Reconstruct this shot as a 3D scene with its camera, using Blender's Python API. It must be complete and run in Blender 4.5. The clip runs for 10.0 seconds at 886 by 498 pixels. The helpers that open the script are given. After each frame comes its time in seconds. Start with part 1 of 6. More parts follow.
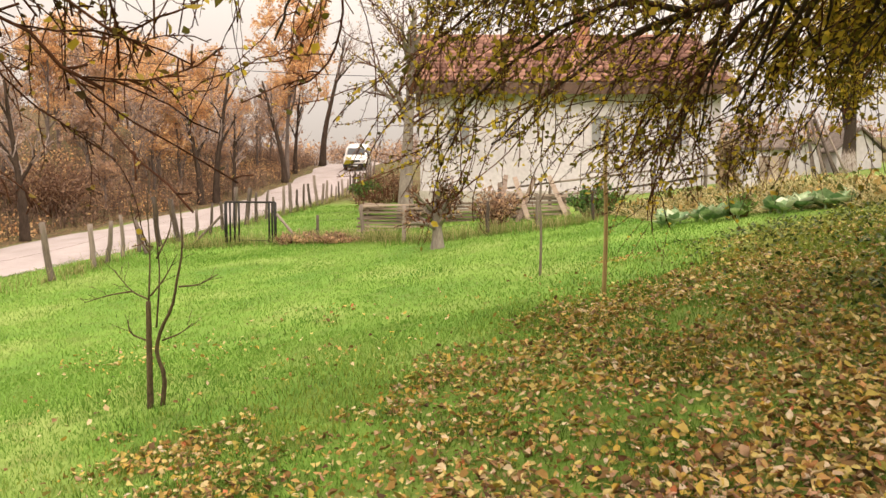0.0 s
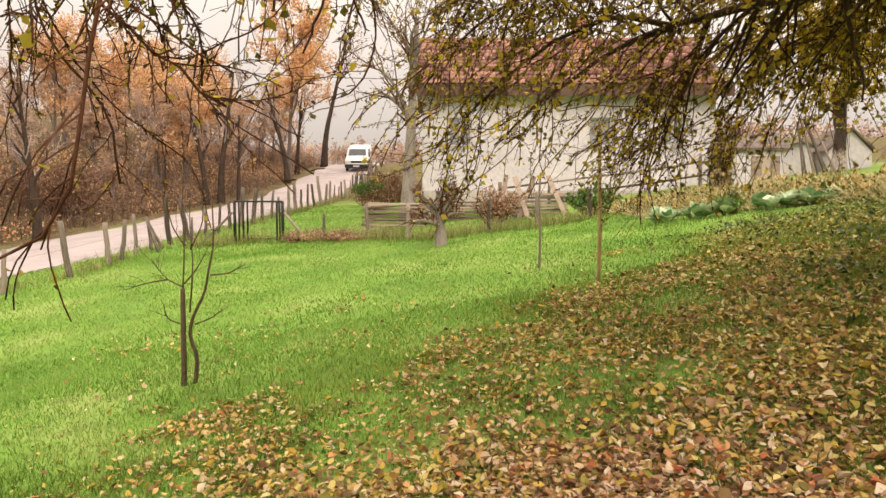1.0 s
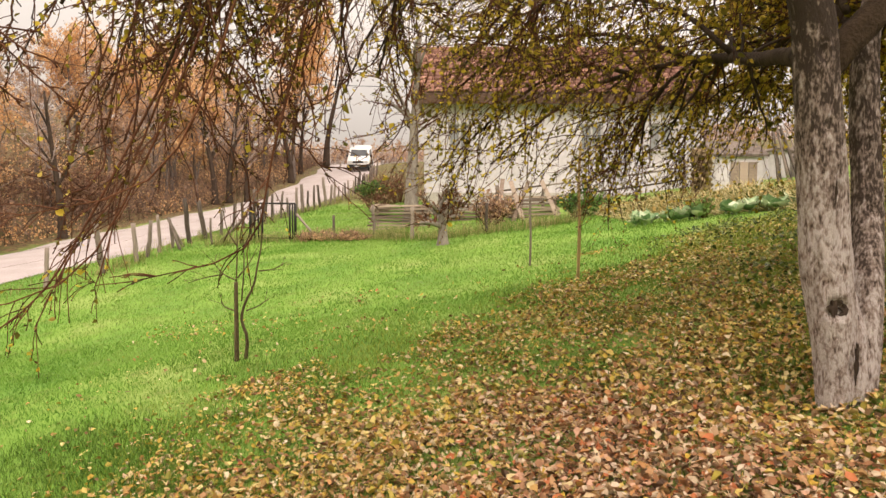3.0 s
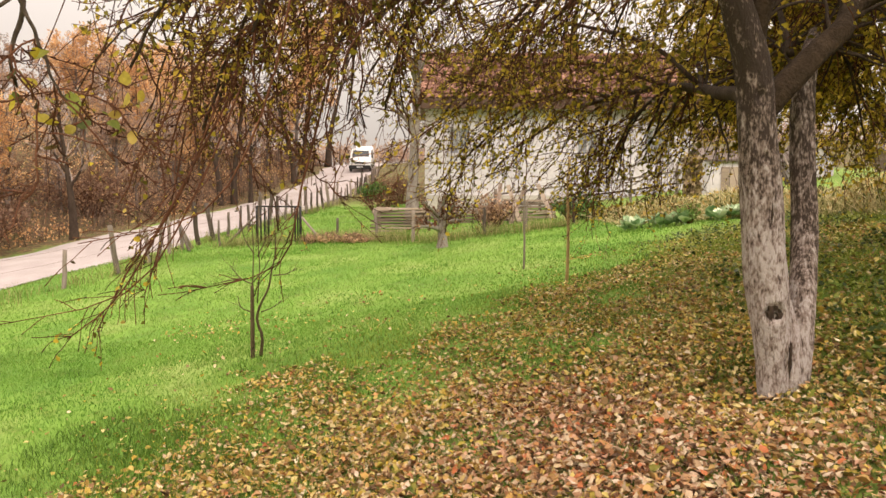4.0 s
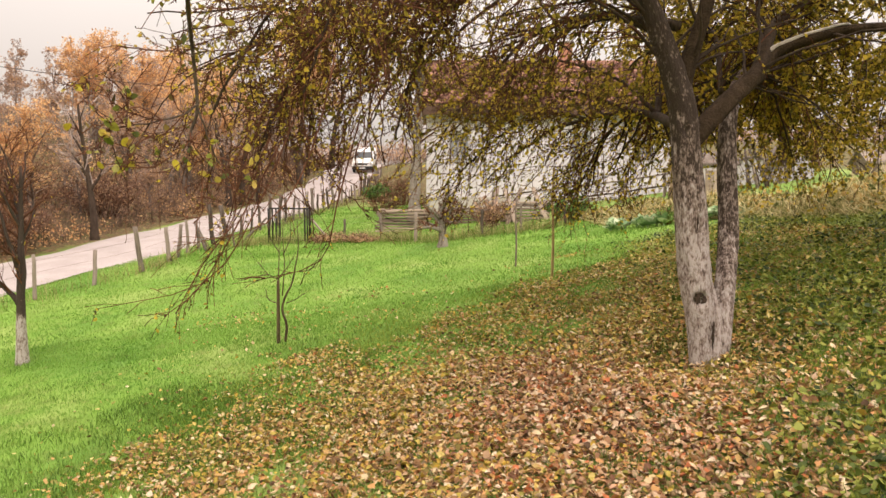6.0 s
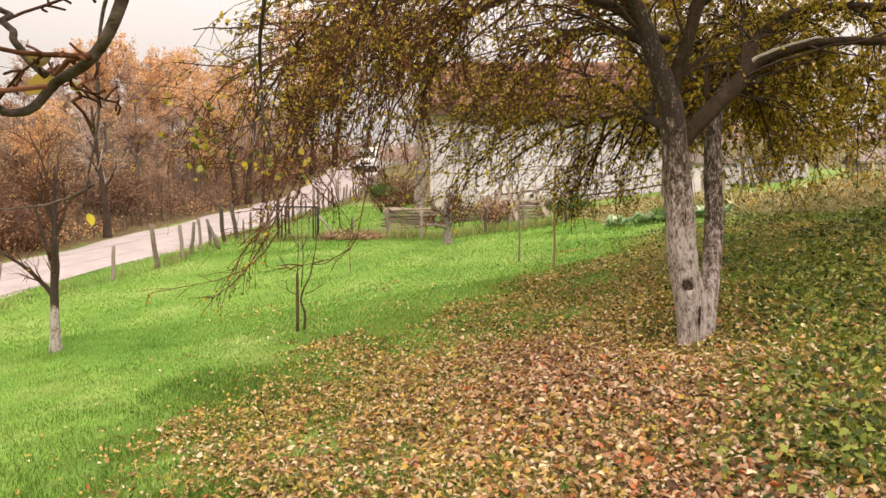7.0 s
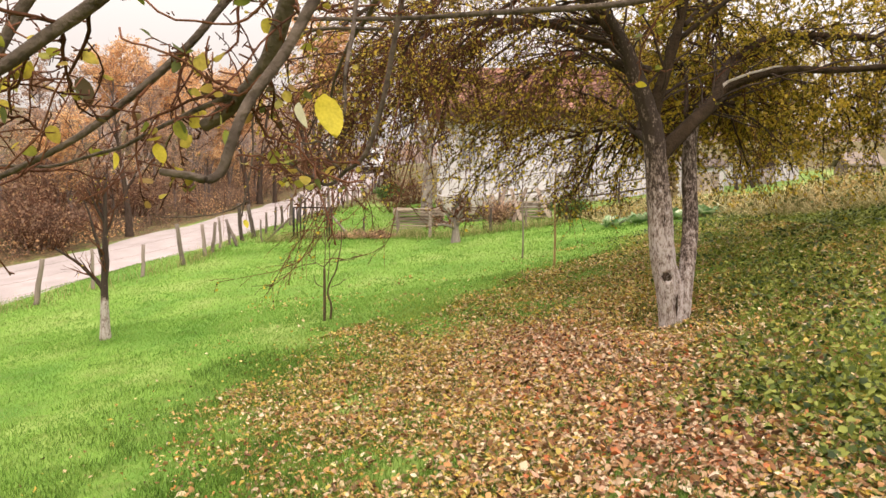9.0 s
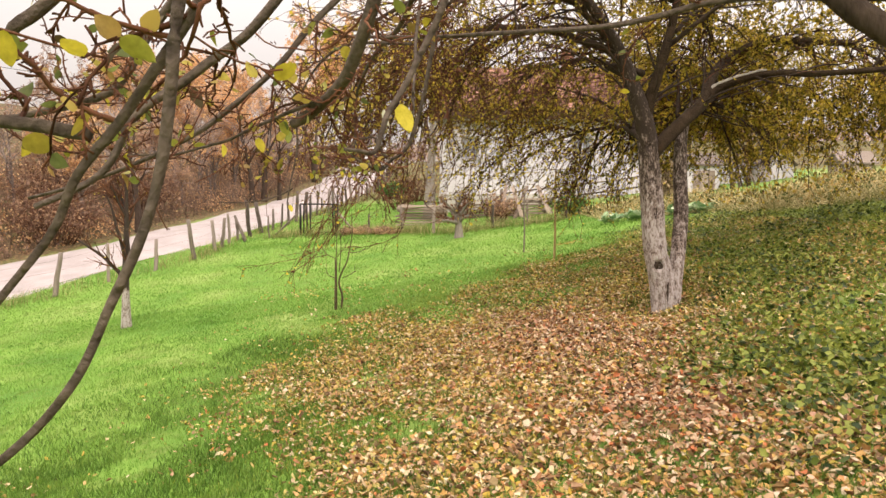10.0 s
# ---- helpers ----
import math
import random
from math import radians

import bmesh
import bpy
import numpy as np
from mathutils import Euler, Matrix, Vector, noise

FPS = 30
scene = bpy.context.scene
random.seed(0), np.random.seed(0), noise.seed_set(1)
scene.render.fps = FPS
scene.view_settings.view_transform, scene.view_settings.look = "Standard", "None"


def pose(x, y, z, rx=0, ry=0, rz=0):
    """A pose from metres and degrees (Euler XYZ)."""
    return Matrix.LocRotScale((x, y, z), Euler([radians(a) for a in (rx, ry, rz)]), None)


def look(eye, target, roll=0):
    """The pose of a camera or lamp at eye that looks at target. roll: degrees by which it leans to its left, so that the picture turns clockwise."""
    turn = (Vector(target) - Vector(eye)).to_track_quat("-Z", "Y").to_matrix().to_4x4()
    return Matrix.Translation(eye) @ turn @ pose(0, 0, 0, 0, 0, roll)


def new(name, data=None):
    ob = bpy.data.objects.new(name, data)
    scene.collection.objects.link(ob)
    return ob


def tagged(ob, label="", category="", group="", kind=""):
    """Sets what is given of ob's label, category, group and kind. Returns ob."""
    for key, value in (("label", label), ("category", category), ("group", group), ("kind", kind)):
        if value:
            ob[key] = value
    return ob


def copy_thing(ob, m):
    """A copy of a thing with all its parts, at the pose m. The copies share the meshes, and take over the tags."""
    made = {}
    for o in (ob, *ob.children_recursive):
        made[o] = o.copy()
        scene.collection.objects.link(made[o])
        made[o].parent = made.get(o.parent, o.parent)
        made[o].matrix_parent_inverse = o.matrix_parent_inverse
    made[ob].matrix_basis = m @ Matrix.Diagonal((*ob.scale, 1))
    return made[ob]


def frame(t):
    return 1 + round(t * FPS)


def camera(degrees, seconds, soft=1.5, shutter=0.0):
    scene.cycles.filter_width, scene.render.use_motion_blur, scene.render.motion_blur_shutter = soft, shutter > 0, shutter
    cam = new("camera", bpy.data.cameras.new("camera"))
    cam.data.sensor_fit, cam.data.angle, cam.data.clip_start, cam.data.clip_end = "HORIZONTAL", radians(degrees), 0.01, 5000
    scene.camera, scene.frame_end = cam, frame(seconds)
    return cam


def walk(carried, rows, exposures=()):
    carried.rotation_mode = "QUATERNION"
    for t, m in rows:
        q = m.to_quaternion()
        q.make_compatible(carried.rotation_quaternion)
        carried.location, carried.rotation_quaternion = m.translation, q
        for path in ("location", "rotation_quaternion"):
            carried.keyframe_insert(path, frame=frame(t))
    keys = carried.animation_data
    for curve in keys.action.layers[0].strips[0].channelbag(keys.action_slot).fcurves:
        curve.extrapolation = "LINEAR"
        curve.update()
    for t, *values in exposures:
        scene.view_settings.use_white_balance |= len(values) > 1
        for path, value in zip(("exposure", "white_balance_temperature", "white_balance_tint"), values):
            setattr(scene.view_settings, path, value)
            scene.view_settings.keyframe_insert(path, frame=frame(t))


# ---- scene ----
cam = camera(62.0, 10.0, soft=1.5)
PATH = [
    (0, (-0.008, 0.016, 1.497), (-0.021, 2.009, 1.34), 0.1),
    (0.5, (-0.048, -0.29, 1.484), (-0.059, 1.704, 1.329), 0.1),
    (1, (-0.086, -0.677, 1.455), (-0.098, 1.317, 1.3), 0.0),
    (1.5, (-0.112, -1.083, 1.472), (-0.122, 0.911, 1.316), 0.1),
    (2, (-0.163, -1.512, 1.517), (-0.169, 0.482, 1.359), 0.1),
    (2.5, (-0.169, -1.951, 1.562), (-0.175, 0.042, 1.402), 0.1),
    (4, (-0.133, -3.245, 1.814), (-0.142, -1.252, 1.648), 0.2),
    (4.5, (-0.095, -3.65, 1.892), (-0.105, -1.658, 1.723), 0.1),
    (5, (-0.086, -4.046, 1.922), (-0.097, -2.053, 1.753), 0.1),
    (5.5, (-0.073, -4.442, 1.964), (-0.085, -2.449, 1.795), 0.1),
    (7, (-0.234, -5.653, 1.946), (-0.248, -3.661, 1.775), 0.1),
    (7.5, (-0.284, -6.048, 1.936), (-0.3, -4.056, 1.766), 0.1),
    (8, (-0.333, -6.41, 1.963), (-0.35, -4.418, 1.791), 0.1),
    (8.5, (-0.367, -6.761, 2.001), (-0.386, -4.769, 1.829), 0.1),
    (9, (-0.409, -7.121, 2.042), (-0.429, -5.128, 1.869), 0.1),
    (9.5, (-0.459, -7.5, 2.024), (-0.479, -5.508, 1.85), 0.1),
    (10, (-0.505, -7.867, 1.984), (-0.526, -5.875, 1.808), 0.2),
]
walk(cam, [(t, look(eye, target, roll)) for t, eye, target, roll in PATH], [(0, -0.01, 7350, 14), (4, -0.02, 7250, 14), (7.5, 0.03, 6950, 14), (10, 0.13, 6850, 14)])

# ---- light: bright overcast afternoon ----
world = bpy.data.worlds.new("overcast_sky")
scene.world = world
world.use_nodes = True
wn, wl = world.node_tree.nodes, world.node_tree.links
wn.clear()
sky = wn.new("ShaderNodeTexSky")
sky.sky_type, sky.sun_disc = "NISHITA", False
sky.sun_elevation, sky.sun_rotation = radians(38), radians(200)
sky.dust_density, sky.air_density = 4.0, 1.0
pale = wn.new("ShaderNodeHueSaturation")
pale.inputs["Saturation"].default_value = 0.25
wl.new(sky.outputs[0], pale.inputs["Color"])
thin = wn.new("ShaderNodeBackground")
thin.inputs["Strength"].default_value = 0.05
wl.new(pale.outputs[0], thin.inputs["Color"])
# cloud layer: brighter overhead than at the horizon
way = wn.new("ShaderNodeTexCoord")
split = wn.new("ShaderNodeSeparateXYZ")
wl.new(way.outputs["Generated"], split.inputs[0])
rise = wn.new("ShaderNodeMapRange")
rise.inputs["From Min"].default_value, rise.inputs["From Max"].default_value = 0.0, 1.0
rise.inputs["To Min"].default_value, rise.inputs["To Max"].default_value = 0.52, 2.85
rise.interpolation_type = "SMOOTHSTEP"
wl.new(split.outputs["Z"], rise.inputs["Value"])
cloud = wn.new("ShaderNodeTexNoise")
cloud.inputs["Scale"].default_value, cloud.inputs["Detail"].default_value = 2.2, 4.0
wl.new(way.outputs["Generated"], cloud.inputs["Vector"])
tone = wn.new("ShaderNodeMapRange")
tone.inputs["To Min"].default_value, tone.inputs["To Max"].default_value = 0.9, 1.1
wl.new(cloud.outputs["Fac"], tone.inputs["Value"])
both = wn.new("ShaderNodeMath")
both.operation = "MULTIPLY"
wl.new(rise.outputs[0], both.inputs[0])
wl.new(tone.outputs[0], both.inputs[1])
veil = wn.new("ShaderNodeBackground")
veil.inputs["Color"].default_value = (1.0, 0.93, 0.885, 1)
wl.new(both.outputs[0], veil.inputs["Strength"])
add = wn.new("ShaderNodeAddShader")
wl.new(thin.outputs[0], add.inputs[0])
wl.new(veil.outputs[0], add.inputs[1])
wout = wn.new("ShaderNodeOutputWorld")
wl.new(add.outputs[0], wout.inputs[0])
sun = new("sun", bpy.data.lights.new("sun", "SUN"))
sun.data.energy, sun.data.angle, sun.data.color = 1.0, radians(25), (1.0, 0.95, 0.88)
sun.matrix_world = look((0, 0, 30), (0 - 10, 27, 30 - 24))

# ---- materials ----


def surface(name, dark, light, scale=4.0, rough=0.85, bump=0.3, fine=6.0, metal=0.0, vary=0.0, island=0.0, third=None, stretch=(1, 1, 1), spec=0.3, through_light=0.0):
    """A rough, two-scale varied surface. vary: change from object to object; island: change from piece to piece."""
    m = bpy.data.materials.new(name)
    m.use_nodes = True
    n, l = m.node_tree.nodes, m.node_tree.links
    b = n["Principled BSDF"]
    b.inputs["Roughness"].default_value, b.inputs["Metallic"].default_value = rough, metal
    b.inputs["Specular IOR Level"].default_value = spec
    co = n.new("ShaderNodeTexCoord")
    mp = n.new("ShaderNodeMapping")
    mp.inputs["Scale"].default_value = stretch
    l.new(co.outputs["Object"], mp.inputs["Vector"])
    big, small = n.new("ShaderNodeTexNoise"), n.new("ShaderNodeTexNoise")
    for t, k, d in ((big, scale, 3.0), (small, scale * fine, 5.0)):
        t.inputs["Scale"].default_value, t.inputs["Detail"].default_value = k, d
        l.new(mp.outputs[0], t.inputs["Vector"])
    mix = n.new("ShaderNodeMath")
    mix.operation = "MULTIPLY_ADD"
    mix.inputs[1].default_value = 0.5
    half = n.new("ShaderNodeMath")
    half.operation = "MULTIPLY"
    half.inputs[1].default_value = 0.5
    l.new(small.outputs["Fac"], half.inputs[0])
    l.new(big.outputs["Fac"], mix.inputs[0])
    l.new(half.outputs[0], mix.inputs[2])
    value = mix.outputs[0]
    for amount, source in ((vary, "Object Info"), (island, "Geometry")):
        if amount:
            src = n.new("ShaderNodeObjectInfo") if source == "Object Info" else n.new("ShaderNodeNewGeometry")
            off = n.new("ShaderNodeMath")
            off.operation = "MULTIPLY_ADD"
            off.inputs[1].default_value = amount
            l.new(src.outputs["Random" if source == "Object Info" else "Random Per Island"], off.inputs[0])
            sub = n.new("ShaderNodeMath")
            sub.operation = "SUBTRACT"
            sub.inputs[1].default_value = amount / 2
            l.new(value, sub.inputs[0])
            l.new(sub.outputs[0], off.inputs[2])
            value = off.outputs[0]
    ramp = n.new("ShaderNodeValToRGB")
    ramp.color_ramp.elements[0].position, ramp.color_ramp.elements[1].position = 0.28, 0.72
    ramp.color_ramp.elements[0].color, ramp.color_ramp.elements[1].color = (*dark, 1), (*light, 1)
    if third:
        e = ramp.color_ramp.elements.new(0.5)
        e.color = (*third, 1)
    l.new(value, ramp.inputs["Fac"])
    l.new(ramp.outputs[0], b.inputs["Base Color"])
    if bump:
        bp = n.new("ShaderNodeBump")
        bp.inputs["Strength"].default_value, bp.inputs["Distance"].default_value = bump, 0.02
        l.new(small.outputs["Fac"], bp.inputs["Height"])
        l.new(bp.outputs[0], b.inputs["Normal"])
    if through_light:
        tr = n.new("ShaderNodeBsdfTranslucent")
        l.new(ramp.outputs[0], tr.inputs["Color"])
        ms = n.new("ShaderNodeMixShader")
        ms.inputs[0].default_value = through_light
        l.new(b.outputs[0], ms.inputs[1])
        l.new(tr.outputs[0], ms.inputs[2])
        l.new(ms.outputs[0], n["Material Output"].inputs["Surface"])
    return m


GRASS_BLADE = surface("grass_blade", (0.065, 0.20, 0.022), (0.32, 0.43, 0.14), 0.22, 0.6, 0, island=0.16, third=(0.175, 0.32, 0.052), through_light=0.5, fine=3)


def leaf_mix(name, colours, spread=0.38, through_light=0.1):
    """Leaves of many colours, one picked for each leaf, mottled within."""
    m = surface(name, (0.3, 0.3, 0.3), (1, 1, 1), 25, 0.65, 0.2, through_light=through_light, fine=3)
    n, l = m.node_tree.nodes, m.node_tree.links
    old = next(x for x in n if x.type == "VALTORGB")
    old.color_ramp.elements[0].color, old.color_ramp.elements[1].color = (1 - spread, 1 - spread, 1 - spread, 1), (1, 1, 1, 1)
    pick = n.new("ShaderNodeValToRGB")
    pick.color_ramp.interpolation = "CONSTANT"
    for i, c in enumerate(colours):
        e = pick.color_ramp.elements[0] if i == 0 else pick.color_ramp.elements.new(i / len(colours))
        e.color = (*c, 1)
    pick.color_ramp.elements.remove(pick.color_ramp.elements[-1])
    one = n.new("ShaderNodeNewGeometry")
    l.new(one.outputs["Random Per Island"], pick.inputs["Fac"])
    mul = n.new("ShaderNodeMix")
    mul.data_type, mul.blend_type = "RGBA", "MULTIPLY"
    mul.inputs["Factor"].default_value = 1
    l.new(pick.outputs[0], mul.inputs["A"])
    l.new(old.outputs[0], mul.inputs["B"])
    for x in n:
        if x.type == "BSDF_PRINCIPLED":
            l.new(mul.outputs["Result"], x.inputs["Base Color"])
        if x.type == "BSDF_TRANSLUCENT":
            l.new(mul.outputs["Result"], x.inputs["Color"])
    return m


LEAF_LITTER = leaf_mix("fallen_leaf", [(0.68, 0.50, 0.29), (0.24, 0.12, 0.05), (0.58, 0.35, 0.12), (0.74, 0.58, 0.36), (0.38, 0.21, 0.08), (0.62, 0.41, 0.07), (0.30, 0.16, 0.07), (0.15, 0.08, 0.035), (0.58, 0.32, 0.12), (0.29, 0.26, 0.05), (0.50, 0.31, 0.11), (0.66, 0.42, 0.17), (0.20, 0.15, 0.035), (0.54, 0.42, 0.10), (0.48, 0.37, 0.07), (0.56, 0.36, 0.21), (0.80, 0.66, 0.45), (0.70, 0.36, 0.15), (0.82, 0.64, 0.40)], spread=0.25)
LEAF_RED = leaf_mix("fallen_reddish_leaf", [(0.63, 0.42, 0.25), (0.35, 0.16, 0.07), (0.66, 0.47, 0.31), (0.20, 0.09, 0.05), (0.58, 0.28, 0.11), (0.70, 0.54, 0.37), (0.40, 0.21, 0.11), (0.60, 0.34, 0.17), (0.12, 0.065, 0.035), (0.46, 0.28, 0.16), (0.62, 0.20, 0.08), (0.80, 0.63, 0.47), (0.72, 0.42, 0.28)], spread=0.35)
LEAF_GREEN = surface("yellow_green_leaf", (0.13, 0.115, 0.018), (0.74, 0.54, 0.075), 1.2, 0.5, 0, island=0.65, third=(0.42, 0.34, 0.038), through_light=0.58)
LEAF_DARK = surface("withered_leaf", (0.07, 0.05, 0.018), (0.52, 0.38, 0.09), 1.2, 0.6, 0, island=0.8, third=(0.24, 0.17, 0.04), through_light=0.4)
LEAF_ORANGE = surface("orange_leaf", (0.44, 0.23, 0.11), (0.88, 0.63, 0.34), 0.5, 0.6, 0, island=0.5, third=(0.77, 0.45, 0.22), through_light=0.4)
LEAF_BROWN = surface("brown_leaf", (0.18, 0.115, 0.085), (0.74, 0.48, 0.26), 0.16, 0.7, 0, island=0.3, third=(0.45, 0.29, 0.20), through_light=0.4, fine=3)
BARK_DARK = surface("dark_bark", (0.018, 0.012, 0.009), (0.10, 0.07, 0.052), 6, 0.95, 0.9, stretch=(1, 1, 0.35), spec=0.15)
BARK_MID = surface("lichened_bark", (0.012, 0.008, 0.005), (0.085, 0.056, 0.036), 9, 0.95, 0.9, fine=5, spec=0.15)
BARK_LIMB = surface("grey_brown_limb", (0.03, 0.022, 0.017), (0.155, 0.118, 0.092), 12, 0.95, 0.8, fine=4, spec=0.15)
TWIG = surface("brown_twig", (0.04, 0.017, 0.010), (0.20, 0.085, 0.048), 3, 0.9, 0.2, island=0.3, spec=0.1)
# twigs of the distant woods, distance haze mixed into their colour
TWIG_HAZED = surface("hazed_forest_twig", (0.21, 0.16, 0.145), (0.52, 0.425, 0.385), 1, 0.9, 0, island=0.4)
BARK_GREY = surface("grey_bark", (0.10, 0.08, 0.065), (0.36, 0.31, 0.27), 5, 0.9, 0.6, stretch=(1, 1, 0.3))
POST_WOOD = surface("weathered_wood", (0.07, 0.053, 0.042), (0.28, 0.225, 0.19), 5, 0.9, 0.5, vary=0.5, stretch=(1, 1, 0.15))
PLANK_WOOD = surface("old_plank", (0.16, 0.115, 0.09), (0.43, 0.335, 0.27), 3, 0.9, 0.4, vary=0.5, stretch=(0.15, 1, 1))
IRON = surface("black_painted_iron", (0.012, 0.011, 0.012), (0.04, 0.036, 0.034), 20, 0.55, 0.15, metal=0.3)
GRAVEL = surface("pale_gravel", (0.255, 0.22, 0.21), (0.45, 0.395, 0.385), 0.9, 0.95, 0.5, fine=40)
PLASTER = surface("white_plaster", (0.48, 0.44, 0.465), (0.74, 0.685, 0.715), 0.7, 0.9, 0.2, fine=10)
PLINTH = surface("rough_plinth", (0.34, 0.30, 0.27), (0.6, 0.55, 0.5), 2, 0.9, 0.4)
ROOF_TILE = surface("clay_roof_tile", (0.13, 0.06, 0.045), (0.36, 0.19, 0.14), 1.2, 0.9, 0.3, vary=0.5, island=0.5)
PANE_PALE = surface("curtained_pane", (0.22, 0.22, 0.23), (0.38, 0.37, 0.37), 3, 0.15, 0, spec=0.5)
GLASS_DARK = surface("window_glass", (0.02, 0.025, 0.03), (0.04, 0.045, 0.05), 2, 0.08, 0, spec=0.6)


# ---- mesh helpers ----
class Geo:
    """Collects vertices and faces; becomes one mesh."""

    def __init__(self):
        self.v, self.f, self.n = [], [], 0

    def add(self, v, *faces):
        v = np.asarray(v, float).reshape(-1, 3)
        self.v.append(v)
        for f in faces:
            self.f.append(np.asarray(f, int) + self.n)
        self.n += len(v)

    def data(self, name, material, smooth=True):
        me = bpy.data.meshes.new(name)
        v = np.concatenate(self.v)
        counts = np.concatenate([np.full(len(f), f.shape[1]) for f in self.f])
        loops = np.concatenate([f.ravel() for f in self.f])
        me.vertices.add(len(v))
        me.vertices.foreach_set("co", v.astype(np.float32).ravel())
        me.loops.add(len(loops))
        me.loops.foreach_set("vertex_index", loops.astype(np.int32))
        me.polygons.add(len(counts))
        me.polygons.foreach_set("loop_start", np.r_[0, np.cumsum(counts)[:-1]].astype(np.int32))
        me.polygons.foreach_set("use_smooth", np.full(len(counts), smooth))
        me.update(calc_edges=True)
        me.validate()
        me.materials.append(material)
        return me


def part(name, geo, material, parent=None, label="", smooth=True, kind=""):
    """One mesh object out of a Geo or a bmesh, under a thing or a part."""
    if isinstance(geo, Geo):
        me = geo.data(name, material, smooth)
    else:
        me = bpy.data.meshes.new(name)
        geo.to_mesh(me)
        geo.free()
        me.materials.append(material)
    ob = new(name, me)
    if parent:
        ob.parent = parent
    return tagged(ob, label, kind=kind)


def thing(name, place, label, category, group="", turn=0.0, kind=""):
    ob = new(name)
    ob.matrix_basis = pose(*place, 0, 0, turn)
    return tagged(ob, label, category, group, kind)


def rough_stem(ctrl, r0, r1, rings=90, sides=30, flare=0.0, depth=0.1, seed=0, hollows=()):
    """A thick stem with furrowed bark: a tapered tube whose skin swells and cracks. r0 may list radii; hollows: (x, z, width, height, depth)."""
    p = spline(ctrl, rings)
    u = np.linspace(0, 1, rings)
    r = np.interp(u, np.linspace(0, 1, len(r0)), r0) if np.ndim(r0) else (r0 + (r1 - r0) * u) * (1 + flare * np.exp(-9 * u))
    g = Geo()
    tubes(g, p[None], r[None], sides)
    v = g.v[0].reshape(rings, sides, 3)
    a = np.arange(sides) * 2 * np.pi / sides
    zz = np.linalg.norm(np.diff(p, axis=0, prepend=p[:1]), axis=1).cumsum()
    A, Z = np.meshgrid(a, zz)
    ca, sa = np.cos(A) * 3, np.sin(A) * 3
    lump = patchy(ca + 7 * seed, sa + Z * 1.6, 0.9, seed) - 0.5 + 0.6 * (patchy(ca + sa, Z * 2.2 + ca, 0.5, seed + 1) - 0.5)
    crack = np.abs(np.sin(A * 5 + 1.8 * np.sin(Z * 4 + A) + 2.5 * patchy(ca, Z * 3, 0.8, seed + 2))) ** 0.5
    fine = patchy(A * 6, Z * 16, 0.5, seed + 3) - 0.5
    out = v - p[:, None]
    v = p[:, None] + out * (1 + depth * (1.1 * lump + 0.55 * (crack - 0.8) + 0.35 * fine))[:, :, None]
    for hx, hz, hw, hh, hd in hollows:
        q = np.sqrt(((v[:, :, 0] - hx) / hw) ** 2 + ((v[:, :, 2] - hz) / hh) ** 2)
        v[:, :, 1] += (out[:, :, 1] < 0) * hd * (np.clip(1.6 * (1 - q), 0, 1) - 0.15 * np.exp(-(((q - 1.15) / 0.3) ** 2)))
    g.v[0] = v.reshape(-1, 3)
    return g


def tubes(geo, pts, rad, sides=3):
    """Many tapered tubes at once: pts (m, k, 3), rad (m, k)."""
    pts, rad = np.asarray(pts, float), np.asarray(rad, float)
    m, k, _ = pts.shape
    tan = np.gradient(pts, axis=1)
    tan /= np.linalg.norm(tan, axis=2, keepdims=True) + 1e-9
    ref = np.where(np.abs(tan[:, :1, 2:3]) > 0.8, [[[1.0, 0.2, 0]]], [[[0.1, 0.2, 1.0]]])
    a = np.cross(tan, np.broadcast_to(ref, tan.shape))
    a /= np.linalg.norm(a, axis=2, keepdims=True) + 1e-9
    b = np.cross(tan, a)
    ang = np.arange(sides) * 2 * np.pi / sides
    ring = pts[:, :, None] + rad[:, :, None, None] * (np.cos(ang)[:, None] * a[:, :, None] + np.sin(ang)[:, None] * b[:, :, None])
    i = np.arange(m * k).reshape(m, k)[:, :-1, None] * sides
    j = np.arange(sides)
    j2 = (j + 1) % sides
    quads = np.stack([i + j, i + j2, i + sides + j2, i + sides + j], -1).reshape(-1, 4)
    caps = []
    base = np.arange(m) * k * sides
    for s in range(1, sides - 1):
        caps.append(np.stack([base + (k - 1) * sides, base + (k - 1) * sides + s, base + (k - 1) * sides + s + 1], -1))
        caps.append(np.stack([base, base + s + 1, base + s], -1))
    geo.add(ring.reshape(-1, 3), quads, np.concatenate(caps))


def spline(ctrl, n):
    """A smooth line of n points through the control points."""
    c = np.asarray(ctrl, float)
    c = np.vstack([2 * c[0] - c[1], c, 2 * c[-1] - c[-2]])
    u = np.linspace(0, len(c) - 3 - 1e-6, n)
    i, f = u.astype(int), (u % 1)[:, None]
    p0, p1, p2, p3 = c[i], c[i + 1], c[i + 2], c[i + 3]
    return 0.5 * (2 * p1 + (p2 - p0) * f + (2 * p0 - 5 * p1 + 4 * p2 - p3) * f**2 + (3 * p1 - p0 - 3 * p2 + p3) * f**3)


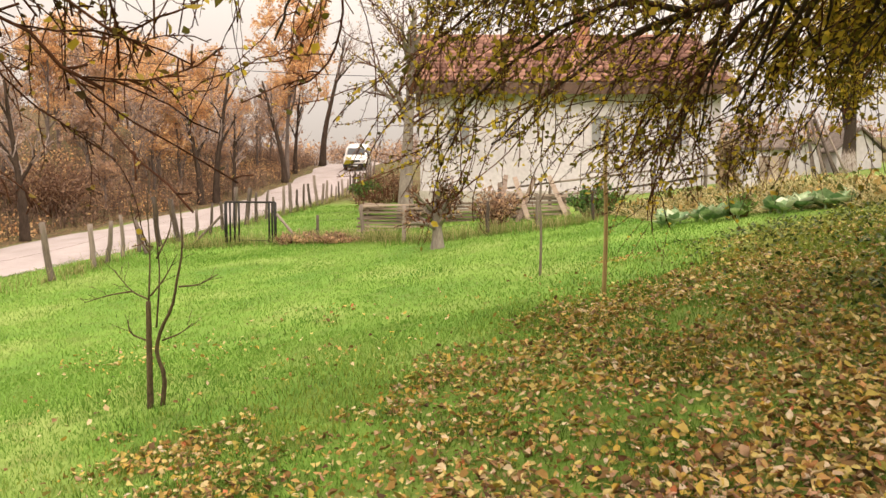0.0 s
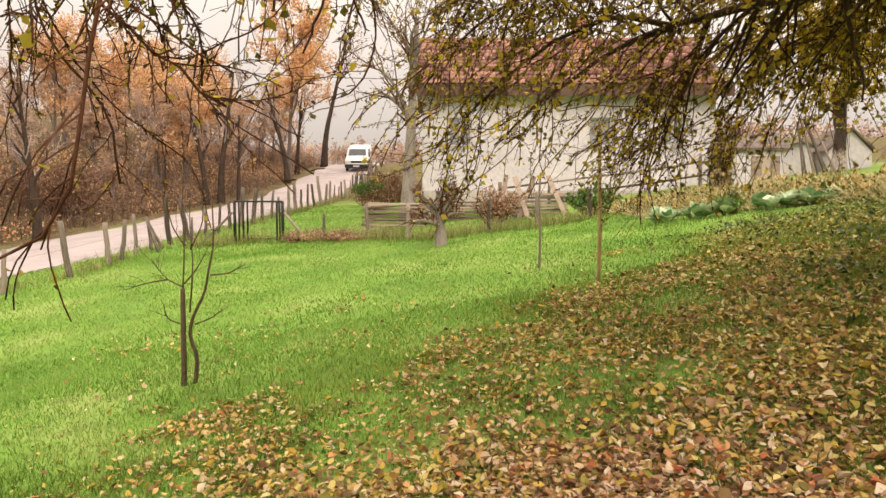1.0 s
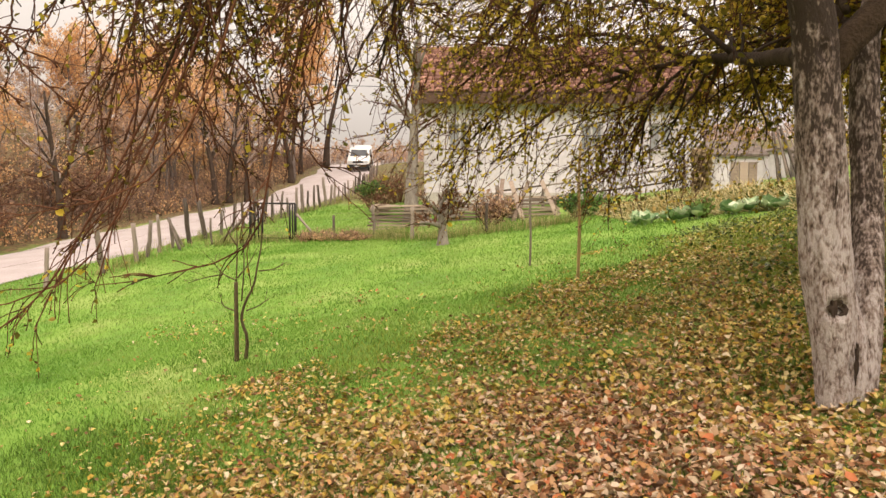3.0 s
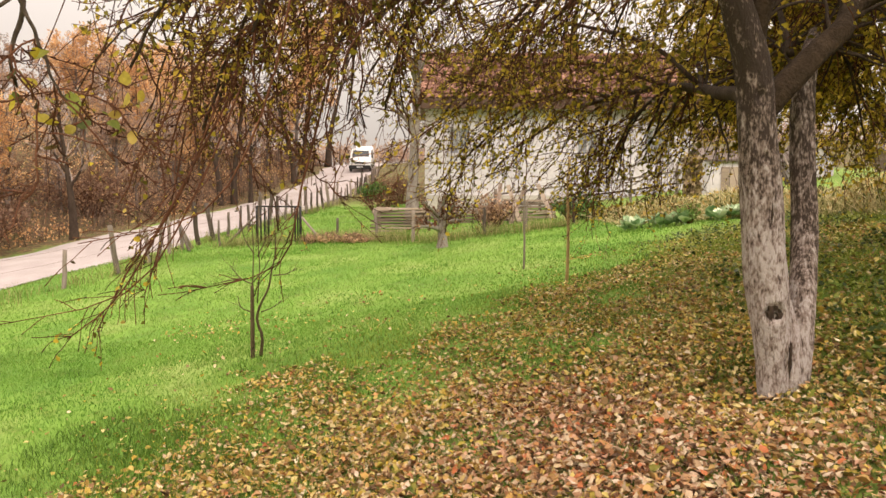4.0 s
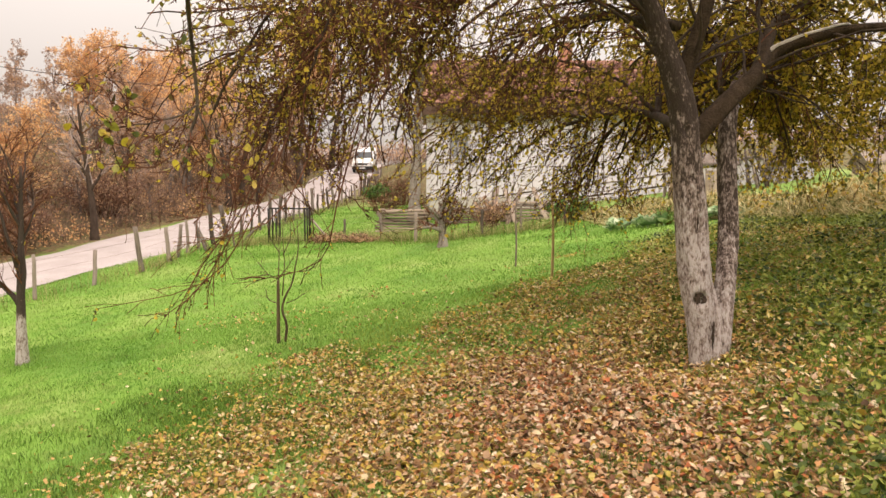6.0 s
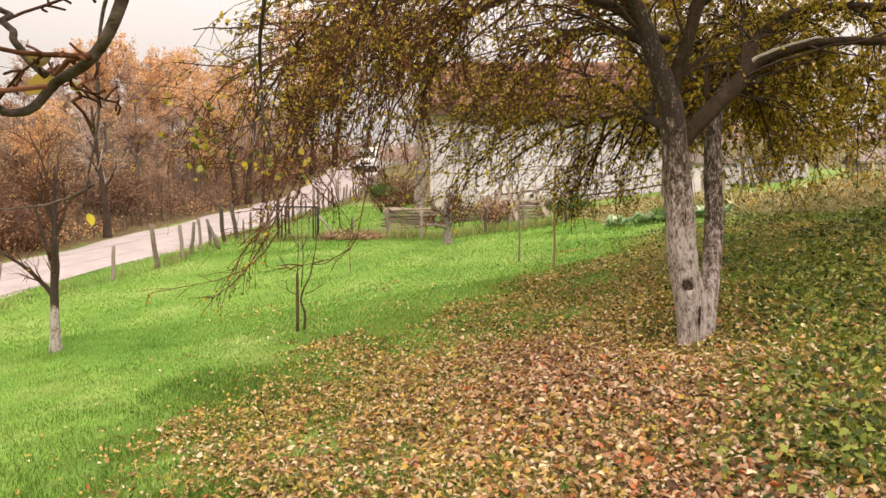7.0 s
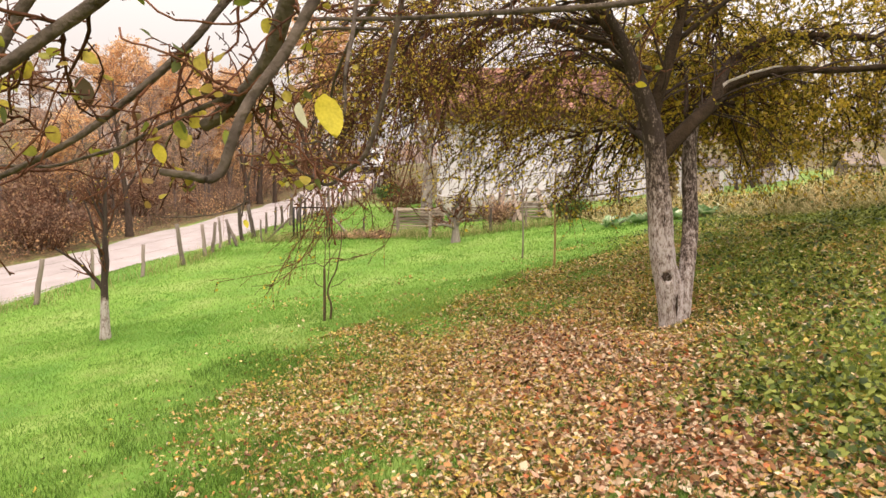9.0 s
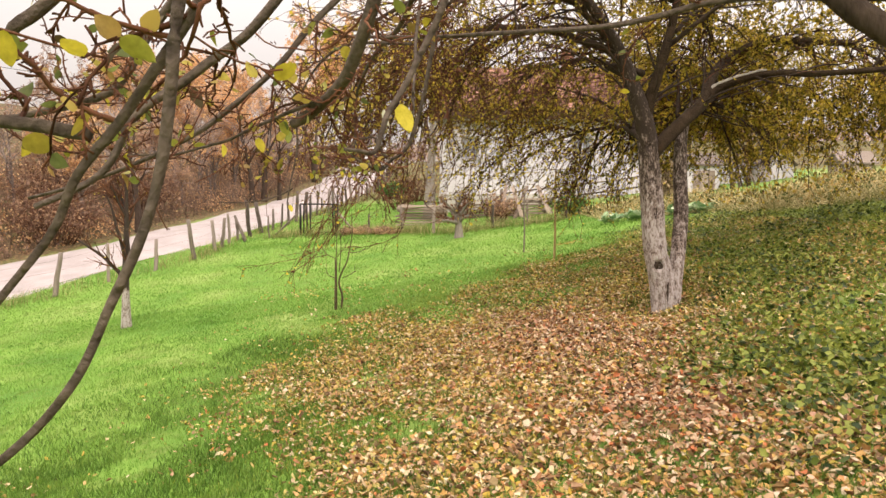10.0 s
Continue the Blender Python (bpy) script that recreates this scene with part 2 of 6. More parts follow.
def grow(par, prad, per, length, steps, spread, droop, wander, rng, start=(0.2, 1.0), thin=0.6, lift=0.0, bias=(0, 0, 0)):
    """Child branches along parent lines par (m, k, 3). Returns lines and radii."""
    m, k, _ = par.shape
    total = int(m * per)
    w = rng.integers(0, m, total)
    u = rng.uniform(*start, total) * (k - 1.001)
    i = u.astype(int)
    f = (u - i)[:, None]
    root = par[w, i] * (1 - f) + par[w, i + 1] * f
    r0 = (prad[w, i] * (1 - f[:, 0]) + prad[w, i + 1] * f[:, 0]) * thin
    d = par[w, i + 1] - par[w, i]
    d /= np.linalg.norm(d, axis=1, keepdims=True) + 1e-9
    side = rng.normal(size=(total, 3))
    side -= (side * d).sum(1, keepdims=True) * d
    side /= np.linalg.norm(side, axis=1, keepdims=True)
    a = rng.uniform(*spread, total)[:, None]
    d = d * np.cos(a) + side * np.sin(a) + np.array([0, 0, lift]) + np.array(bias)
    d /= np.linalg.norm(d, axis=1, keepdims=True)
    ln = rng.uniform(*length, total)[:, None] / (steps - 1)
    pts = [root]
    for s in range(steps - 1):
        pts.append(pts[-1] + d * ln)
        d = d + np.array([0, 0, -droop]) * ln * 3 + rng.normal(size=d.shape) * wander
        d /= np.linalg.norm(d, axis=1, keepdims=True)
    taper = np.linspace(1, 0.35, steps)
    return np.stack(pts, 1), r0[:, None] * taper


LEAF_SHAPE = np.array([(0, 0, 0), (-0.30, 0.28, 0.05), (-0.33, 0.62, 0.04), (0, 1, -0.06), (0.33, 0.62, 0.04), (0.30, 0.28, 0.05), (0, 0.5, -0.05)])
LEAF_FAN = np.array([(6, 0, 5), (6, 5, 4), (6, 4, 3), (6, 3, 2), (6, 2, 1), (6, 1, 0)])


def turns(n, rng, tilt=None):
    """Random rotation matrices; tilt: how far from lying flat, in radians."""
    if tilt is None:
        q = rng.normal(size=(n, 4))
        q /= np.linalg.norm(q, axis=1, keepdims=True)
        w, x, y, z = q.T
        return np.stack([1 - 2 * (y * y + z * z), 2 * (x * y - w * z), 2 * (x * z + w * y), 2 * (x * y + w * z), 1 - 2 * (x * x + z * z), 2 * (y * z - w * x), 2 * (x * z - w * y), 2 * (y * z + w * x), 1 - 2 * (x * x + y * y)], -1).reshape(n, 3, 3)
    yaw, a, b = rng.uniform(0, 2 * np.pi, n), rng.normal(0, tilt, n), rng.normal(0, tilt, n)
    o, i = np.zeros(n), np.ones(n)
    rz = np.stack([np.cos(yaw), -np.sin(yaw), o, np.sin(yaw), np.cos(yaw), o, o, o, i], -1).reshape(n, 3, 3)
    rx = np.stack([i, o, o, o, np.cos(a), -np.sin(a), o, np.sin(a), np.cos(a)], -1).reshape(n, 3, 3)
    ry = np.stack([np.cos(b), o, np.sin(b), o, i, o, -np.sin(b), o, np.cos(b)], -1).reshape(n, 3, 3)
    return rx @ ry @ rz


def leaves(geo, places, sizes, rng, tilt=None, curl=1.0, form=None):
    """Single leaves, each a little folded, curled and uneven in outline."""
    n = len(places)
    outline, fan = form or (LEAF_SHAPE, LEAF_FAN)
    shape = np.repeat(outline[None], n, 0)
    shape[:, :, 0] *= rng.uniform(0.75, 1.15, n)[:, None]
    shape[:, :, 2] *= rng.uniform(-1.5, 3.0, n)[:, None] * curl
    shape[:, :, :2] += rng.normal(0, 0.075 if form is None else 0.012, (n, len(outline), 2))
    v = np.einsum("nij,nkj->nki", turns(n, rng, tilt), shape * np.asarray(sizes).reshape(-1, 1, 1)) + np.asarray(places)[:, None]
    geo.add(v.reshape(-1, 3), (np.arange(n)[:, None, None] * len(outline) + fan).reshape(-1, 3))


def smooth_leaf(k=9):
    """A rounded leaf with a folded midrib and a pointed tip."""
    u = np.linspace(0, 1, k)
    w = 0.36 * np.sin(np.pi * u**0.8) ** 0.75
    w[0], w[-1] = 0.015, 0.0
    droop = -0.10 * u**2
    rows = [np.stack([s * w, u, 0.12 * w * abs(s) + droop], -1) for s in (-1, 0, 1)]
    i = np.arange(k - 1)
    fan = [np.stack(q, -1) for a in (0, k) for q in ((a + i, a + k + i, a + k + i + 1), (a + i, a + k + i + 1, a + i + 1))]
    return np.concatenate(rows), np.concatenate(fan)


def along(lines, n, rng, start=0.15):
    """n random points on lines (m, k, 3)."""
    m, k, _ = lines.shape
    w, u = rng.integers(0, m, n), rng.uniform(start, 1, n) * (k - 1.001)
    i = u.astype(int)
    f = (u - i)[:, None]
    return lines[w, i] * (1 - f) + lines[w, i + 1] * f


def box(geo, lo, hi):
    x0, y0, z0 = lo
    x1, y1, z1 = hi
    v = [(x0, y0, z0), (x1, y0, z0), (x1, y1, z0), (x0, y1, z0), (x0, y0, z1), (x1, y0, z1), (x1, y1, z1), (x0, y1, z1)]
    geo.add(v, [(0, 3, 2, 1), (4, 5, 6, 7), (0, 1, 5, 4), (1, 2, 6, 5), (2, 3, 7, 6), (3, 0, 4, 7)])


def block(lo, hi, bevel=0.01):
    """A box with worn edges, as a bmesh."""
    bm = bmesh.new()
    bmesh.ops.create_cube(bm, size=1)
    lo, hi = Vector(lo), Vector(hi)
    for v in bm.verts:
        v.co = Vector((lo[i] + (hi[i] - lo[i]) * (v.co[i] + 0.5) for i in range(3)))
    if bevel:
        bmesh.ops.bevel(bm, geom=bm.edges[:], offset=bevel, segments=2, affect="EDGES")
    return bm


# ---- the lie of the land ----
SLOPE = (-0.1069, 2.1032, -0.3790, 0.5704, -0.5575, 1.7729, 0.4039, -0.1496, -1.1024, -1.4044, 2.4834, 0.5395, 0.2949, -0.1228)
ROAD_Y = (-60, -10, 8, 14, 18, 24, 30, 38, 47, 55, 62, 72, 85, 110, 300)
ROAD_X = (-46, -28, -17.5, -15.2, -13.6, -11.8, -10.8, -9.8, -9.2, -8.9, -8.9, -9.2, -7.5, 4, 100)
ROAD_HALF = 2.5
_ry = np.linspace(-60, 300, 721)
_rx = np.convolve(np.pad(np.interp(_ry, ROAD_Y, ROAD_X), 6, mode="edge"), np.ones(13) / 13, "valid")


def road_x(y):
    return np.interp(y, _ry, _rx)


def ground(x, y):
    """Height of the ground: a lawn that falls towards the road, a bank under the apple tree, a wooded slope over the road."""
    x, y = np.asarray(x, float), np.asarray(y, float)
    u, yy = 14 * np.tanh(x / 14) / 10, np.clip(y, -40, 160)
    w = 40 * np.tanh(yy / 40) / 20
    rest = np.where(yy < 70, yy / 20 - w, 70 / 20 - 40 * np.tanh(70 / 40) / 20 + (yy - 70) / 90)
    terms = (1, u, w, u * u, u * w, w * w, u**3, u * u * w, u * w * w, w**3, rest, u * w**3, w**4, u**3 * w)
    z = sum(c * t for c, t in zip(SLOPE, terms))
    s = np.maximum(road_x(y) - ROAD_HALF - 1.0 - x, 0)
    rise = np.clip((y - 42) / 24, 0, 1)
    z = z + 0.75 * rise * rise * (3 - 2 * rise)
    far = np.clip((y - 62) / 26, 0, 1)
    z = z + (1 - 0.95 * far * far * (3 - 2 * far)) * 7.5 * np.tanh(0.36 * s * s / (s + 2.5) / 7.5)
    z = z - 0.21 * np.exp(-(((x - 2.4) / 0.75) ** 2) - ((y - 2.35) / 1.0) ** 2)
    return z + 0.025 * np.sin(1.7 * x + 0.6 * y) * np.sin(1.1 * y - 0.4 * x)


def patchy(x, y, size, seed=0):
    """Smooth random patches between 0 and 1."""
    u, v = np.asarray(x) / size, np.asarray(y) / size
    i, j = np.floor(u).astype(int), np.floor(v).astype(int)
    f, g = u - i, v - j
    f, g = f * f * (3 - 2 * f), g * g * (3 - 2 * g)
    cell = lambda a, b: np.modf(np.abs(np.sin(a * 127.1 + b * 311.7 + seed * 74.7) * 43758.5453))[0]
    return (cell(i, j) * (1 - f) + cell(i + 1, j) * f) * (1 - g) + (cell(i, j + 1) * (1 - f) + cell(i + 1, j + 1) * f) * g


def at_ground(x, y, sink=0.0):
    return (x, y, float(ground(x, y)) - sink)


def ground_material():
    m = bpy.data.materials.new("lawn_and_soil")
    m.use_nodes = True
    n, l = m.node_tree.nodes, m.node_tree.links
    b = n["Principled BSDF"]
    b.inputs["Roughness"].default_value, b.inputs["Specular IOR Level"].default_value = 0.9, 0.2
    co = n.new("ShaderNodeTexCoord")

    def noise_tex(scale, detail=4.0):
        t = n.new("ShaderNodeTexNoise")
        t.inputs["Scale"].default_value, t.inputs["Detail"].default_value = scale, detail
        l.new(co.outputs["Object"], t.inputs["Vector"])
        return t.outputs["Fac"]

    def ramp(fac, *stops):
        r = n.new("ShaderNodeValToRGB")
        r.color_ramp.elements[0].position, r.color_ramp.elements[0].color = stops[0][0], (*stops[0][1], 1)
        r.color_ramp.elements[1].position, r.color_ramp.elements[1].color = stops[-1][0], (*stops[-1][1], 1)
        for p, c in stops[1:-1]:
            r.color_ramp.elements.new(p).color = (*c, 1)
        l.new(fac, r.inputs["Fac"])
        return r.outputs["Color"]

    def mixed(fac, a, c):
        x = n.new("ShaderNodeMix")
        x.data_type = "RGBA"
        l.new(fac, x.inputs["Factor"])
        l.new(a, x.inputs["A"])
        l.new(c, x.inputs["B"])
        return x.outputs["Result"]

    lawn = ramp(noise_tex(0.5), (0.3, (0.075, 0.20, 0.024)), (0.5, (0.16, 0.30, 0.042)), (0.7, (0.30, 0.38, 0.11)))
    blade = ramp(noise_tex(45, 6), (0.3, (0.08, 0.18, 0.025)), (0.7, (0.28, 0.40, 0.09)))
    soil = ramp(noise_tex(9, 6), (0.3, (0.035, 0.026, 0.014)), (0.5, (0.10, 0.065, 0.032)), (0.7, (0.26, 0.165, 0.085)))
    half = n.new("ShaderNodeMath")
    half.operation = "MULTIPLY"
    half.inputs[1].default_value = 0.55
    l.new(noise_tex(12), half.inputs[0])
    green = mixed(half.outputs[0], lawn, blade)
    lay = n.new("ShaderNodeAttribute")
    lay.attribute_name = "litter"
    bk = n.new("ShaderNodeMath")
    bk.operation = "MULTIPLY_ADD"
    bk.inputs[1].default_value, bk.inputs[2].default_value = 1.2, -0.6
    l.new(noise_tex(3, 6), bk.inputs[0])
    sm = n.new("ShaderNodeMath")
    sm.operation, sm.use_clamp = "ADD", True
    l.new(bk.outputs[0], sm.inputs[0])
    l.new(lay.outputs["Fac"], sm.inputs[1])
    deep = n.new("ShaderNodeAttribute")
    deep.attribute_name = "creepers"
    dn = n.new("ShaderNodeMath")
    dn.operation, dn.use_clamp = "ADD", True
    l.new(bk.outputs[0], dn.inputs[0])
    l.new(deep.outputs["Fac"], dn.inputs[1])
    green = mixed(dn.outputs[0], green, ramp(noise_tex(14, 6), (0.3, (0.04, 0.06, 0.013)), (0.5, (0.12, 0.16, 0.025)), (0.7, (0.24, 0.27, 0.05))))
    colour = mixed(sm.outputs[0], green, soil)
    l.new(colour, b.inputs["Base Color"])
    bp = n.new("ShaderNodeBump")
    bp.inputs["Strength"].default_value, bp.inputs["Distance"].default_value = 0.6, 0.03
    l.new(noise_tex(45, 6), bp.inputs["Height"])
    l.new(bp.outputs[0], b.inputs["Normal"])
    return m


def litter_edge(x, y):
    """Negative on the open lawn, rising across the belt where the leaves begin."""
    return np.minimum(np.minimum((7.9 + 0.85 * x - y) / 4.4, (x + 2.85 + 0.14 * np.maximum(y, 0) + 0.5 * np.sin(0.9 * y)) / 1.9), (y + 10.5) / 2)


def litter(x, y):
    """How thickly leaves lie: 1 under the apple trees, 0 on the open lawn."""
    edge = litter_edge(x, y)
    edge = edge + 0.9 * (patchy(x, y, 1.1, 1) - 0.5) + 0.6 * (patchy(x, y, 0.4, 2) - 0.5)
    near = np.clip(edge, 0, 1)
    right = 1 - (0.75 - 0.15 * np.clip(y / 3, 0, 1)) * np.clip((x - bank_edge(y) - 0.2) / 1.2, 0, 1)
    thin = 1 - 0.25 * np.clip((y - 2.6) / 1.5, 0, 1) * patchy(x, y, 0.9, 12) ** 0.5
    return near * right * thin * (0.24 + 0.76 * np.clip(1.9 * patchy(x, y, 0.75, 3) + 0.7 * patchy(x, y, 0.25, 4) - 0.5, 0, 1))


def bank_edge(y):
    return 1.3 + 1.25 * np.clip((y + 1.2) / 2.5, 0, 1) + 0.12 * np.maximum(y - 3, 0) - 0.5 * np.exp(-(((y - 4.6) / 1.3) ** 2))


def bank_cover(x, y):
    """Where ivy and nettles have taken over from the lawn."""
    return np.clip((x - bank_edge(y) + 0.2) / 1.2, 0, 1) * np.clip((13 - y) / 2.5, 0, 1) * np.clip(0.55 + patchy(x, y, 1.3, 9) - 0.3 * patchy(x, y, 0.5, 10), 0, 1)


def worn(x, y):
    """The trodden strip under the trees, where reddish leaves lie thickest."""
    a = np.exp(-(((x - 1.15) / 0.8) ** 2 + ((y + 2.3) / 1.3) ** 2))
    b = np.exp(-(((x - 0.7) / 1.1) ** 2 + ((y - 2.2) / 1.7) ** 2))
    c = np.exp(-(((x - 1.6) / 1.0) ** 2 + ((y - 0.4) / 1.5) ** 2))
    return np.clip(a + 0.9 * b + 0.6 * c, 0, 1)


def woods_floor(x, y):
    return np.clip((road_x(y) - ROAD_HALF + 0.2 - x) / 0.6, 0, 1)


# ---- ground: one sheet to the horizon ----
def spread_axis(lo, hi, step, far, grow_by=1.16):
    core = list(np.arange(lo, hi + 1e-6, step))
    d = step
    while core[-1] < far:
        d *= grow_by
        core.append(core[-1] + d)
    d = step
    while core[0] > -far:
        d *= grow_by
        core.insert(0, core[0] - d)
    return np.array(core)


gx, gy = spread_axis(-13, 9, 0.16, 1500), spread_axis(-7, 26, 0.2, 1500)
GX, GY = np.meshgrid(gx, gy)
GZ = ground(GX, GY)
on_road = np.clip(1 - (np.abs(GX - road_x(GY)) - ROAD_HALF) / 0.8, 0, 1)
GZ = GZ - 0.06 * on_road
land = Geo()
ix = np.arange(GX.size).reshape(GX.shape)
land.add(np.stack([GX, GY, GZ], -1).reshape(-1, 3), np.stack([ix[:-1, :-1], ix[:-1, 1:], ix[1:, 1:], ix[1:, :-1]], -1).reshape(-1, 4))
ground_ob = tagged(part("ground", land, ground_material()), "green lawn with fallen leaves and bare soil", "ground", kind="structure")
cover = ground_ob.data.attributes.new("litter", "FLOAT", "POINT")
cover.data.foreach_set("value", np.maximum.reduce([litter(GX, GY) * 0.42 + 0.3 * worn(GX, GY), woods_floor(GX, GY), np.clip((GY - 35) / 6, 0, 1) * 0.9, np.clip((GX - 3.2) / 2, 0, 1) * np.clip((GY - 14.5) / 1.5, 0, 1) * 0.2]).ravel().astype(np.float32))

creep = ground_ob.data.attributes.new("creepers", "FLOAT", "POINT")
creep.data.foreach_set("value", (bank_cover(GX, GY) * 1.1).ravel().astype(np.float32))

road_geo = Geo()
ry = np.concatenate([np.arange(-40, 80, 0.5), np.arange(80, 260, 3)])
slope = np.gradient(road_x(ry), ry)
nrm = np.sqrt(1 + slope**2)
rows = []
for off in np.linspace(-1, 1, 13):
    o = off * ROAD_HALF + 0.22 * np.sin(ry * 0.8 + off * 3) * (abs(off) > 0.9)
    rx_, ry_ = road_x(ry) + o / nrm, ry - o * slope / nrm
    rows.append(np.stack([rx_, ry_, ground(rx_, ry_) + 0.03 * (1 - off**2) - 0.035 * (abs(off) > 0.99) - 0.02 * np.exp(-((abs(off) - 0.45) / 0.15) ** 2)], -1))
rows = np.stack(rows, 1)
ri = np.arange(rows.shape[0] * rows.shape[1]).reshape(rows.shape[:2])
road_geo.add(rows.reshape(-1, 3), np.stack([ri[:-1, :-1], ri[:-1, 1:], ri[1:, 1:], ri[1:, :-1]], -1).reshape(-1, 4))
tagged(part("road", road_geo, GRAVEL), "pale dusty gravel road with worn wheel tracks", "road", kind="structure")


# ---- grass and fallen leaves ----
def blades(n, xr, yr, height, width, rng, keep):
    x, y = rng.uniform(*xr, n), rng.uniform(*yr, n)
    k = rng.random(n) < keep(x, y)
    x, y = x[k], y[k]
    h, yaw = rng.uniform(*height, len(x)), rng.uniform(0, 2 * np.pi, len(x))
    z = ground(x, y) - 0.004
    lean = rng.uniform(0.2, 0.9, len(x)) * h
    la = rng.uniform(0, 2 * np.pi, len(x))
    wx, wy = np.cos(yaw) * width / 2, np.sin(yaw) * width / 2
    mid = np.stack([x + 0.35 * lean * np.cos(la), y + 0.35 * lean * np.sin(la), z + 0.6 * h], -1)
    side = np.stack([wx, wy, 0 * wx], -1)
    root = np.stack([x, y, z], -1)
    tip = np.stack([x + lean * np.cos(la), y + lean * np.sin(la), z + h], -1)
    v = np.stack([root - side, root + side, mid + 0.7 * side, mid - 0.7 * side, tip], 1)
    b = np.arange(len(x))[:, None] * 5
    return v.reshape(-1, 3), b + np.array([[0, 1, 2, 3]]), b + np.array([[3, 2, 4]])


GRASS_DEEP = surface("deep_grass_blade", (0.045, 0.10, 0.013), (0.20, 0.30, 0.05), 0.5, 0.6, 0, island=0.4, third=(0.10, 0.195, 0.024), through_light=0.3)
rng = np.random.default_rng(11)
open_lawn = lambda x, y: np.clip(1 - 0.35 * litter(x, y) - 0.5 * worn(x, y) - 0.35 * bank_cover(x, y), 0, 1) * (np.abs(x - road_x(y)) > ROAD_HALF + 0.15) * (x > road_x(y))
turf = Geo()
turf.add(*blades(30000, (-14, -9), (-8, 9), (0.02, 0.055), 0.014, rng, open_lawn))
turf.add(*blades(22000, (-9, 6), (-11, -6), (0.02, 0.055), 0.014, rng, open_lawn))
turf.add(*blades(230000, (-9, 5.5), (-6, 9), (0.02, 0.055), 0.0075, rng, open_lawn))
turf.add(*blades(110000, (-13, 6), (7, 20), (0.02, 0.06), 0.013, rng, open_lawn))
turf.add(*blades(36000, (-9, 3.5), (18, 36), (0.03, 0.09), 0.022, rng, open_lawn))
tagged(part("grass", turf, GRASS_BLADE, smooth=False), "short bright green lawn grass", "grass", kind="stuff")

n = 700000
lx, ly = rng.uniform(-5, 6.5, n), rng.uniform(-11, 11, n)
k = rng.random(n) < litter(lx, ly) * 0.70 + 0.25 * worn(lx, ly) + 0.004 + 0.015 * (patchy(lx, ly, 1.5, 8) > 0.7)
k &= (ly > -5.5) | (rng.random(n) < 0.35)
lx, ly = lx[k], ly[k]
lz = ground(lx, ly) + rng.uniform(0.004, 0.05, len(lx))
red = rng.random(len(lx)) < 0.08 + 0.85 * worn(lx, ly) ** 1.5 + 0.12 * np.clip(1 - ly / 2, 0, 1)
gold = ~red & (rng.random(len(lx)) < 0.22 + 0.5 * np.clip((ly - 1.0) / 2.5, 0, 1))
LEAF_GOLD = leaf_mix("fallen_golden_leaf", [(0.66, 0.48, 0.14), (0.44, 0.35, 0.06), (0.62, 0.42, 0.08), (0.36, 0.21, 0.06), (0.70, 0.55, 0.28), (0.30, 0.27, 0.05), (0.24, 0.14, 0.05), (0.18, 0.10, 0.04), (0.60, 0.36, 0.11), (0.58, 0.42, 0.16), (0.74, 0.60, 0.26), (0.68, 0.54, 0.18)], spread=0.25)
for name, pick, material, label in (("fallen_leaves", ~red & ~gold, LEAF_LITTER, "dry tan and brown fallen leaves on grass"), ("fallen_golden_leaves", gold, LEAF_GOLD, "golden and olive fallen leaves on the bank"), ("fallen_reddish_leaves", red, LEAF_RED, "reddish brown fallen leaves on the trodden strip")):
    fall = Geo()
    leaves(fall, np.stack([lx, ly, lz], -1)[pick], np.where(rng.random(pick.sum()) < 0.25, 0.55, 1.0) * (0.030 + 0.043 * rng.random(pick.sum()) ** 1.3), rng, tilt=0.48, curl=1.9)
    tagged(part(name, fall, material), label, "leaves", kind="stuff")
# tufts of longer grass among the leaves and on the lawn
tuft = Geo()
thick = lambda x, y: np.clip(4 * patchy(x, y, 0.8, 5) * patchy(x, y, 0.3, 6) - 1.25, 0, 1) * (0.35 + 0.65 * np.clip(litter(x, y) * 3 + 2.5 * np.exp(-((x + 3.6) / 2.0) ** 2 - ((y + 1.0) / 4.0) ** 2) + np.clip((x - 1.2) / 1.5, 0, 1), 0, 1)) * (np.abs(x - road_x(y)) > ROAD_HALF + 0.3) * (x > road_x(y))
tuft.add(*blades(170000, (-8, 6), (-6, 9), (0.04, 0.11), 0.007, rng, thick))
tuft.add(*blades(150000, (-3.5, 3.5), (-6, 9), (0.03, 0.085), 0.007, rng, lambda x, y: np.clip(2.4 * patchy(x, y, 0.55, 23) + 0.9 * patchy(x, y, 0.2, 24) - 1.35, 0, 1) * np.clip(litter(x, y) * 3, 0, 1) * (1 - 0.75 * worn(x, y))))
tuft.add(*blades(50000, (-13, 5), (9, 23), (0.04, 0.11), 0.012, rng, thick))
tuft.add(*blades(330000, (-9, -0.3), (-8, 7.5), (0.03, 0.09), 0.008, rng, lambda x, y: np.clip(2.2 * patchy(x, y, 0.9, 21) + 0.8 * patchy(x, y, 0.3, 22) - 0.85, 0, 1) * np.maximum(np.exp(-((x + 3.6) / 2.6) ** 2 - ((y + 2.0) / 3.6) ** 2), 0.6 * np.exp(-((x + 3.3) / 1.5) ** 2 - ((y - 3.4) / 2.2) ** 2))))
bank_grass = Geo()
bank_grass.add(*blades(185000, (1.2, 7.5), (-8, 11), (0.03, 0.10), 0.007, rng, lambda x, y: 0.75 * bank_cover(x, y)))
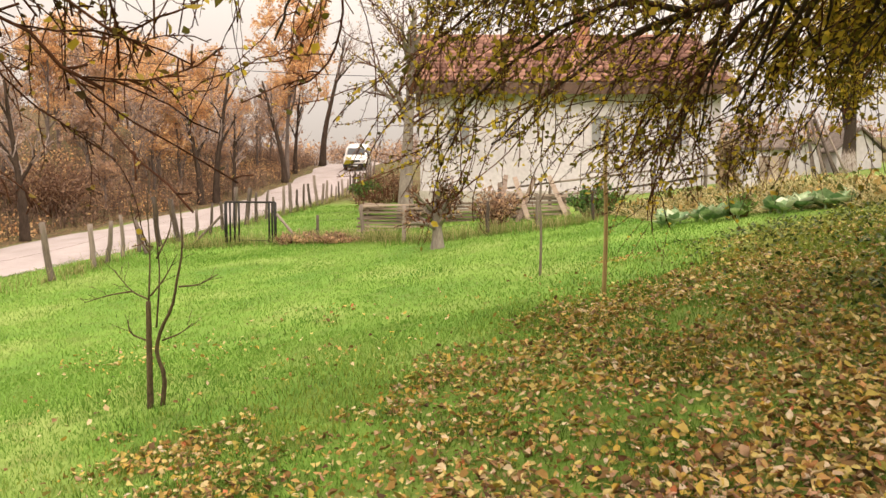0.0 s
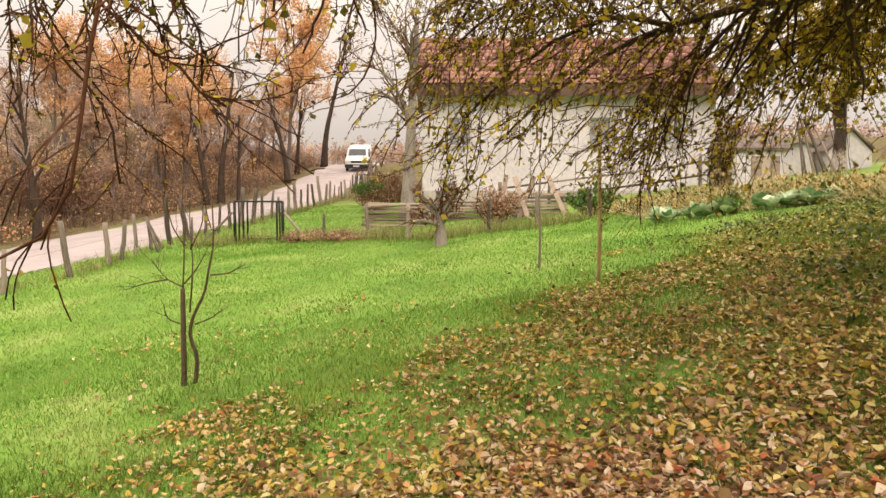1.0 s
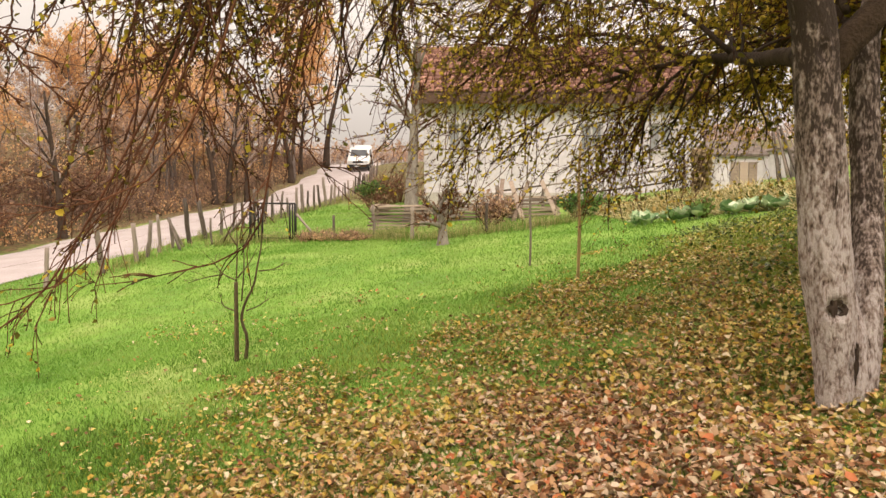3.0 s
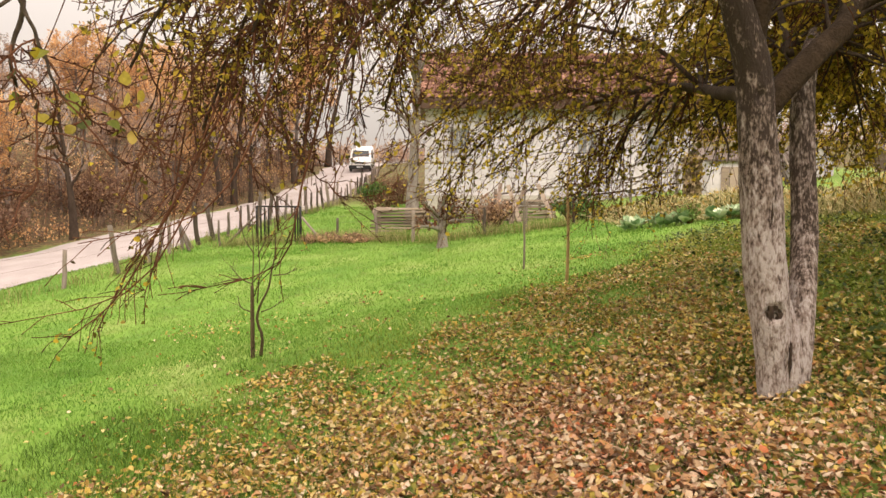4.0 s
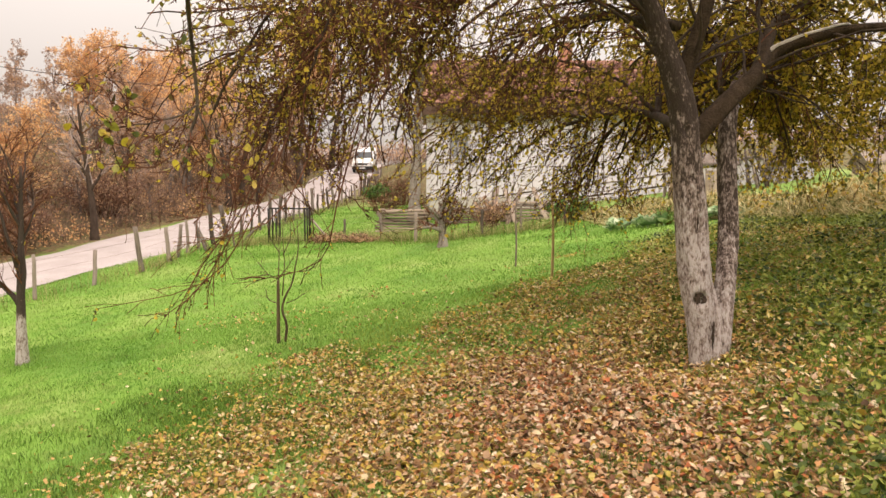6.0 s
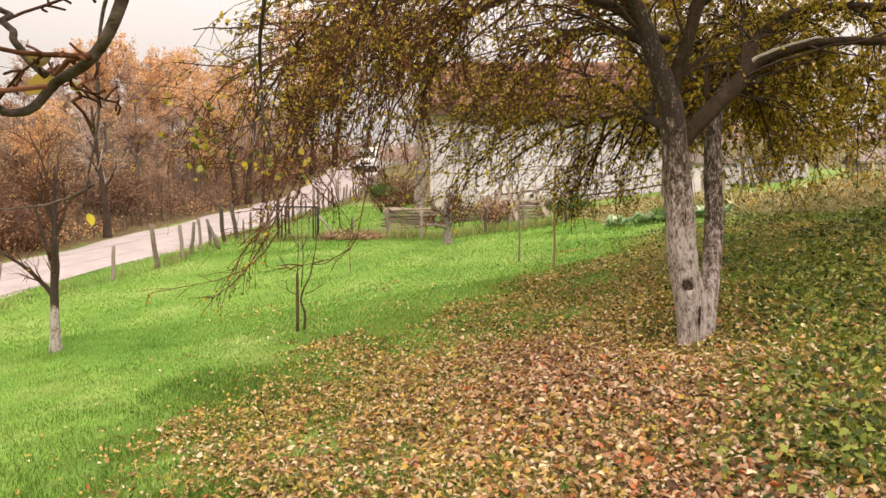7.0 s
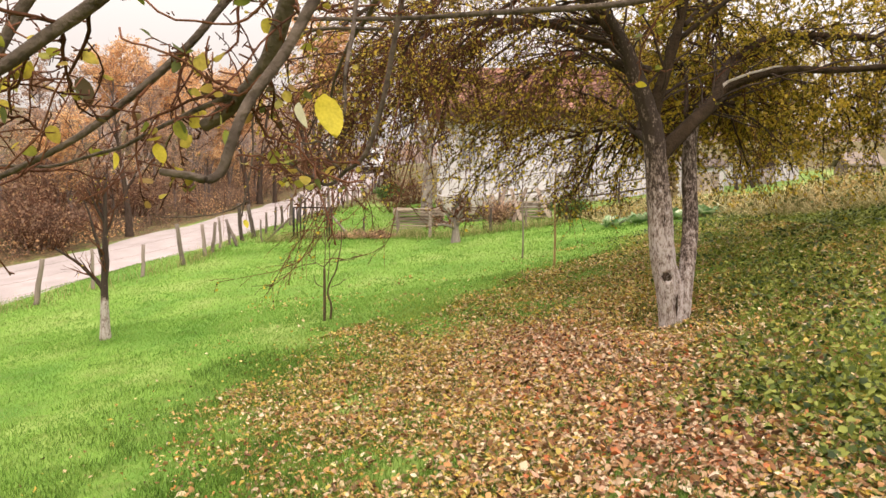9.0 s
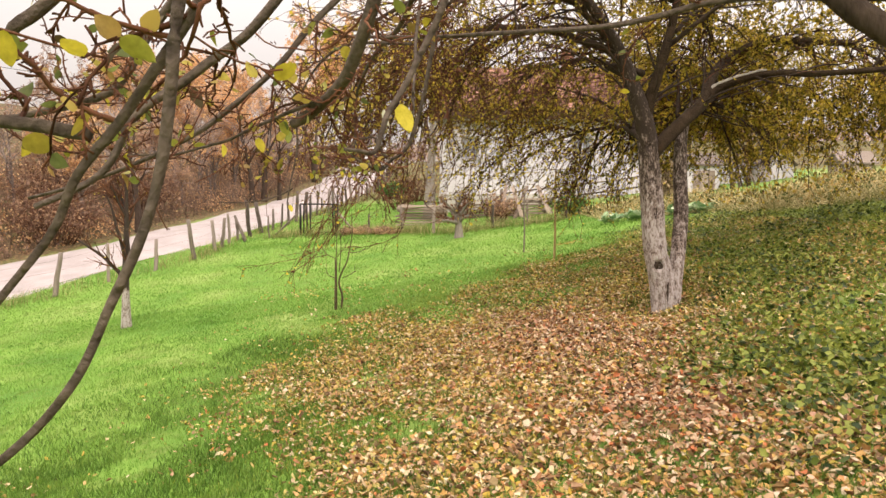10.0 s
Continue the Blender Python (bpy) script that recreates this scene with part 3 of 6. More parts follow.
belt = lambda x, y: np.exp(-(((litter_edge(x, y) - 0.3) / 0.32) ** 2)) * np.clip(1.6 * patchy(x, y, 0.9, 41) + 0.8 * patchy(x, y, 0.25, 42) - 0.75, 0, 1)
bank_grass.add(*blades(190000, (-4.5, 6), (-6, 12), (0.03, 0.075), 0.0075, rng, belt))
GRASS_OLIVE = surface("olive_grass_blade", (0.085, 0.13, 0.015), (0.40, 0.43, 0.085), 0.5, 0.6, 0, island=0.5, third=(0.22, 0.28, 0.036), through_light=0.3)
tagged(part("bank_grass", bank_grass, GRASS_OLIVE, smooth=False), "rough olive-green grass on the bank and among leaves", "grass", kind="stuff")
tagged(part("grass_tufts", tuft, GRASS_DEEP, smooth=False), "tufts of longer deep green grass", "grass", kind="stuff")


# ---- trees ----
def apple_tree():
    """Old apple tree with a forked, lime-washed trunk and long hanging twigs."""
    rng = np.random.default_rng(5)
    base = at_ground(2.45, 2.5, 0.1)
    tree = thing("apple_tree", base, "old forked apple tree with pale flaking bark and drooping bare twigs", "tree")
    o = np.array(base)

    z0 = o[2]
    bark_dents = [(2.385 - o[0], 0.86 - z0, 0.085, 0.085, 0.05), (2.49 - o[0], 0.47 - z0, 0.016, 0.13, 0.03), (2.34 - o[0], 1.62 - z0, 0.017, 0.16, 0.03), (2.22 - o[0], 1.22 - z0, 0.010, 0.05, 0.015), (2.26 - o[0], 2.05 - z0, 0.03, 0.06, 0.025), (2.20 - o[0], 2.5 - z0, 0.04, 0.08, 0.03)]
    main = np.array([(2.475, 2.5, z0), (2.44, 2.5, 0.6), (2.365, 2.5, 1.12), (2.315, 2.5, 1.65), (2.25, 2.48, 2.25), (2.18, 2.45, 2.75), (2.0, 2.41, 3.25), (1.72, 2.4, 3.9), (1.2, 2.3, 4.6)])
    part("trunk", rough_stem(main - o, (0.118, 0.14, 0.163, 0.155, 0.142, 0.135, 0.11, 0.085, 0.06), 0, 210, 56, depth=0.085, seed=17, hollows=bark_dents), BARK_PALE, tree, "pale lime-washed trunk, brown and flaking above")
    part("trunk", rough_stem(np.array([(2.64, 2.5, z0), (2.71, 2.6, 0.8), (2.84, 2.88, 1.5), (2.83, 2.95, 2.1), (2.84, 3.0, 2.6), (2.95, 3.15, 2.95), (3.25, 3.7, 3.25)]) - o, (0.098, 0.104, 0.106, 0.10, 0.09, 0.075, 0.05), 0, 150, 40, depth=0.11, seed=12, hollows=[(2.81 - o[0], 1.5 - z0, 0.05, 0.04, 0.03), (2.81 - o[0], 1.95 - z0, 0.03, 0.08, 0.03)]), pale_bark(0.4, 1.4, -0.09), tree, "second pale trunk growing from the same foot")
    fill = rough_stem(np.array([(2.58, 2.52, z0 - 0.02), (2.57, 2.52, 0.4), (2.545, 2.53, 1.0)]) - o, (0.13, 0.135, 0.13, 0.10, 0.02), 0, 40, 30, seed=4)
    part("trunk_foot", fill, BARK_PALE, tree)
    for name, label, lumps in (("knot_hole", "dark knot hole", ((2.44, 0.84, 0.036, 0.058), (2.365, 0.87, 0.03, 0.075), (2.40, 0.905, 0.03, 0.025))), ("bark_crack", "long dark crack in the trunk foot", ((2.53, 0.50, 0.016, 0.12),)), ("bark_crack", "dark furrow in the pale bark", ((2.34, 1.62, 0.018, 0.15),))):
        dark = bmesh.new()
        for hx, hz, hw, hh in lumps:
            made = bmesh.ops.create_uvsphere(dark, u_segments=14, v_segments=10, radius=1)["verts"]
            for v in made:
                q = 1 + 0.3 * math.sin(5 * v.co.x + 7 * v.co.z + 40 * hx) + 0.18 * math.sin(11 * v.co.z + 30 * hx)
                v.co = Vector((v.co.x * hw * q + hx - base[0], v.co.y * 0.03 + 2.39 - base[1], v.co.z * hh * q + hz - base[2]))
        part(name, dark, BARK_DARK, tree, label)
    spec = {
        "left_stem": ([(2.2, 2.46, 2.6), (2.05, 2.42, 3.1), (1.75, 2.4, 3.85), (1.4, 2.35, 4.3), (1.0, 2.25, 4.75)], 0.05, 0.04),
        "top_stem": ([(2.23, 2.48, 2.35), (2.19, 2.46, 2.8), (2.24, 2.45, 3.27), (2.40, 2.5, 3.95), (2.55, 2.7, 4.8)], 0.115, 0.05),
        "right_limb": ([(2.27, 2.5, 2.38), (2.5, 2.52, 2.64), (2.80, 2.62, 2.9), (3.12, 2.85, 3.15), (3.5, 3.5, 3.6), (3.94, 4.2, 3.92), (4.44, 4.3, 4.2), (5.06, 4.1, 4.22), (6.2, 3.8, 4.1)], 0.105, 0.05),
        "low_right_limb": ([(3.05, 2.8, 3.05), (3.32, 3.1, 3.36), (3.8, 2.9, 3.52), (4.2, 2.7, 3.53), (4.66, 2.5, 3.49), (5.8, 2.1, 3.5)], 0.066, 0.038),
        "back_limb": ([(2.84, 3.0, 2.5), (3.05, 3.3, 3.0), (3.7, 4.2, 3.3), (4.4, 5.3, 3.3)], 0.06, 0.02),
        "front_limb": ([(2.27, 2.55, 2.48), (2.41, 3.4, 2.66), (2.52, 4.2, 2.77), (2.55, 4.9, 2.91), (2.48, 5.5, 2.99), (2.24, 6.0, 2.99), (1.9, 6.1, 2.92), (1.5, 6.5, 2.75)], 0.075, 0.02),
        "left_limb": ([(1.9, 2.4, 3.7), (0.8, 2.6, 4.1), (-0.6, 2.9, 4.1), (-1.7, 3.0, 3.7), (-2.5, 2.9, 3.1)], 0.06, 0.02),
        "far_left_limb": ([(1.6, 2.4, 4.1), (0.8, 3.6, 4.3), (-0.2, 4.8, 4.1), (-1.2, 5.6, 3.6)], 0.05, 0.02),
        "near_left_limb": ([(1.4, 2.4, 4.4), (0.2, 1.8, 4.5), (-0.9, 1.5, 4.3), (-1.8, 1.4, 3.8)], 0.05, 0.02),
        "centre_limb": ([(2.1, 2.4, 3.5), (1.5, 3.8, 3.9), (0.9, 5.2, 3.9), (0.3, 6.6, 3.4)], 0.05, 0.018),
    }
    lines, radii = [], []
    for name, (ctrl, r0, r1) in spec.items():
        p = spline(np.array(ctrl), 26)
        p = p + np.cumsum(rng.normal(0, 0.012, p.shape), 0) * np.linspace(0, 1, 26)[:, None]
        r = np.linspace(r0, r1, 26)
        part("limb", rough_stem((p - o)[::3], r0, r1, 70, 14, depth=0.16, seed=len(lines)), BARK_MID if len(lines) < 4 else BARK_DARK, tree)
        lines.append(p)
        radii.append(r)
    peel = lines[3][4:13] + [0, -0.03, 0.055]
    part("peeled_wood", rough_stem(peel - o, 0.03, 0.012, 30, 9, depth=0.35, seed=40), surface("bare_dead_wood", (0.30, 0.25, 0.22), (0.62, 0.56, 0.52), 14, 0.85, 0.5, stretch=(0.3, 1, 1)), tree, "strip of pale peeled dead wood")
    lines, radii = np.stack(lines), np.stack(radii)
    def spread_from(ctrls, r0, r1):
        """Side limbs, each a smooth tapered line."""
        made = []
        for ctrl in ctrls:
            q = spline(np.array(ctrl), 26)
            q = q + np.cumsum(rng.normal(0, 0.012, q.shape), 0) * np.linspace(0, 1, 26)[:, None]
            g = Geo()
            rr = np.linspace(r0, r1, 26)
            tubes(g, (q - o)[None], rr[None], 7)
            part("limb", g, BARK_DARK, tree)
            made.append(q)
        return np.stack(made), np.repeat(np.linspace(r0, r1, 26)[None], len(ctrls), 0)

    # limbs that carry the hanging curtains
    curtain, cr = spread_from([
        [(0.2, 1.8, 4.5), (-0.9, 1.4, 4.0), (-1.6, 1.3, 3.2), (-2.05, 1.35, 2.4)],
        [(-0.3, 1.65, 4.45), (-0.9, 1.7, 3.9), (-1.45, 1.9, 3.1), (-1.85, 2.0, 2.3)],
        [(0.6, 2.0, 4.4), (0.0, 2.0, 4.0), (-0.55, 2.1, 3.4), (-0.95, 2.2, 2.7)],
        [(-0.6, 2.9, 4.1), (-1.1, 2.6, 3.7), (-1.6, 2.6, 3.0), (-2.0, 2.6, 2.3)],
        [(0.3, 2.7, 4.1), (-0.2, 2.8, 3.7), (-0.55, 3.0, 3.1), (-0.75, 3.2, 2.5)],
        [(-0.2, 1.7, 4.4), (-0.6, 1.2, 4.0), (-1.0, 1.0, 3.4), (-1.3, 1.0, 2.7)],
    ], 0.022, 0.009)
    sweep, sr = spread_from([
        [(1.95, 6.1, 2.94), (1.4, 6.3, 3.05), (0.7, 6.5, 2.75), (0.1, 6.6, 2.2)],
        [(2.45, 5.5, 3.0), (1.6, 5.8, 3.3), (0.7, 6.1, 3.2), (-0.1, 6.3, 2.7)],
        [(1.95, 6.1, 2.93), (2.05, 6.8, 2.75), (2.0, 7.2, 2.3), (1.8, 7.3, 1.9)],
        [(2.55, 4.7, 2.9), (2.1, 5.1, 3.4), (1.2, 5.6, 3.7), (0.4, 6.0, 3.4)],
        [(2.54, 5.1, 2.93), (2.8, 5.8, 2.92), (2.9, 6.4, 2.6), (2.8, 6.8, 2.1)],
        [(2.24, 6.05, 2.98), (2.22, 6.4, 2.65), (2.2, 6.9, 2.25), (2.1, 7.25, 1.6)],
        [(1.95, 6.1, 2.93), (1.6, 7.0, 2.9), (1.0, 7.4, 2.5), (0.4, 7.6, 2.0)],
    ], 0.030, 0.010)
    veil, vr = spread_from([
        [(0.8, 3.6, 4.3), (0.2, 4.0, 3.9), (-0.4, 4.3, 3.4), (-0.9, 4.5, 2.8)],
        [(0.0, 4.6, 4.1), (-0.5, 5.0, 3.7), (-1.0, 5.3, 3.2), (-1.3, 5.5, 2.7)],
        [(1.5, 3.8, 3.9), (1.0, 4.6, 3.6), (0.5, 5.2, 3.2), (0.2, 5.6, 2.7)],
        [(0.8, 5.2, 3.9), (0.4, 5.9, 3.5), (0.0, 6.4, 3.0), (-0.2, 6.7, 2.5)],
    ], 0.024, 0.008)
    right, rr_ = spread_from([
        [(2.84, 3.0, 2.6), (3.1, 4.0, 3.2), (3.6, 5.6, 3.5), (3.9, 7.0, 3.3)],
        [(3.1, 3.2, 3.0), (3.9, 4.2, 3.5), (4.8, 5.2, 3.5), (5.6, 6.0, 3.1)],
        [(2.6, 2.6, 4.1), (3.2, 3.6, 4.6), (3.8, 4.8, 4.7), (4.2, 6.0, 4.3)],
        [(2.5, 2.6, 3.9), (3.3, 2.4, 4.5), (4.2, 2.3, 4.7), (5.2, 2.1, 4.4)],
        [(3.2, 4.0, 3.2), (3.2, 5.2, 3.1), (3.4, 6.2, 2.9), (3.7, 7.0, 2.7)],
        [(2.54, 4.6, 2.87), (2.8, 5.6, 3.3), (3.0, 6.8, 3.5), (3.1, 8.0, 3.1)],
        [(2.9, 3.4, 3.0), (3.3, 4.8, 3.9), (3.5, 6.0, 4.1), (3.5, 7.4, 3.9)],
        [(3.9, 4.2, 3.6), (5.2, 5.0, 3.7), (6.4, 5.6, 3.4), (7.4, 6.0, 2.9)],
        [(3.6, 5.6, 3.5), (4.8, 6.8, 3.5), (6.0, 7.6, 3.1), (7.0, 8.2, 2.6)],
        [(4.2, 5.2, 3.4), (5.2, 6.4, 3.1), (6.0, 7.2, 2.7), (6.4, 7.8, 2.3)],
        [(5.0, 4.1, 4.2), (6.0, 4.6, 4.3), (7.0, 5.2, 4.0), (8.0, 5.8, 3.5)],
    ], 0.035, 0.012)
    # upper limbs, mostly above the view, added to shade crown and ground below
    upper, ur = spread_from([
        [(2.5, 2.6, 4.5), (2.9, 2.2, 5.1), (3.6, 1.7, 5.6), (4.4, 1.2, 5.7)],
        [(2.5, 2.65, 4.6), (2.6, 3.4, 5.2), (2.9, 4.4, 5.7), (3.2, 5.4, 5.7)],
        [(1.1, 2.3, 4.7), (0.9, 1.6, 5.2), (0.9, 0.7, 5.5), (1.0, -0.2, 5.4)],
        [(1.2, 2.3, 4.6), (0.6, 2.9, 5.3), (0.0, 3.6, 5.6), (-0.6, 4.2, 5.5)],
        [(2.4, 2.5, 4.4), (2.0, 1.6, 5.1), (2.1, 0.7, 5.4), (2.4, -0.2, 5.3)],
        [(2.55, 2.7, 4.8), (3.3, 2.9, 5.5), (4.3, 3.2, 5.8), (5.2, 3.4, 5.6)],
        [(2.55, 2.7, 4.8), (2.3, 2.8, 5.5), (2.0, 3.2, 6.2), (1.8, 3.6, 6.7)],
    ], 0.045, 0.014)
    u1, v1 = grow(upper, np.minimum(ur, 0.03), 23, (0.6, 1.5), 8, (0.5, 1.3), 0.15, 0.12, rng, (0.25, 1.0), 0.55)
    u2, v2 = grow(u1, v1, 7, (0.3, 0.9), 6, (0.4, 1.1), 0.3, 0.13, rng, (0.2, 1.0), 0.6)
    up = (u2[:, :, 2] > 3.9).all(1)
    u2, v2 = u2[up], v2[up]
    weight = [0] * 7 + [1] * 5 + [2] * 4 + [3] * 4 + [4] * 3 + [5] * 2 + [6] * 2 + [7] * 3 + [8] + [9] * 4
    again = list(range(11)) * 2 + [0, 1, 2, 4, 7, 8, 9, 10] + [2, 3, 6, 10, 2, 3, 10, 2, 3]
    crown, cq = np.concatenate([lines[weight], right[again]]), np.concatenate([radii[weight], rr_[again]])
    b1, r1 = grow(crown, np.minimum(cq, 0.035), 7.0, (0.7, 1.7), 9, (0.5, 1.2), 0.12, 0.12, rng, (0.25, 1.0), 0.55)
    high = ~((b1[:, :, 2] < 1.8) & (b1[:, :, 0] > 1.5)).any(1)
    # few shoots on the lit side of the main limbs
    high &= ~((b1[:, :, 1].mean(1) < 2.4) & (b1[:, :, 0].mean(1) > 1.3) & (rng.random(len(b1)) < 0.65))
    veils = lambda q: (q[..., 0] > 2.2) & (q[..., 1] < 3.3) & (q[..., 2] > 2.2) & (q[..., 2] < 4.1)
    low_right = lambda q: (q[..., 0] > 2.2) & (q[..., 1] > 3.3) & (q[..., 2] < 2.8)
    low_left = lambda q: (q[..., 0] < 2.2) & (q[..., 2] < 2.95)
    high &= ~(veils(b1).any(1) & (rng.random(len(b1)) < 0.75))
    b1, r1 = b1[high], r1[high]
    b2, r2 = grow(b1, r1, 5.4, (0.4, 1.3), 9, (0.4, 1.0), 0.35, 0.12, rng, (0.2, 1.0), 0.6, bias=(-0.2, 0, -0.2))
    high = ~((b2[:, :, 2] < 1.5) & (b2[:, :, 0] > 1.0)).any(1)
    high &= ~(veils(b2).any(1) & (rng.random(len(b2)) < 0.75)) & ~(low_left(b2.mean(1)) & (rng.random(len(b2)) < 0.6))
    high &= ~(low_right(b2.mean(1)) & (rng.random(len(b2)) < 0.55))
    b2, r2 = b2[high], r2[high]
    b3, r3 = grow(b2, r2, 2.3, (0.2, 0.6), 6, (0.4, 1.0), 0.7, 0.14, rng, (0.15, 1.0), 0.65)
    # the curtains: long shoots that hang and sweep outwards
    h1, k1 = grow(curtain, cr * 0.6, 36, (0.6, 1.6), 16, (0.4, 1.4), 0.12, 0.2, rng, (0.1, 1.0), 0.6, bias=(-0.35, 0.0, -0.5))
    h2, k2 = grow(sweep, sr * 0.55, 26, (0.9, 2.3), 16, (0.4, 1.2), 0.13, 0.14, rng, (0.1, 1.0), 0.6, bias=(-0.6, 0.0, -0.75))
    hem = np.interp(h1[:, :, 0], [-2.8, -1.6, -0.8, -0.3], [1.0, 1.3, 1.7, 2.2])
    clear = (h1[:, :, 2] > hem).all(1) & ~((h1[:, :, 0] > -0.45) & (h1[:, :, 1] < 1.6) & (h1[:, :, 2] < 2.4)).any(1)
    clear &= (h1[:, :, 2].min(1) > 2.9) | (rng.random(len(h1)) < 0.8)
    clear &= ~((h1[:, :, 0] < -2.5).any(1) & (rng.random(len(h1)) < 0.7))
    clear &= ~((h1[:, :, 0].mean(1) > -1.0) & (h1[:, :, 1].mean(1) > 1.9) & (h1[:, :, 2].min(1) < 2.9) & (rng.random(len(h1)) < 0.6))
    h1, k1 = h1[clear], k1[clear]
    clear = h2[:, :, 2].min(1) > np.where(rng.random(len(h2)) < 0.4, 1.1, 1.4)
    h2, k2 = h2[clear], k2[clear]
    hv, kv = grow(veil, vr * 0.6, 16, (0.7, 1.8), 16, (0.4, 1.4), 0.14, 0.2, rng, (0.1, 1.0), 0.6, bias=(-0.35, 0.0, -0.4))
    clear = (hv[:, :, 2].min(1) > 3.1) | ((hv[:, :, 2].min(1) > 1.5) & (rng.random(len(hv)) < 0.4))
    h2, k2 = np.concatenate([h2, hv[clear]]), np.concatenate([k2, kv[clear]])
    h, k = np.concatenate([h1, h2]), np.concatenate([k1, k2])
    h3, k3 = grow(h, k, 6.5, (0.15, 0.55), 6, (0.4, 1.1), 0.2, 0.15, rng, (0.15, 1.0), 0.7, bias=(-0.2, 0, -0.1))
    spur, sk = grow(np.concatenate([h3, h[:, 2:14:2]]), np.concatenate([k3, k[:, 2:14:2]]), 5, (0.015, 0.07), 3, (0.5, 1.3), 0.0, 0.2, rng, (0.05, 1.0), 0.9)
    bud, bk = grow(h1, k1, 26, (0.015, 0.06), 3, (0.5, 1.3), 0.0, 0.2, rng, (0.05, 1.0), 0.9)
    side, sk1 = grow(h1, k1, 5, (0.1, 0.35), 6, (0.4, 1.1), 0.1, 0.25, rng, (0.1, 1.0), 0.7)
    low = np.stack([spline(np.array(c) + rng.normal(0, 0.04, (4, 3)), 10) for c in ([(-1.4, 1.5, 2.6), (-1.75, 1.5, 1.75), (-2.3, 1.5, 1.15), (-3.2, 1.5, 0.93)], [(-1.7, 1.9, 2.4), (-2.0, 1.9, 1.7), (-2.3, 1.85, 1.2), (-2.6, 1.9, 0.85)], [(-1.5, 1.3, 2.4), (-1.9, 1.3, 1.5), (-2.2, 1.28, 1.1), (-2.45, 1.28, 0.83)], [(-2.0, 2.2, 2.4), (-2.2, 2.3, 1.7), (-2.36, 2.36, 1.1), (-2.5, 2.4, 1.0)], [(-0.85, 1.25, 2.6), (-0.95, 1.27, 1.8), (-1.15, 1.28, 1.35), (-1.8, 1.35, 1.18)], [(-1.0, 0.8, 2.9), (-1.15, 0.9, 2.2), (-1.5, 1.0, 1.7), (-2.3, 1.1, 1.45)])])
    low3, lk3 = grow(low, np.full(low.shape[:2], 0.005), 20, (0.12, 0.4), 6, (0.4, 1.0), 0.5, 0.12, rng, (0.2, 1.0), 0.7, bias=(-0.2, 0, -0.1))
    g = Geo()
    tubes(g, b1 - o, np.maximum(r1, 0.006), 5)
    tubes(g, u1 - o, np.maximum(v1, 0.006), 4)
    part("branchwork", g, BARK_DARK, tree, kind="stuff")
    g = Geo()
    tubes(g, b2 - o, np.maximum(r2, 0.0038), 3)
    tubes(g, u2 - o, np.maximum(v2, 0.0035), 3)
    tubes(g, b3 - o, np.maximum(r3, 0.0026), 3)
    tubes(g, spur - o, np.maximum(sk, 0.0026), 3)
    tubes(g, bud - o, np.maximum(bk, 0.0034), 3)
    tubes(g, side - o, np.maximum(sk1, 0.0026), 3)
    tubes(g, h - o, np.maximum(k, 0.0050), 4)
    tubes(g, h3 - o, np.maximum(k3, 0.0028), 3)
    tubes(g, low - o, np.full(low.shape[:2], 0.007) * np.linspace(1, 0.5, 10), 4)
    tubes(g, low3 - o, np.maximum(lk3, 0.0028), 3)
    part("twig_tangle", g, TWIG, tree, "long drooping brown twigs", kind="stuff")
    g = Geo()
    p = np.concatenate([along(b3, 60000, rng), along(b2, 16000, rng)])
    chance = np.clip((p[:, 0] - 0.6) / 2.2, 0.25, 1.0) * np.clip((p[:, 2] - 1.4) / 1.2, 0.2, 1)
    chance = chance * np.where(veils(p), 0.2, 1) * np.where(low_left(p), 0.45, 1)
    p = p[rng.random(len(p)) < chance]
    leaves(g, p - o, rng.uniform(0.032, 0.068, len(p)), rng)
    p = along(b3, 24000, rng)
    p = p[(p[:, 0] > 2.5) & (p[:, 1] > 3.6) & (p[:, 2] > 2.8)]
    leaves(g, p - o, rng.uniform(0.04, 0.075, len(p)), rng)
    p = along(h3, 13000, rng)
    p = np.concatenate([p[rng.random(len(p)) < np.clip((p[:, 2] - 1.7) / 1.4, 0.12, 0.8)], along(low3, 60, rng)])
    leaves(g, p - o, rng.uniform(0.024, 0.05, len(p)), rng)
    p = along(h2, 2600, rng)
    leaves(g, p + rng.normal(0, 0.02, p.shape) - o, rng.uniform(0.04, 0.075, len(p)), rng)
    p = along(h1, 5000, rng)
    p = p[(p[:, 2] > 2.3) & (rng.random(len(p)) < 0.3)]
    leaves(g, p + rng.normal(0, 0.015, p.shape) - o, rng.uniform(0.03, 0.05, len(p)), rng)
    p = along(u2, 32000, rng)
    leaves(g, p - o, rng.uniform(0.035, 0.07, len(p)), rng)
    part("foliage", g, LEAF_GREEN, tree, "sparse yellow-green autumn leaves", kind="stuff")
    g = Geo()
    p = np.concatenate([along(b3, 5000, rng), along(h3, 9000, rng), along(h, 2000, rng), along(side, 1500, rng), along(low3, 160, rng)])
    leaves(g, p - o, rng.uniform(0.012, 0.032, len(p)), rng)
    p = along(b3, 16000, rng)
    p = p[(p[:, 0] > 1.0) & ~veils(p) & ~low_left(p) & ~low_right(p)]
    leaves(g, p - o, rng.uniform(0.028, 0.055, len(p)), rng)
    part("withered_foliage", g, LEAF_DARK, tree, "small withered leaves and spurs", kind="stuff")
    return tree


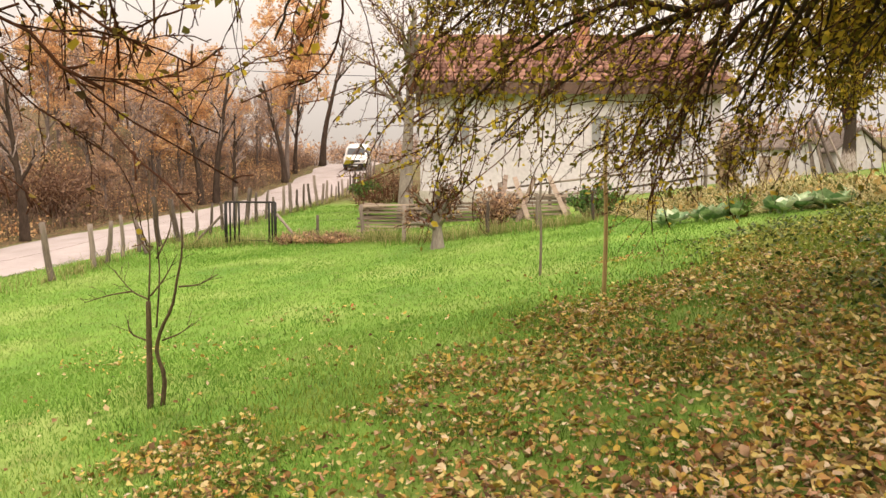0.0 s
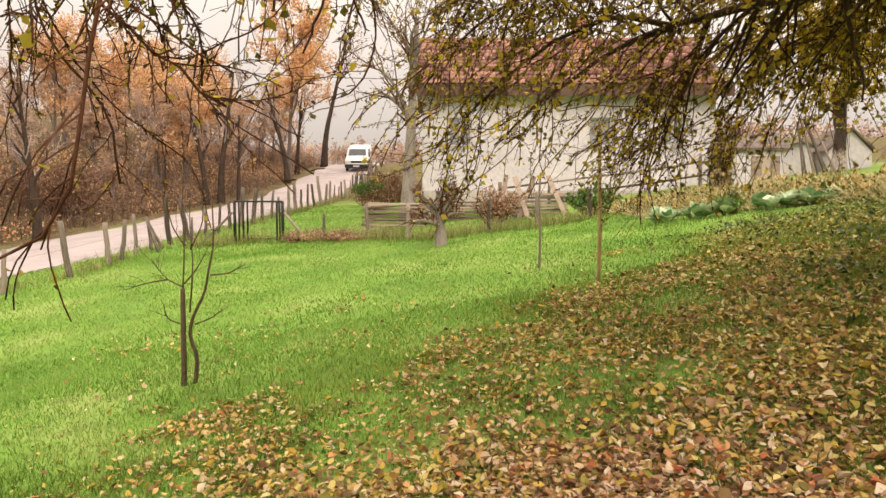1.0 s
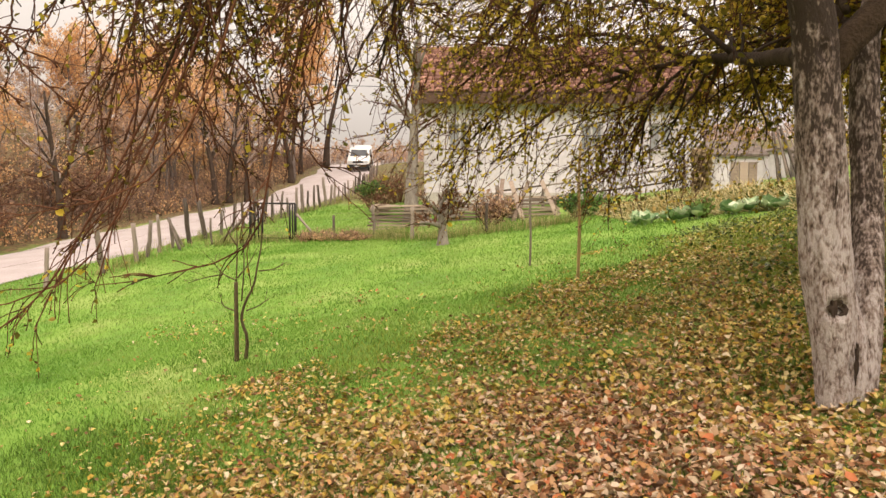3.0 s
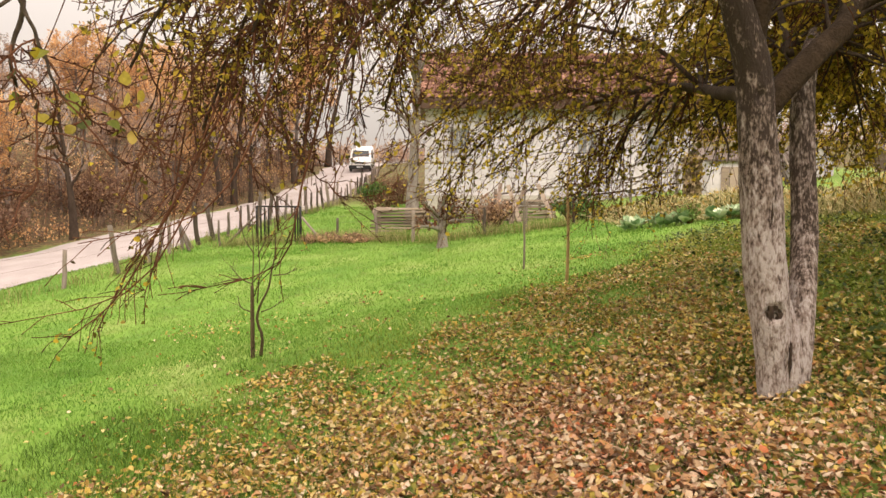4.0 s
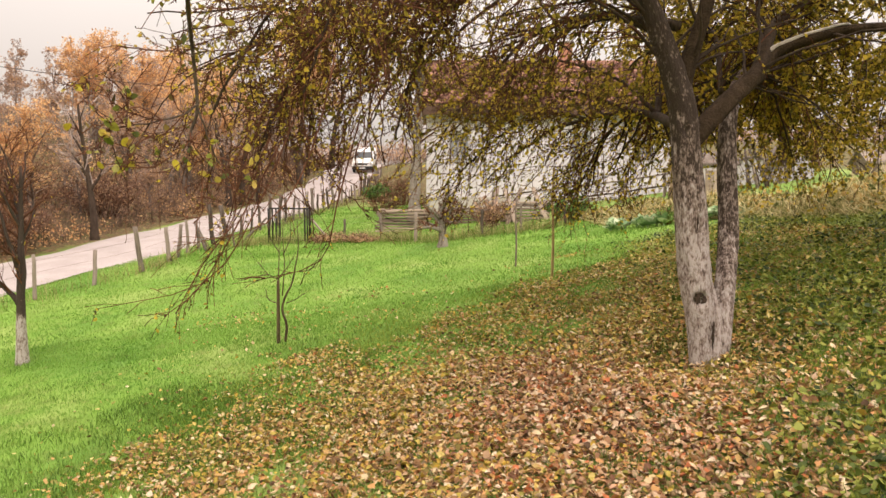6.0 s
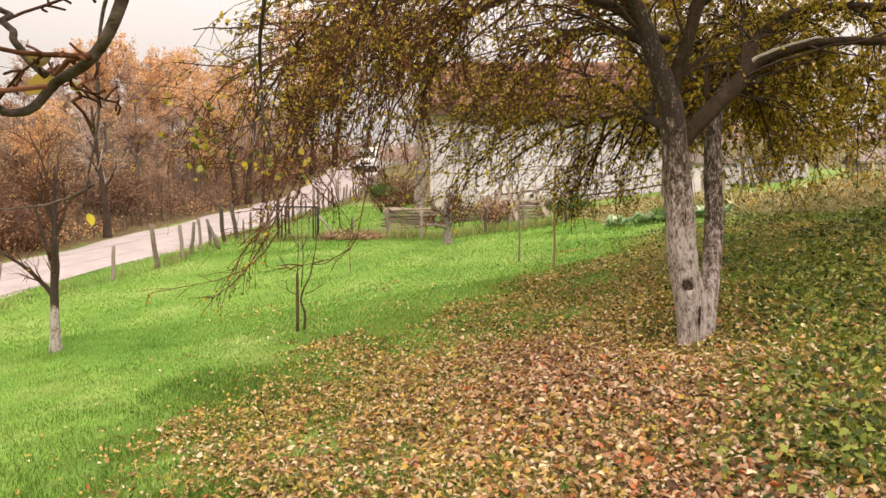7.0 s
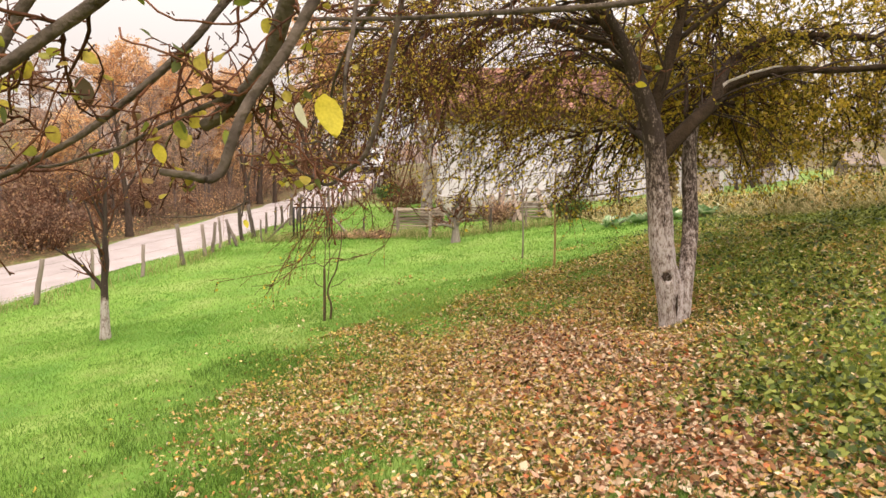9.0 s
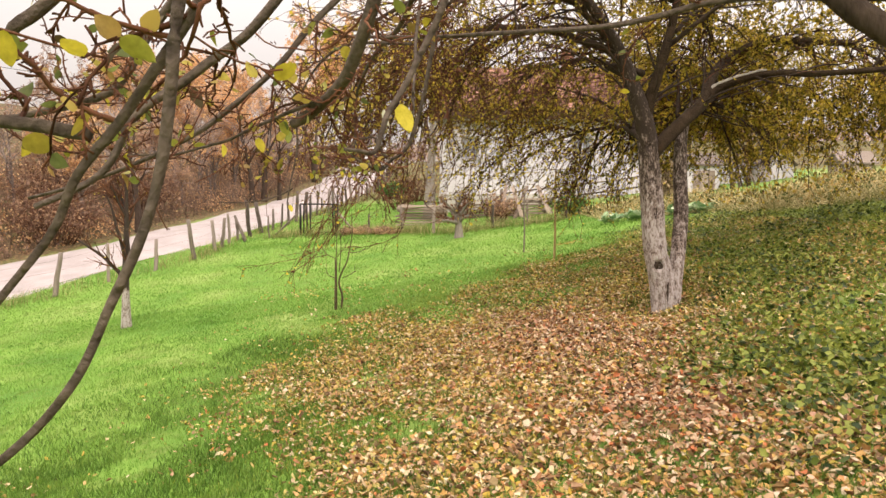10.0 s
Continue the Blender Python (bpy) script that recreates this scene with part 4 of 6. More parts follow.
def simple_tree(name, base, label, height, r0, seed, bark, leaf, lean=(0, 0), forks=5, n_leaves=3000, leaf_size=(0.05, 0.1), crown=(0.35, 1.0), droop=0.0, spread=(0.35, 0.8), twigs=5, reach=0.45, sparse=1.0, fork_from=0.3, width=0.004, twig=TWIG):
    """A forked tree: trunk, limbs, branches, and a loose crown of leaves."""
    rng = np.random.default_rng(seed)
    tree = thing(name, base, label, "tree")
    trunk = spline([(0, 0, -0.1), (0.1 * lean[0], 0.1 * lean[1], height * 0.25), (0.5 * lean[0], 0.5 * lean[1], height * 0.6), (lean[0], lean[1], height)], 16)
    trunk += np.cumsum(rng.normal(0, 0.008 * height / 4, trunk.shape), 0) * np.linspace(0, 1, 16)[:, None]
    rad = r0 * np.linspace(1, 0.25, 16) * (1 + 0.3 * np.exp(-np.linspace(0, 8, 16)))
    g = Geo()
    tubes(g, trunk[None], rad[None], 9)
    part("trunk", g, bark, tree)
    l1, q1 = grow(trunk[None], rad[None], forks, (height * reach * 0.6, height * reach), 10, spread, droop * 0.4, 0.09, rng, (fork_from, 0.9), 0.7, 0.25)
    for a, b in zip(l1, q1):
        g = Geo()
        tubes(g, a[None], b[None], 6)
        part("limb", g, bark, tree)
    src, sr = np.concatenate([l1, np.stack([trunk[np.linspace(5, 15, 10).astype(int)]])]), np.concatenate([q1, rad[None, np.linspace(5, 15, 10).astype(int)]])
    l2, q2 = grow(src, sr, twigs * 1.6, (height * 0.10, height * 0.24), 7, (0.4, 1.0), droop, 0.12, rng, (0.2, 1.0), 0.5, 0.1)
    l3, q3 = grow(l2, q2, 4, (height * 0.04, height * 0.12), 5, (0.4, 1.0), droop, 0.14, rng, (0.2, 1.0), 0.6, 0.05)
    g = Geo()
    tubes(g, l2, np.maximum(q2, width * 1.6), 4)
    tubes(g, l3, np.maximum(q3, width), 3)
    part("twig_tangle", g, twig, tree, kind="stuff")
    if n_leaves:
        g = Geo()
        p = along(l3, n_leaves, rng) + rng.normal(0, height * 0.012, (n_leaves, 3))
        leaves(g, p, rng.uniform(*leaf_size, n_leaves), rng)
        part("foliage", g, leaf, tree, kind="stuff")
    return tree


def pale_bark(low=0.9, high=2.4, drop=-0.115):
    """Grey-white flaking lime wash over brown bark, worn off higher up."""
    m = surface("lime_washed_bark", (0.055, 0.038, 0.030), (0.47, 0.41, 0.39), 22, 0.95, 1.0, fine=3, stretch=(1, 1, 0.4), third=(0.25, 0.19, 0.165))
    n, l = m.node_tree.nodes, m.node_tree.links
    ramp = next(x for x in n if x.type == "VALTORGB")
    ramp.color_ramp.elements[0].position, ramp.color_ramp.elements[1].position, ramp.color_ramp.elements[2].position = 0.375, 0.47, 0.58
    src = ramp.inputs["Fac"].links[0].from_socket
    co = n.new("ShaderNodeTexCoord")
    sp = n.new("ShaderNodeSeparateXYZ")
    l.new(co.outputs["Object"], sp.inputs[0])
    mr = n.new("ShaderNodeMapRange")
    mr.inputs["From Min"].default_value, mr.inputs["From Max"].default_value = low, high
    mr.inputs["To Min"].default_value, mr.inputs["To Max"].default_value = 0.035, drop
    l.new(sp.outputs["Z"], mr.inputs["Value"])
    ad = n.new("ShaderNodeMath")
    l.new(src, ad.inputs[0])
    l.new(mr.outputs[0], ad.inputs[1])
    l.new(ad.outputs[0], ramp.inputs["Fac"])
    return m


BARK_PALE = pale_bark(1.3, 2.6, -0.17)
apple_tree()

# small tree on the lawn, its foot lime-washed
simple_tree("young_tree", at_ground(-7.45, 7.65), "young bare fruit tree with a lime-washed foot on the lawn", 3.4, 0.10, 21, pale_bark(0.75, 0.95, -0.24), LEAF_GREEN, (0.1, 0), 9, 60, (0.03, 0.05), spread=(0.3, 0.7), reach=0.4, fork_from=0.36, twigs=4)
# tree behind the bank
simple_tree("fruit_tree", at_ground(13.0, 24.2), "old fruit tree with a lime-washed foot before the shed", 5.5, 0.23, 22, pale_bark(0.55, 0.85, -0.24), LEAF_GREEN, (0.2, 0), 10, 9000, (0.05, 0.10), droop=0.25, spread=(0.5, 1.0), reach=0.5, fork_from=0.14, twigs=8, width=0.007)
simple_tree("fruit_tree", at_ground(19.5, 23.0), "fruit tree with yellow leaves behind the weeds", 6.0, 0.15, 23, BARK_DARK, LEAF_GREEN, (0.2, 0.2), 14, 16000, (0.06, 0.11), droop=0.3, spread=(0.5, 1.1), reach=0.45, fork_from=0.35, twigs=7, width=0.006)
simple_tree("yard_tree", at_ground(-1.45, 25.2), "tall grey pollarded tree at the house corner", 7.0, 0.28, 24, BARK_GREY, LEAF_DARK, (0.3, 0), 7, 800, (0.06, 0.1), spread=(0.3, 0.8), reach=0.35, fork_from=0.45, twigs=4, width=0.008)
simple_tree("shrub_tree", at_ground(-0.23, 16.6), "stubby pruned tree with a tangle of thin twigs", 1.25, 0.16, 25, BARK_GREY, LEAF_BROWN, (-0.1, 0), 16, 350, (0.04, 0.07), spread=(0.7, 1.4), reach=0.75, fork_from=0.4, twigs=8, droop=0.1)


# ---- sapling with two stems ----
def sapling():
    b = at_ground(-2.78, 6.84, 0.04)
    t = thing("sapling", b, "thin two-stemmed bare sapling on the lawn", "tree")
    bark = surface("young_bark", (0.035, 0.023, 0.013), (0.18, 0.125, 0.07), 14, 0.9, 0.6, stretch=(1, 1, 0.3))
    lines = []
    for ctrl, r in (([(-0.04, 0, 0), (-0.035, 0, 0.6), (-0.03, 0, 1.05)], 0.031), ([(0.06, 0.02, 0), (0.09, 0.03, 0.32), (0.02, 0.04, 0.55), (0.07, 0.02, 0.77), (0.19, 0, 1.0), (0.245, 0, 1.26), (0.30, 0, 1.55), (0.29, 0, 2.0)], 0.024)):
        g = Geo()
        p = spline(ctrl, 18)
        tubes(g, p[None], np.linspace(r, r * (0.75 if r == 0.031 else 0.25), 18)[None], 8)
        part("stem", g, bark, t)
        lines.append(p[:18:2])
    twigs = [
        [(-0.03, 0, 1.07), (-0.2, 0.03, 1.15), (-0.37, 0.05, 1.34)], [(-0.2, 0.03, 1.14), (-0.42, 0.04, 1.1), (-0.65, 0.05, 1.03)],
        [(-0.03, 0, 0.67), (-0.19, -0.02, 0.75), (-0.22, -0.02, 0.88)], [(0.09, 0, 0.68), (0.26, 0.02, 0.75), (0.37, 0.03, 0.84)],
        [(0.26, 0, 1.19), (0.44, 0.03, 1.21), (0.61, 0.05, 1.3)], [(-0.03, 0, 1.0), (-0.01, 0.02, 1.5), (-0.02, 0.02, 1.9), (0.02, 0, 2.3)],
        [(0.03, 0.02, 0.8), (0.07, 0.03, 1.3), (0.05, 0.03, 1.7), (0.07, 0.02, 2.15)], [(-0.01, 0, 1.1), (0.14, -0.02, 1.28), (0.26, -0.02, 1.5)],
        [(0.05, 0.02, 1.45), (0.16, 0.1, 1.75), (0.14, 0.12, 2.1)], [(-0.01, 0.02, 1.5), (-0.14, 0.05, 1.7), (-0.2, 0.05, 2.0)],
    ]
    for ctrl in twigs:
        g = Geo()
        p = spline(ctrl, 9)
        tubes(g, p[None], np.linspace(0.010, 0.0035, 9)[None], 5)
        part("branch", g, bark, t)
        lines.append(p)
    rng = np.random.default_rng(31)
    fine, fr = grow(np.stack(lines[2:]), np.full((len(twigs), 9), 0.006), 4, (0.08, 0.3), 5, (0.4, 0.9), 0.0, 0.12, rng, (0.3, 1.0))
    g = Geo()
    tubes(g, fine, np.maximum(fr, 0.0028), 3)
    part("twig_tangle", g, bark, t, kind="stuff")


sapling()


# ---- fence, gate ----
def post_mesh(seed, h, r):
    rng = np.random.default_rng(seed)
    g = Geo()
    k = 7
    p = np.stack([np.cumsum(rng.normal(0, 0.012, k)), np.cumsum(rng.normal(0, 0.012, k)), np.linspace(-0.15, h, k)], -1)
    tubes(g, p[None], (r * np.linspace(1.05, 0.9, k) * rng.uniform(0.92, 1.08, k))[None], 8)
    return g.data("post", POST_WOOD)


POSTS = [post_mesh(s, h, r) for s, h, r in ((1, 1.32, 0.085), (2, 1.15, 0.065), (3, 1.22, 0.055), (4, 1.05, 0.06), (5, 1.38, 0.075))]


def post(parent, x, y, i, lean=(0, 0), scale=1.0):
    ob = new("post", POSTS[i % len(POSTS)])
    ob.parent = parent
    ob.matrix_basis = Matrix.Translation(at_ground(x, y)) @ pose(0, 0, 0, lean[0], lean[1], 57 * i) @ Matrix.Scale(scale, 4)
    return ob


def strut(parent, a, b, r, name="brace"):
    g = Geo()
    p = np.linspace(a, b, 5)
    tubes(g, p[None], np.full((1, 5), r), 7)
    return part(name, g, POST_WOOD, parent)


rng = np.random.default_rng(31)
road_fence = tagged(new("roadside_fence"), "old roadside fence of crooked grey wooden posts", "fence")
FX = (-18.0, -15.0, -13.2, -12.2, -11.5, -10.9, -10.2, -9.3, -9.1, -9.05, -8.3, -7.7, -7.1, -6.4, -5.9, -5.6, -5.6)
FY = (3.0, 7.0, 9.8, 11.6, 12.4, 13.6, 15.0, 16.9, 18.6, 21.2, 24, 27.5, 31.5, 37, 43, 50, 56)
length = np.r_[0, np.cumsum(np.hypot(np.diff(FX), np.diff(FY)))]
count = 0
spots = []
near = np.interp(19.5, FY, length)
for d in np.r_[np.arange(0.9, near, 1.75), np.arange(near, length[-1], 0.95)]:
    x, y = np.interp(d, length, FX), np.interp(d, length, FY)
    spots.append((x, y))
    post(road_fence, x, y, count, rng.uniform(-8, 8, 2), rng.uniform(0.72, 1.12))
    count += 1
WIRE = surface("rusty_wire", (0.10, 0.07, 0.06), (0.25, 0.20, 0.18), 9, 0.6, 0, metal=0.6)
for h in (0.35, 0.7, 1.0):
    g = Geo()
    p = np.array([(x, y, float(ground(x, y)) + h) for x, y in spots])
    tubes(g, spline(p, 160)[None], np.full((1, 160), 0.0035), 3)
    part("wire", g, WIRE, road_fence)
bx, by, bz = at_ground(-9.05, 21.2)
strut(road_fence, (bx, by, bz + 1.0), (bx + 0.55, by - 0.5, bz - 0.05), 0.05)
strut(road_fence, (bx, by, bz + 0.95), (bx + 0.35, by + 0.4, bz - 0.05), 0.045)

garden_fence = tagged(new("garden_fence"), "low garden fence of thin grey posts and wire", "fence")
line = [(-7.8, 21.6), (-3.7, 20.9), (-2.4, 20.6), (-1.14, 18.8), (1.0, 18.4), (2.2, 18.2), (3.6, 18.4)]
for i, (x, y) in enumerate(line):
    post(garden_fence, x, y, i + 2, rng.uniform(-3, 3, 2), 0.72)
for h in (0.3, 0.6, 0.8):
    g = Geo()
    p = np.array([(x, y, float(ground(x, y)) + h) for x, y in line[1:]])
    tubes(g, spline(p, 60)[None], np.full((1, 60), 0.003), 3)
    part("wire", g, WIRE, garden_fence)


def garden_gate():
    a, b = np.array(at_ground(-6.55, 21.7)), np.array(at_ground(-5.0, 21.3))
    t = thing("garden_gate", a, "closed black iron garden gate with a wire mesh", "gate")
    d = b - a
    top = 1.24
    def bar(name, p, q, r, sides=6, mat=IRON):
        g = Geo()
        tubes(g, np.linspace(p, q, 3)[None], np.full((1, 3), r), sides)
        return part(name, g, mat, t)
    up = np.array([0, 0, 1.0])
    for f, r in ((0.0, 0.05), (0.09, 0.03), (0.18, 0.034), (0.27, 0.03), (0.88, 0.034), (0.94, 0.03), (1.0, 0.05)):
        bar("upright", d * f * [1, 1, 0] + up * (d[2] * f - 0.02 if r > 0.04 else 0.06), d * f * [1, 1, 0] + up * top, r)
    bar("top_rail", up * top, d * [1, 1, 0] + up * top, 0.03)
    bar("bottom_rail", d * [0.27, 0.27, 0] + up * 0.12, d * [0.86, 0.86, 0] + up * 0.12, 0.014)
    g = Geo()
    for f in np.linspace(0.29, 0.84, 14):
        tubes(g, np.linspace(d * f * [1, 1, 0] + up * 0.12, d * f * [1, 1, 0] + up * top, 2)[None], np.full((1, 2), 0.0025), 3)
    for z in np.linspace(0.2, 1.0, 9):
        tubes(g, np.linspace(d * [0.27, 0.27, 0] + up * z, d * [0.86, 0.86, 0] + up * z, 2)[None], np.full((1, 2), 0.0025), 3)
    part("mesh", g, WIRE, t, kind="stuff")
    for s, e in ((np.zeros(3) - d * 0.05, -d * 0.75), (d * 1.03, d * 1.5)):
        e = np.array(e)
        e[2] = float(ground(a[0] + e[0], a[1] + e[1])) - a[2] - 0.03
        s = s * [1, 1, 0] + up * 0.9
        g = Geo()
        tubes(g, np.linspace(s, e, 4)[None], np.full((1, 4), 0.04), 7)
        part("brace", g, POST_WOOD, t, "slanting wooden brace")


garden_gate()


def stake(name, x, y, h, r, mat, label):
    b = at_ground(x, y, 0.1)
    g = Geo()
    p = spline([(0, 0, 0), (0.01, 0, h * 0.4), (-0.01, 0, h * 0.75), (0.01, 0, h)], 12)
    tubes(g, p[None], np.linspace(r, r * 0.75, 12)[None], 8)
    ob = part(name, g, mat)
    ob.matrix_basis = pose(*b)
    return tagged(ob, label, "stake")


YELLOW_WOOD = surface("peeled_pole", (0.30, 0.19, 0.09), (0.55, 0.40, 0.20), 6, 0.8, 0.3, stretch=(1, 1, 0.2))
stake("wooden_pole", 1.8, 8.5, 2.1, 0.028, YELLOW_WOOD, "tall peeled wooden pole standing in the lawn")
stake("thin_stake", 1.36, 10.9, 1.6, 0.022, POST_WOOD, "thin grey stake standing in the lawn")

# longer, half-dry grass along the fences
rng = np.random.default_rng(33)
edge = Geo()
for fx, fy, reps, wide in ((np.array(FX), np.array(FY), 9000, 0.45), (np.array([q[0] for q in line] + [-5.8]), np.array([q[1] for q in line] + [21.5]), 9000, 0.4)):
    o2 = np.argsort(fx)
    s = np.r_[0, np.cumsum(np.hypot(np.diff(fx[o2]), np.diff(fy[o2])))]
    u = rng.uniform(0, s[-1], reps)
    x = np.interp(u, s, fx[o2]) + rng.normal(0, wide * 0.6, reps)
    y = np.interp(u, s, fy[o2]) + rng.normal(0, wide, reps)
    k = rng.random(reps) < patchy(x, y, 0.6, 12)
    x, y = x[k], y[k]
    hh, la = rng.uniform(0.10, 0.42, len(x)), rng.uniform(0, 6.28, len(x))
    base = np.stack([x, y, ground(x, y) - 0.02], -1)
    f = np.linspace(0, 1, 4)
    bend = np.stack([np.cos(la), np.sin(la)], -1) * (hh * rng.uniform(0.1, 0.6, len(x)))[:, None]
    lines_ = base[:, None] + np.concatenate([bend[:, None] * (f**1.8)[None, :, None], (hh[:, None] * f)[:, :, None]], -1)
    tubes(edge, lines_, np.full((len(x), 4), 0.006) * np.linspace(1, 0.25, 4), 3)
tagged(part("verge_grass", edge, surface("verge_grass_blade", (0.13, 0.17, 0.04), (0.52, 0.44, 0.22), 0.4, 0.8, 0, island=0.7, third=(0.28, 0.29, 0.09), through_light=0.3)), "long half-dry grass along the fences", "grass", kind="stuff")


# ---- house ----
def house():
    x0, x1, y0, y1 = -1.05, 10.2, 28.0, 36.0
    zb, ze, zr = 0.6, 5.75, 8.0
    h = thing("house", (x0, y0, zb), "white plastered house with a red-brown tiled roof", "house")
    o = np.array([x0, y0, zb])
    wins = [(1.0, 1.9), (6.4, 7.3), (9.2, 10.1)]
    # front wall in one piece, with real openings
    g = Geo()
    z1, z2 = 2.9, 4.0
    w, d, e = x1 - x0, y1 - y0, ze - zb
    xs = [0.0] + [v for q in wins for v in q] + [w]
    zs = [0.9, z1 - zb + 0.3, z2 - zb + 0.3, e]
    nx, nz = len(xs), len(zs)
    vid = lambda i, k, back: (i * nz + k) * 2 + back
    solid = lambda i, k: 0 <= i < nx - 1 and 0 <= k < nz - 1 and not (i % 2 == 1 and k == 1)
    faces = []
    for i in range(nx - 1):
        for k in range(nz - 1):
            if solid(i, k):
                a, b, cc, dd = (i, k), (i + 1, k), (i + 1, k + 1), (i, k + 1)
                faces.append([vid(*a, 0), vid(*b, 0), vid(*cc, 0), vid(*dd, 0)])
                faces.append([vid(*a, 1), vid(*dd, 1), vid(*cc, 1), vid(*b, 1)])
                for (p, q), (ii, kk) in (((a, b), (i, k - 1)), ((b, cc), (i + 1, k)), ((cc, dd), (i, k + 1)), ((dd, a), (i - 1, k))):
                    if not solid(ii, kk):
                        faces.append([vid(*p, 0), vid(*p, 1), vid(*q, 1), vid(*q, 0)])
    g.add([(x, yy, z) for x in xs for z in zs for yy in (0, 0.35)], faces)
    part("wall", g, PLASTER, h, "white plastered front wall", smooth=False)
    for x in (0.0, w - 0.35):
        g = Geo()
        prof = [(0.35, 0.9), (d, 0.9), (d, e), (d / 2, zr - zb - 0.15), (0.35, e)]
        g.add([(x, q, z) for q, z in prof] + [(x + 0.35, q, z) for q, z in prof], [(0, 5, 6, 1), (1, 6, 7, 2), (2, 7, 8, 3), (3, 8, 9, 4), (4, 9, 5, 0)], [(0, 1, 2, 3, 4), (5, 9, 8, 7, 6)])
        part("wall", g, PLASTER, h, smooth=False)
    g = Geo()
    box(g, (0.35, d - 0.35, 0.9), (w - 0.35, d, e))
    part("wall", g, PLASTER, h, smooth=False)
    g = Geo()
    box(g, (-0.05, -0.06, -0.6), (w + 0.05, d + 0.05, 0.9))
    part("plinth", g, PLINTH, h, "rough grey plinth", smooth=False)
    for a, b in wins:
        zz0, zz1 = z1 - zb + 0.3, z2 - zb + 0.3
        win = part("window", block((a, 0.16, zz0), (b, 0.18, zz1), 0), PANE_PALE, h, "pale curtained window pane")
        for lo, hi in (((a, 0.10, zz0), (a + 0.07, 0.16, zz1)), ((b - 0.07, 0.10, zz0), (b, 0.16, zz1)), ((a + 0.07, 0.10, zz1 - 0.07), (b - 0.07, 0.16, zz1)), ((a + 0.07, 0.10, zz0), (b - 0.07, 0.16, zz0 + 0.07)), (((a + b) / 2 - 0.04, 0.09, zz0 + 0.07), ((a + b) / 2 + 0.04, 0.16, zz1 - 0.07))):
            part("frame", block(lo, hi, 0.006), WINDOW_PAINT, win)
        part("sill", block((a - 0.08, -0.08, zz0 - 0.06), (b + 0.08, 0.1, zz0), 0.01), PLINTH, win)
    # roof
    over = 0.5
    run, up = d / 2 + over, (zr - ze) * (d / 2 + over) / (d / 2)
    slope_len, pitch = math.hypot(run, up), math.atan2(up, run)
    roof = new("roof")
    roof.parent = h
    roof.matrix_basis = pose(-over, -over, zr - zb - up, 0, 0, 0)
    tagged(roof, "red-brown clay tile roof")
    g = Geo()
    L = w + 2 * over
    c, s = math.cos(pitch), math.sin(pitch)
    t = 0.14
    for sgn, yb in ((1, 0.0), (-1, 2 * run)):
        v = []
        for x in (0, L):
            for q in (0, slope_len):
                for k in (0, -t):
                    v.append((x, yb + sgn * (q * c - k * s), q * s + k * c))
        g.add(v, [(0, 2, 6, 4), (1, 5, 7, 3), (0, 4, 5, 1), (2, 3, 7, 6), (0, 1, 3, 2), (4, 6, 7, 5)])
    part("decking", g, PLANK_WOOD, roof, smooth=False)
    # pantiles, each a curved piece
    tw, tl = 0.30, 0.42
    tile = Geo()
    prof = [(-0.5, 0.0), (-0.3, 0.045), (0.0, 0.06), (0.3, 0.045), (0.5, 0.0)]
    v = []
    for q, lift in ((0, 0.03), (tl + 0.05, 0.0)):
        for a, z in prof:
            v.append((a * tw * 1.06, q, z + lift))
    for a, z in prof:
        v.append((a * tw * 1.06, 0, z + 0.008))
    tile.add(v, [(i, i + 1, i + 6, i + 5) for i in range(4)] + [(i + 10, i + 11, i + 1, i) for i in range(4)])
    me = tile.data("tile", ROOF_TILE)
    rest = Geo()
    tv, tf = tile.v[0], tile.f[0]
    n_made = 0
    trng = np.random.default_rng(3)
    rot = Matrix.Rotation(pitch, 4, "X")
    for r in range(int(slope_len / tl)):
        for q in range(int(L / tw)):
            px, ps = (q + 0.5) * tw + trng.normal(0, 0.008), r * tl + trng.normal(0, 0.012)
            m = Matrix.Translation((px, ps * c, ps * s + 0.012)) @ rot @ Matrix.Rotation(trng.normal(0, 0.02), 4, "Z")
            if n_made < 300 and q < 26:
                ob = new("tile", me)
                ob.parent = roof
                ob.matrix_basis = m
                n_made += 1
            else:
                mm = np.array(m)
                rest.add(tv @ mm[:3, :3].T + mm[:3, 3], tf)
    part("tiles", rest, ROOF_TILE, roof, kind="stuff")
    g = Geo()
    tubes(g, np.array([[(0, run, up + 0.02), (L / 2, run, up + 0.0), (L, run, up + 0.02)]]), np.full((1, 3), 0.12), 10)
    part("ridge", g, ROOF_TILE, roof)
    # wooden fascia, made deeper and dark to include the soffit's shadow
    g = Geo()
    box(g, (0, -0.08, -0.42), (L, -0.01, -0.02))
    part("fascia", g, EAVES_DARK, roof, smooth=False)
    # chimney
    ch = part("chimney", block((6.8, run - 0.9, up - 0.9), (7.4, run - 0.3, up + 0.8), 0.015), BRICK, roof, "small brick chimney")
    part("cap", block((6.74, run - 0.96, up + 0.8), (7.46, run - 0.24, up + 0.88), 0.01), PLINTH, ch)


WINDOW_PAINT = surface("weathered_white_paint", (0.42, 0.39, 0.38), (0.66, 0.62, 0.62), 6, 0.6, 0.1)
EAVES_DARK = surface("brown_eaves_and_shadow", (0.07, 0.04, 0.03), (0.16, 0.09, 0.06), 6, 0.6, 0.1)
BRICK = surface("old_brick", (0.30, 0.12, 0.08), (0.52, 0.26, 0.18), 5, 0.9, 0.5)
house()


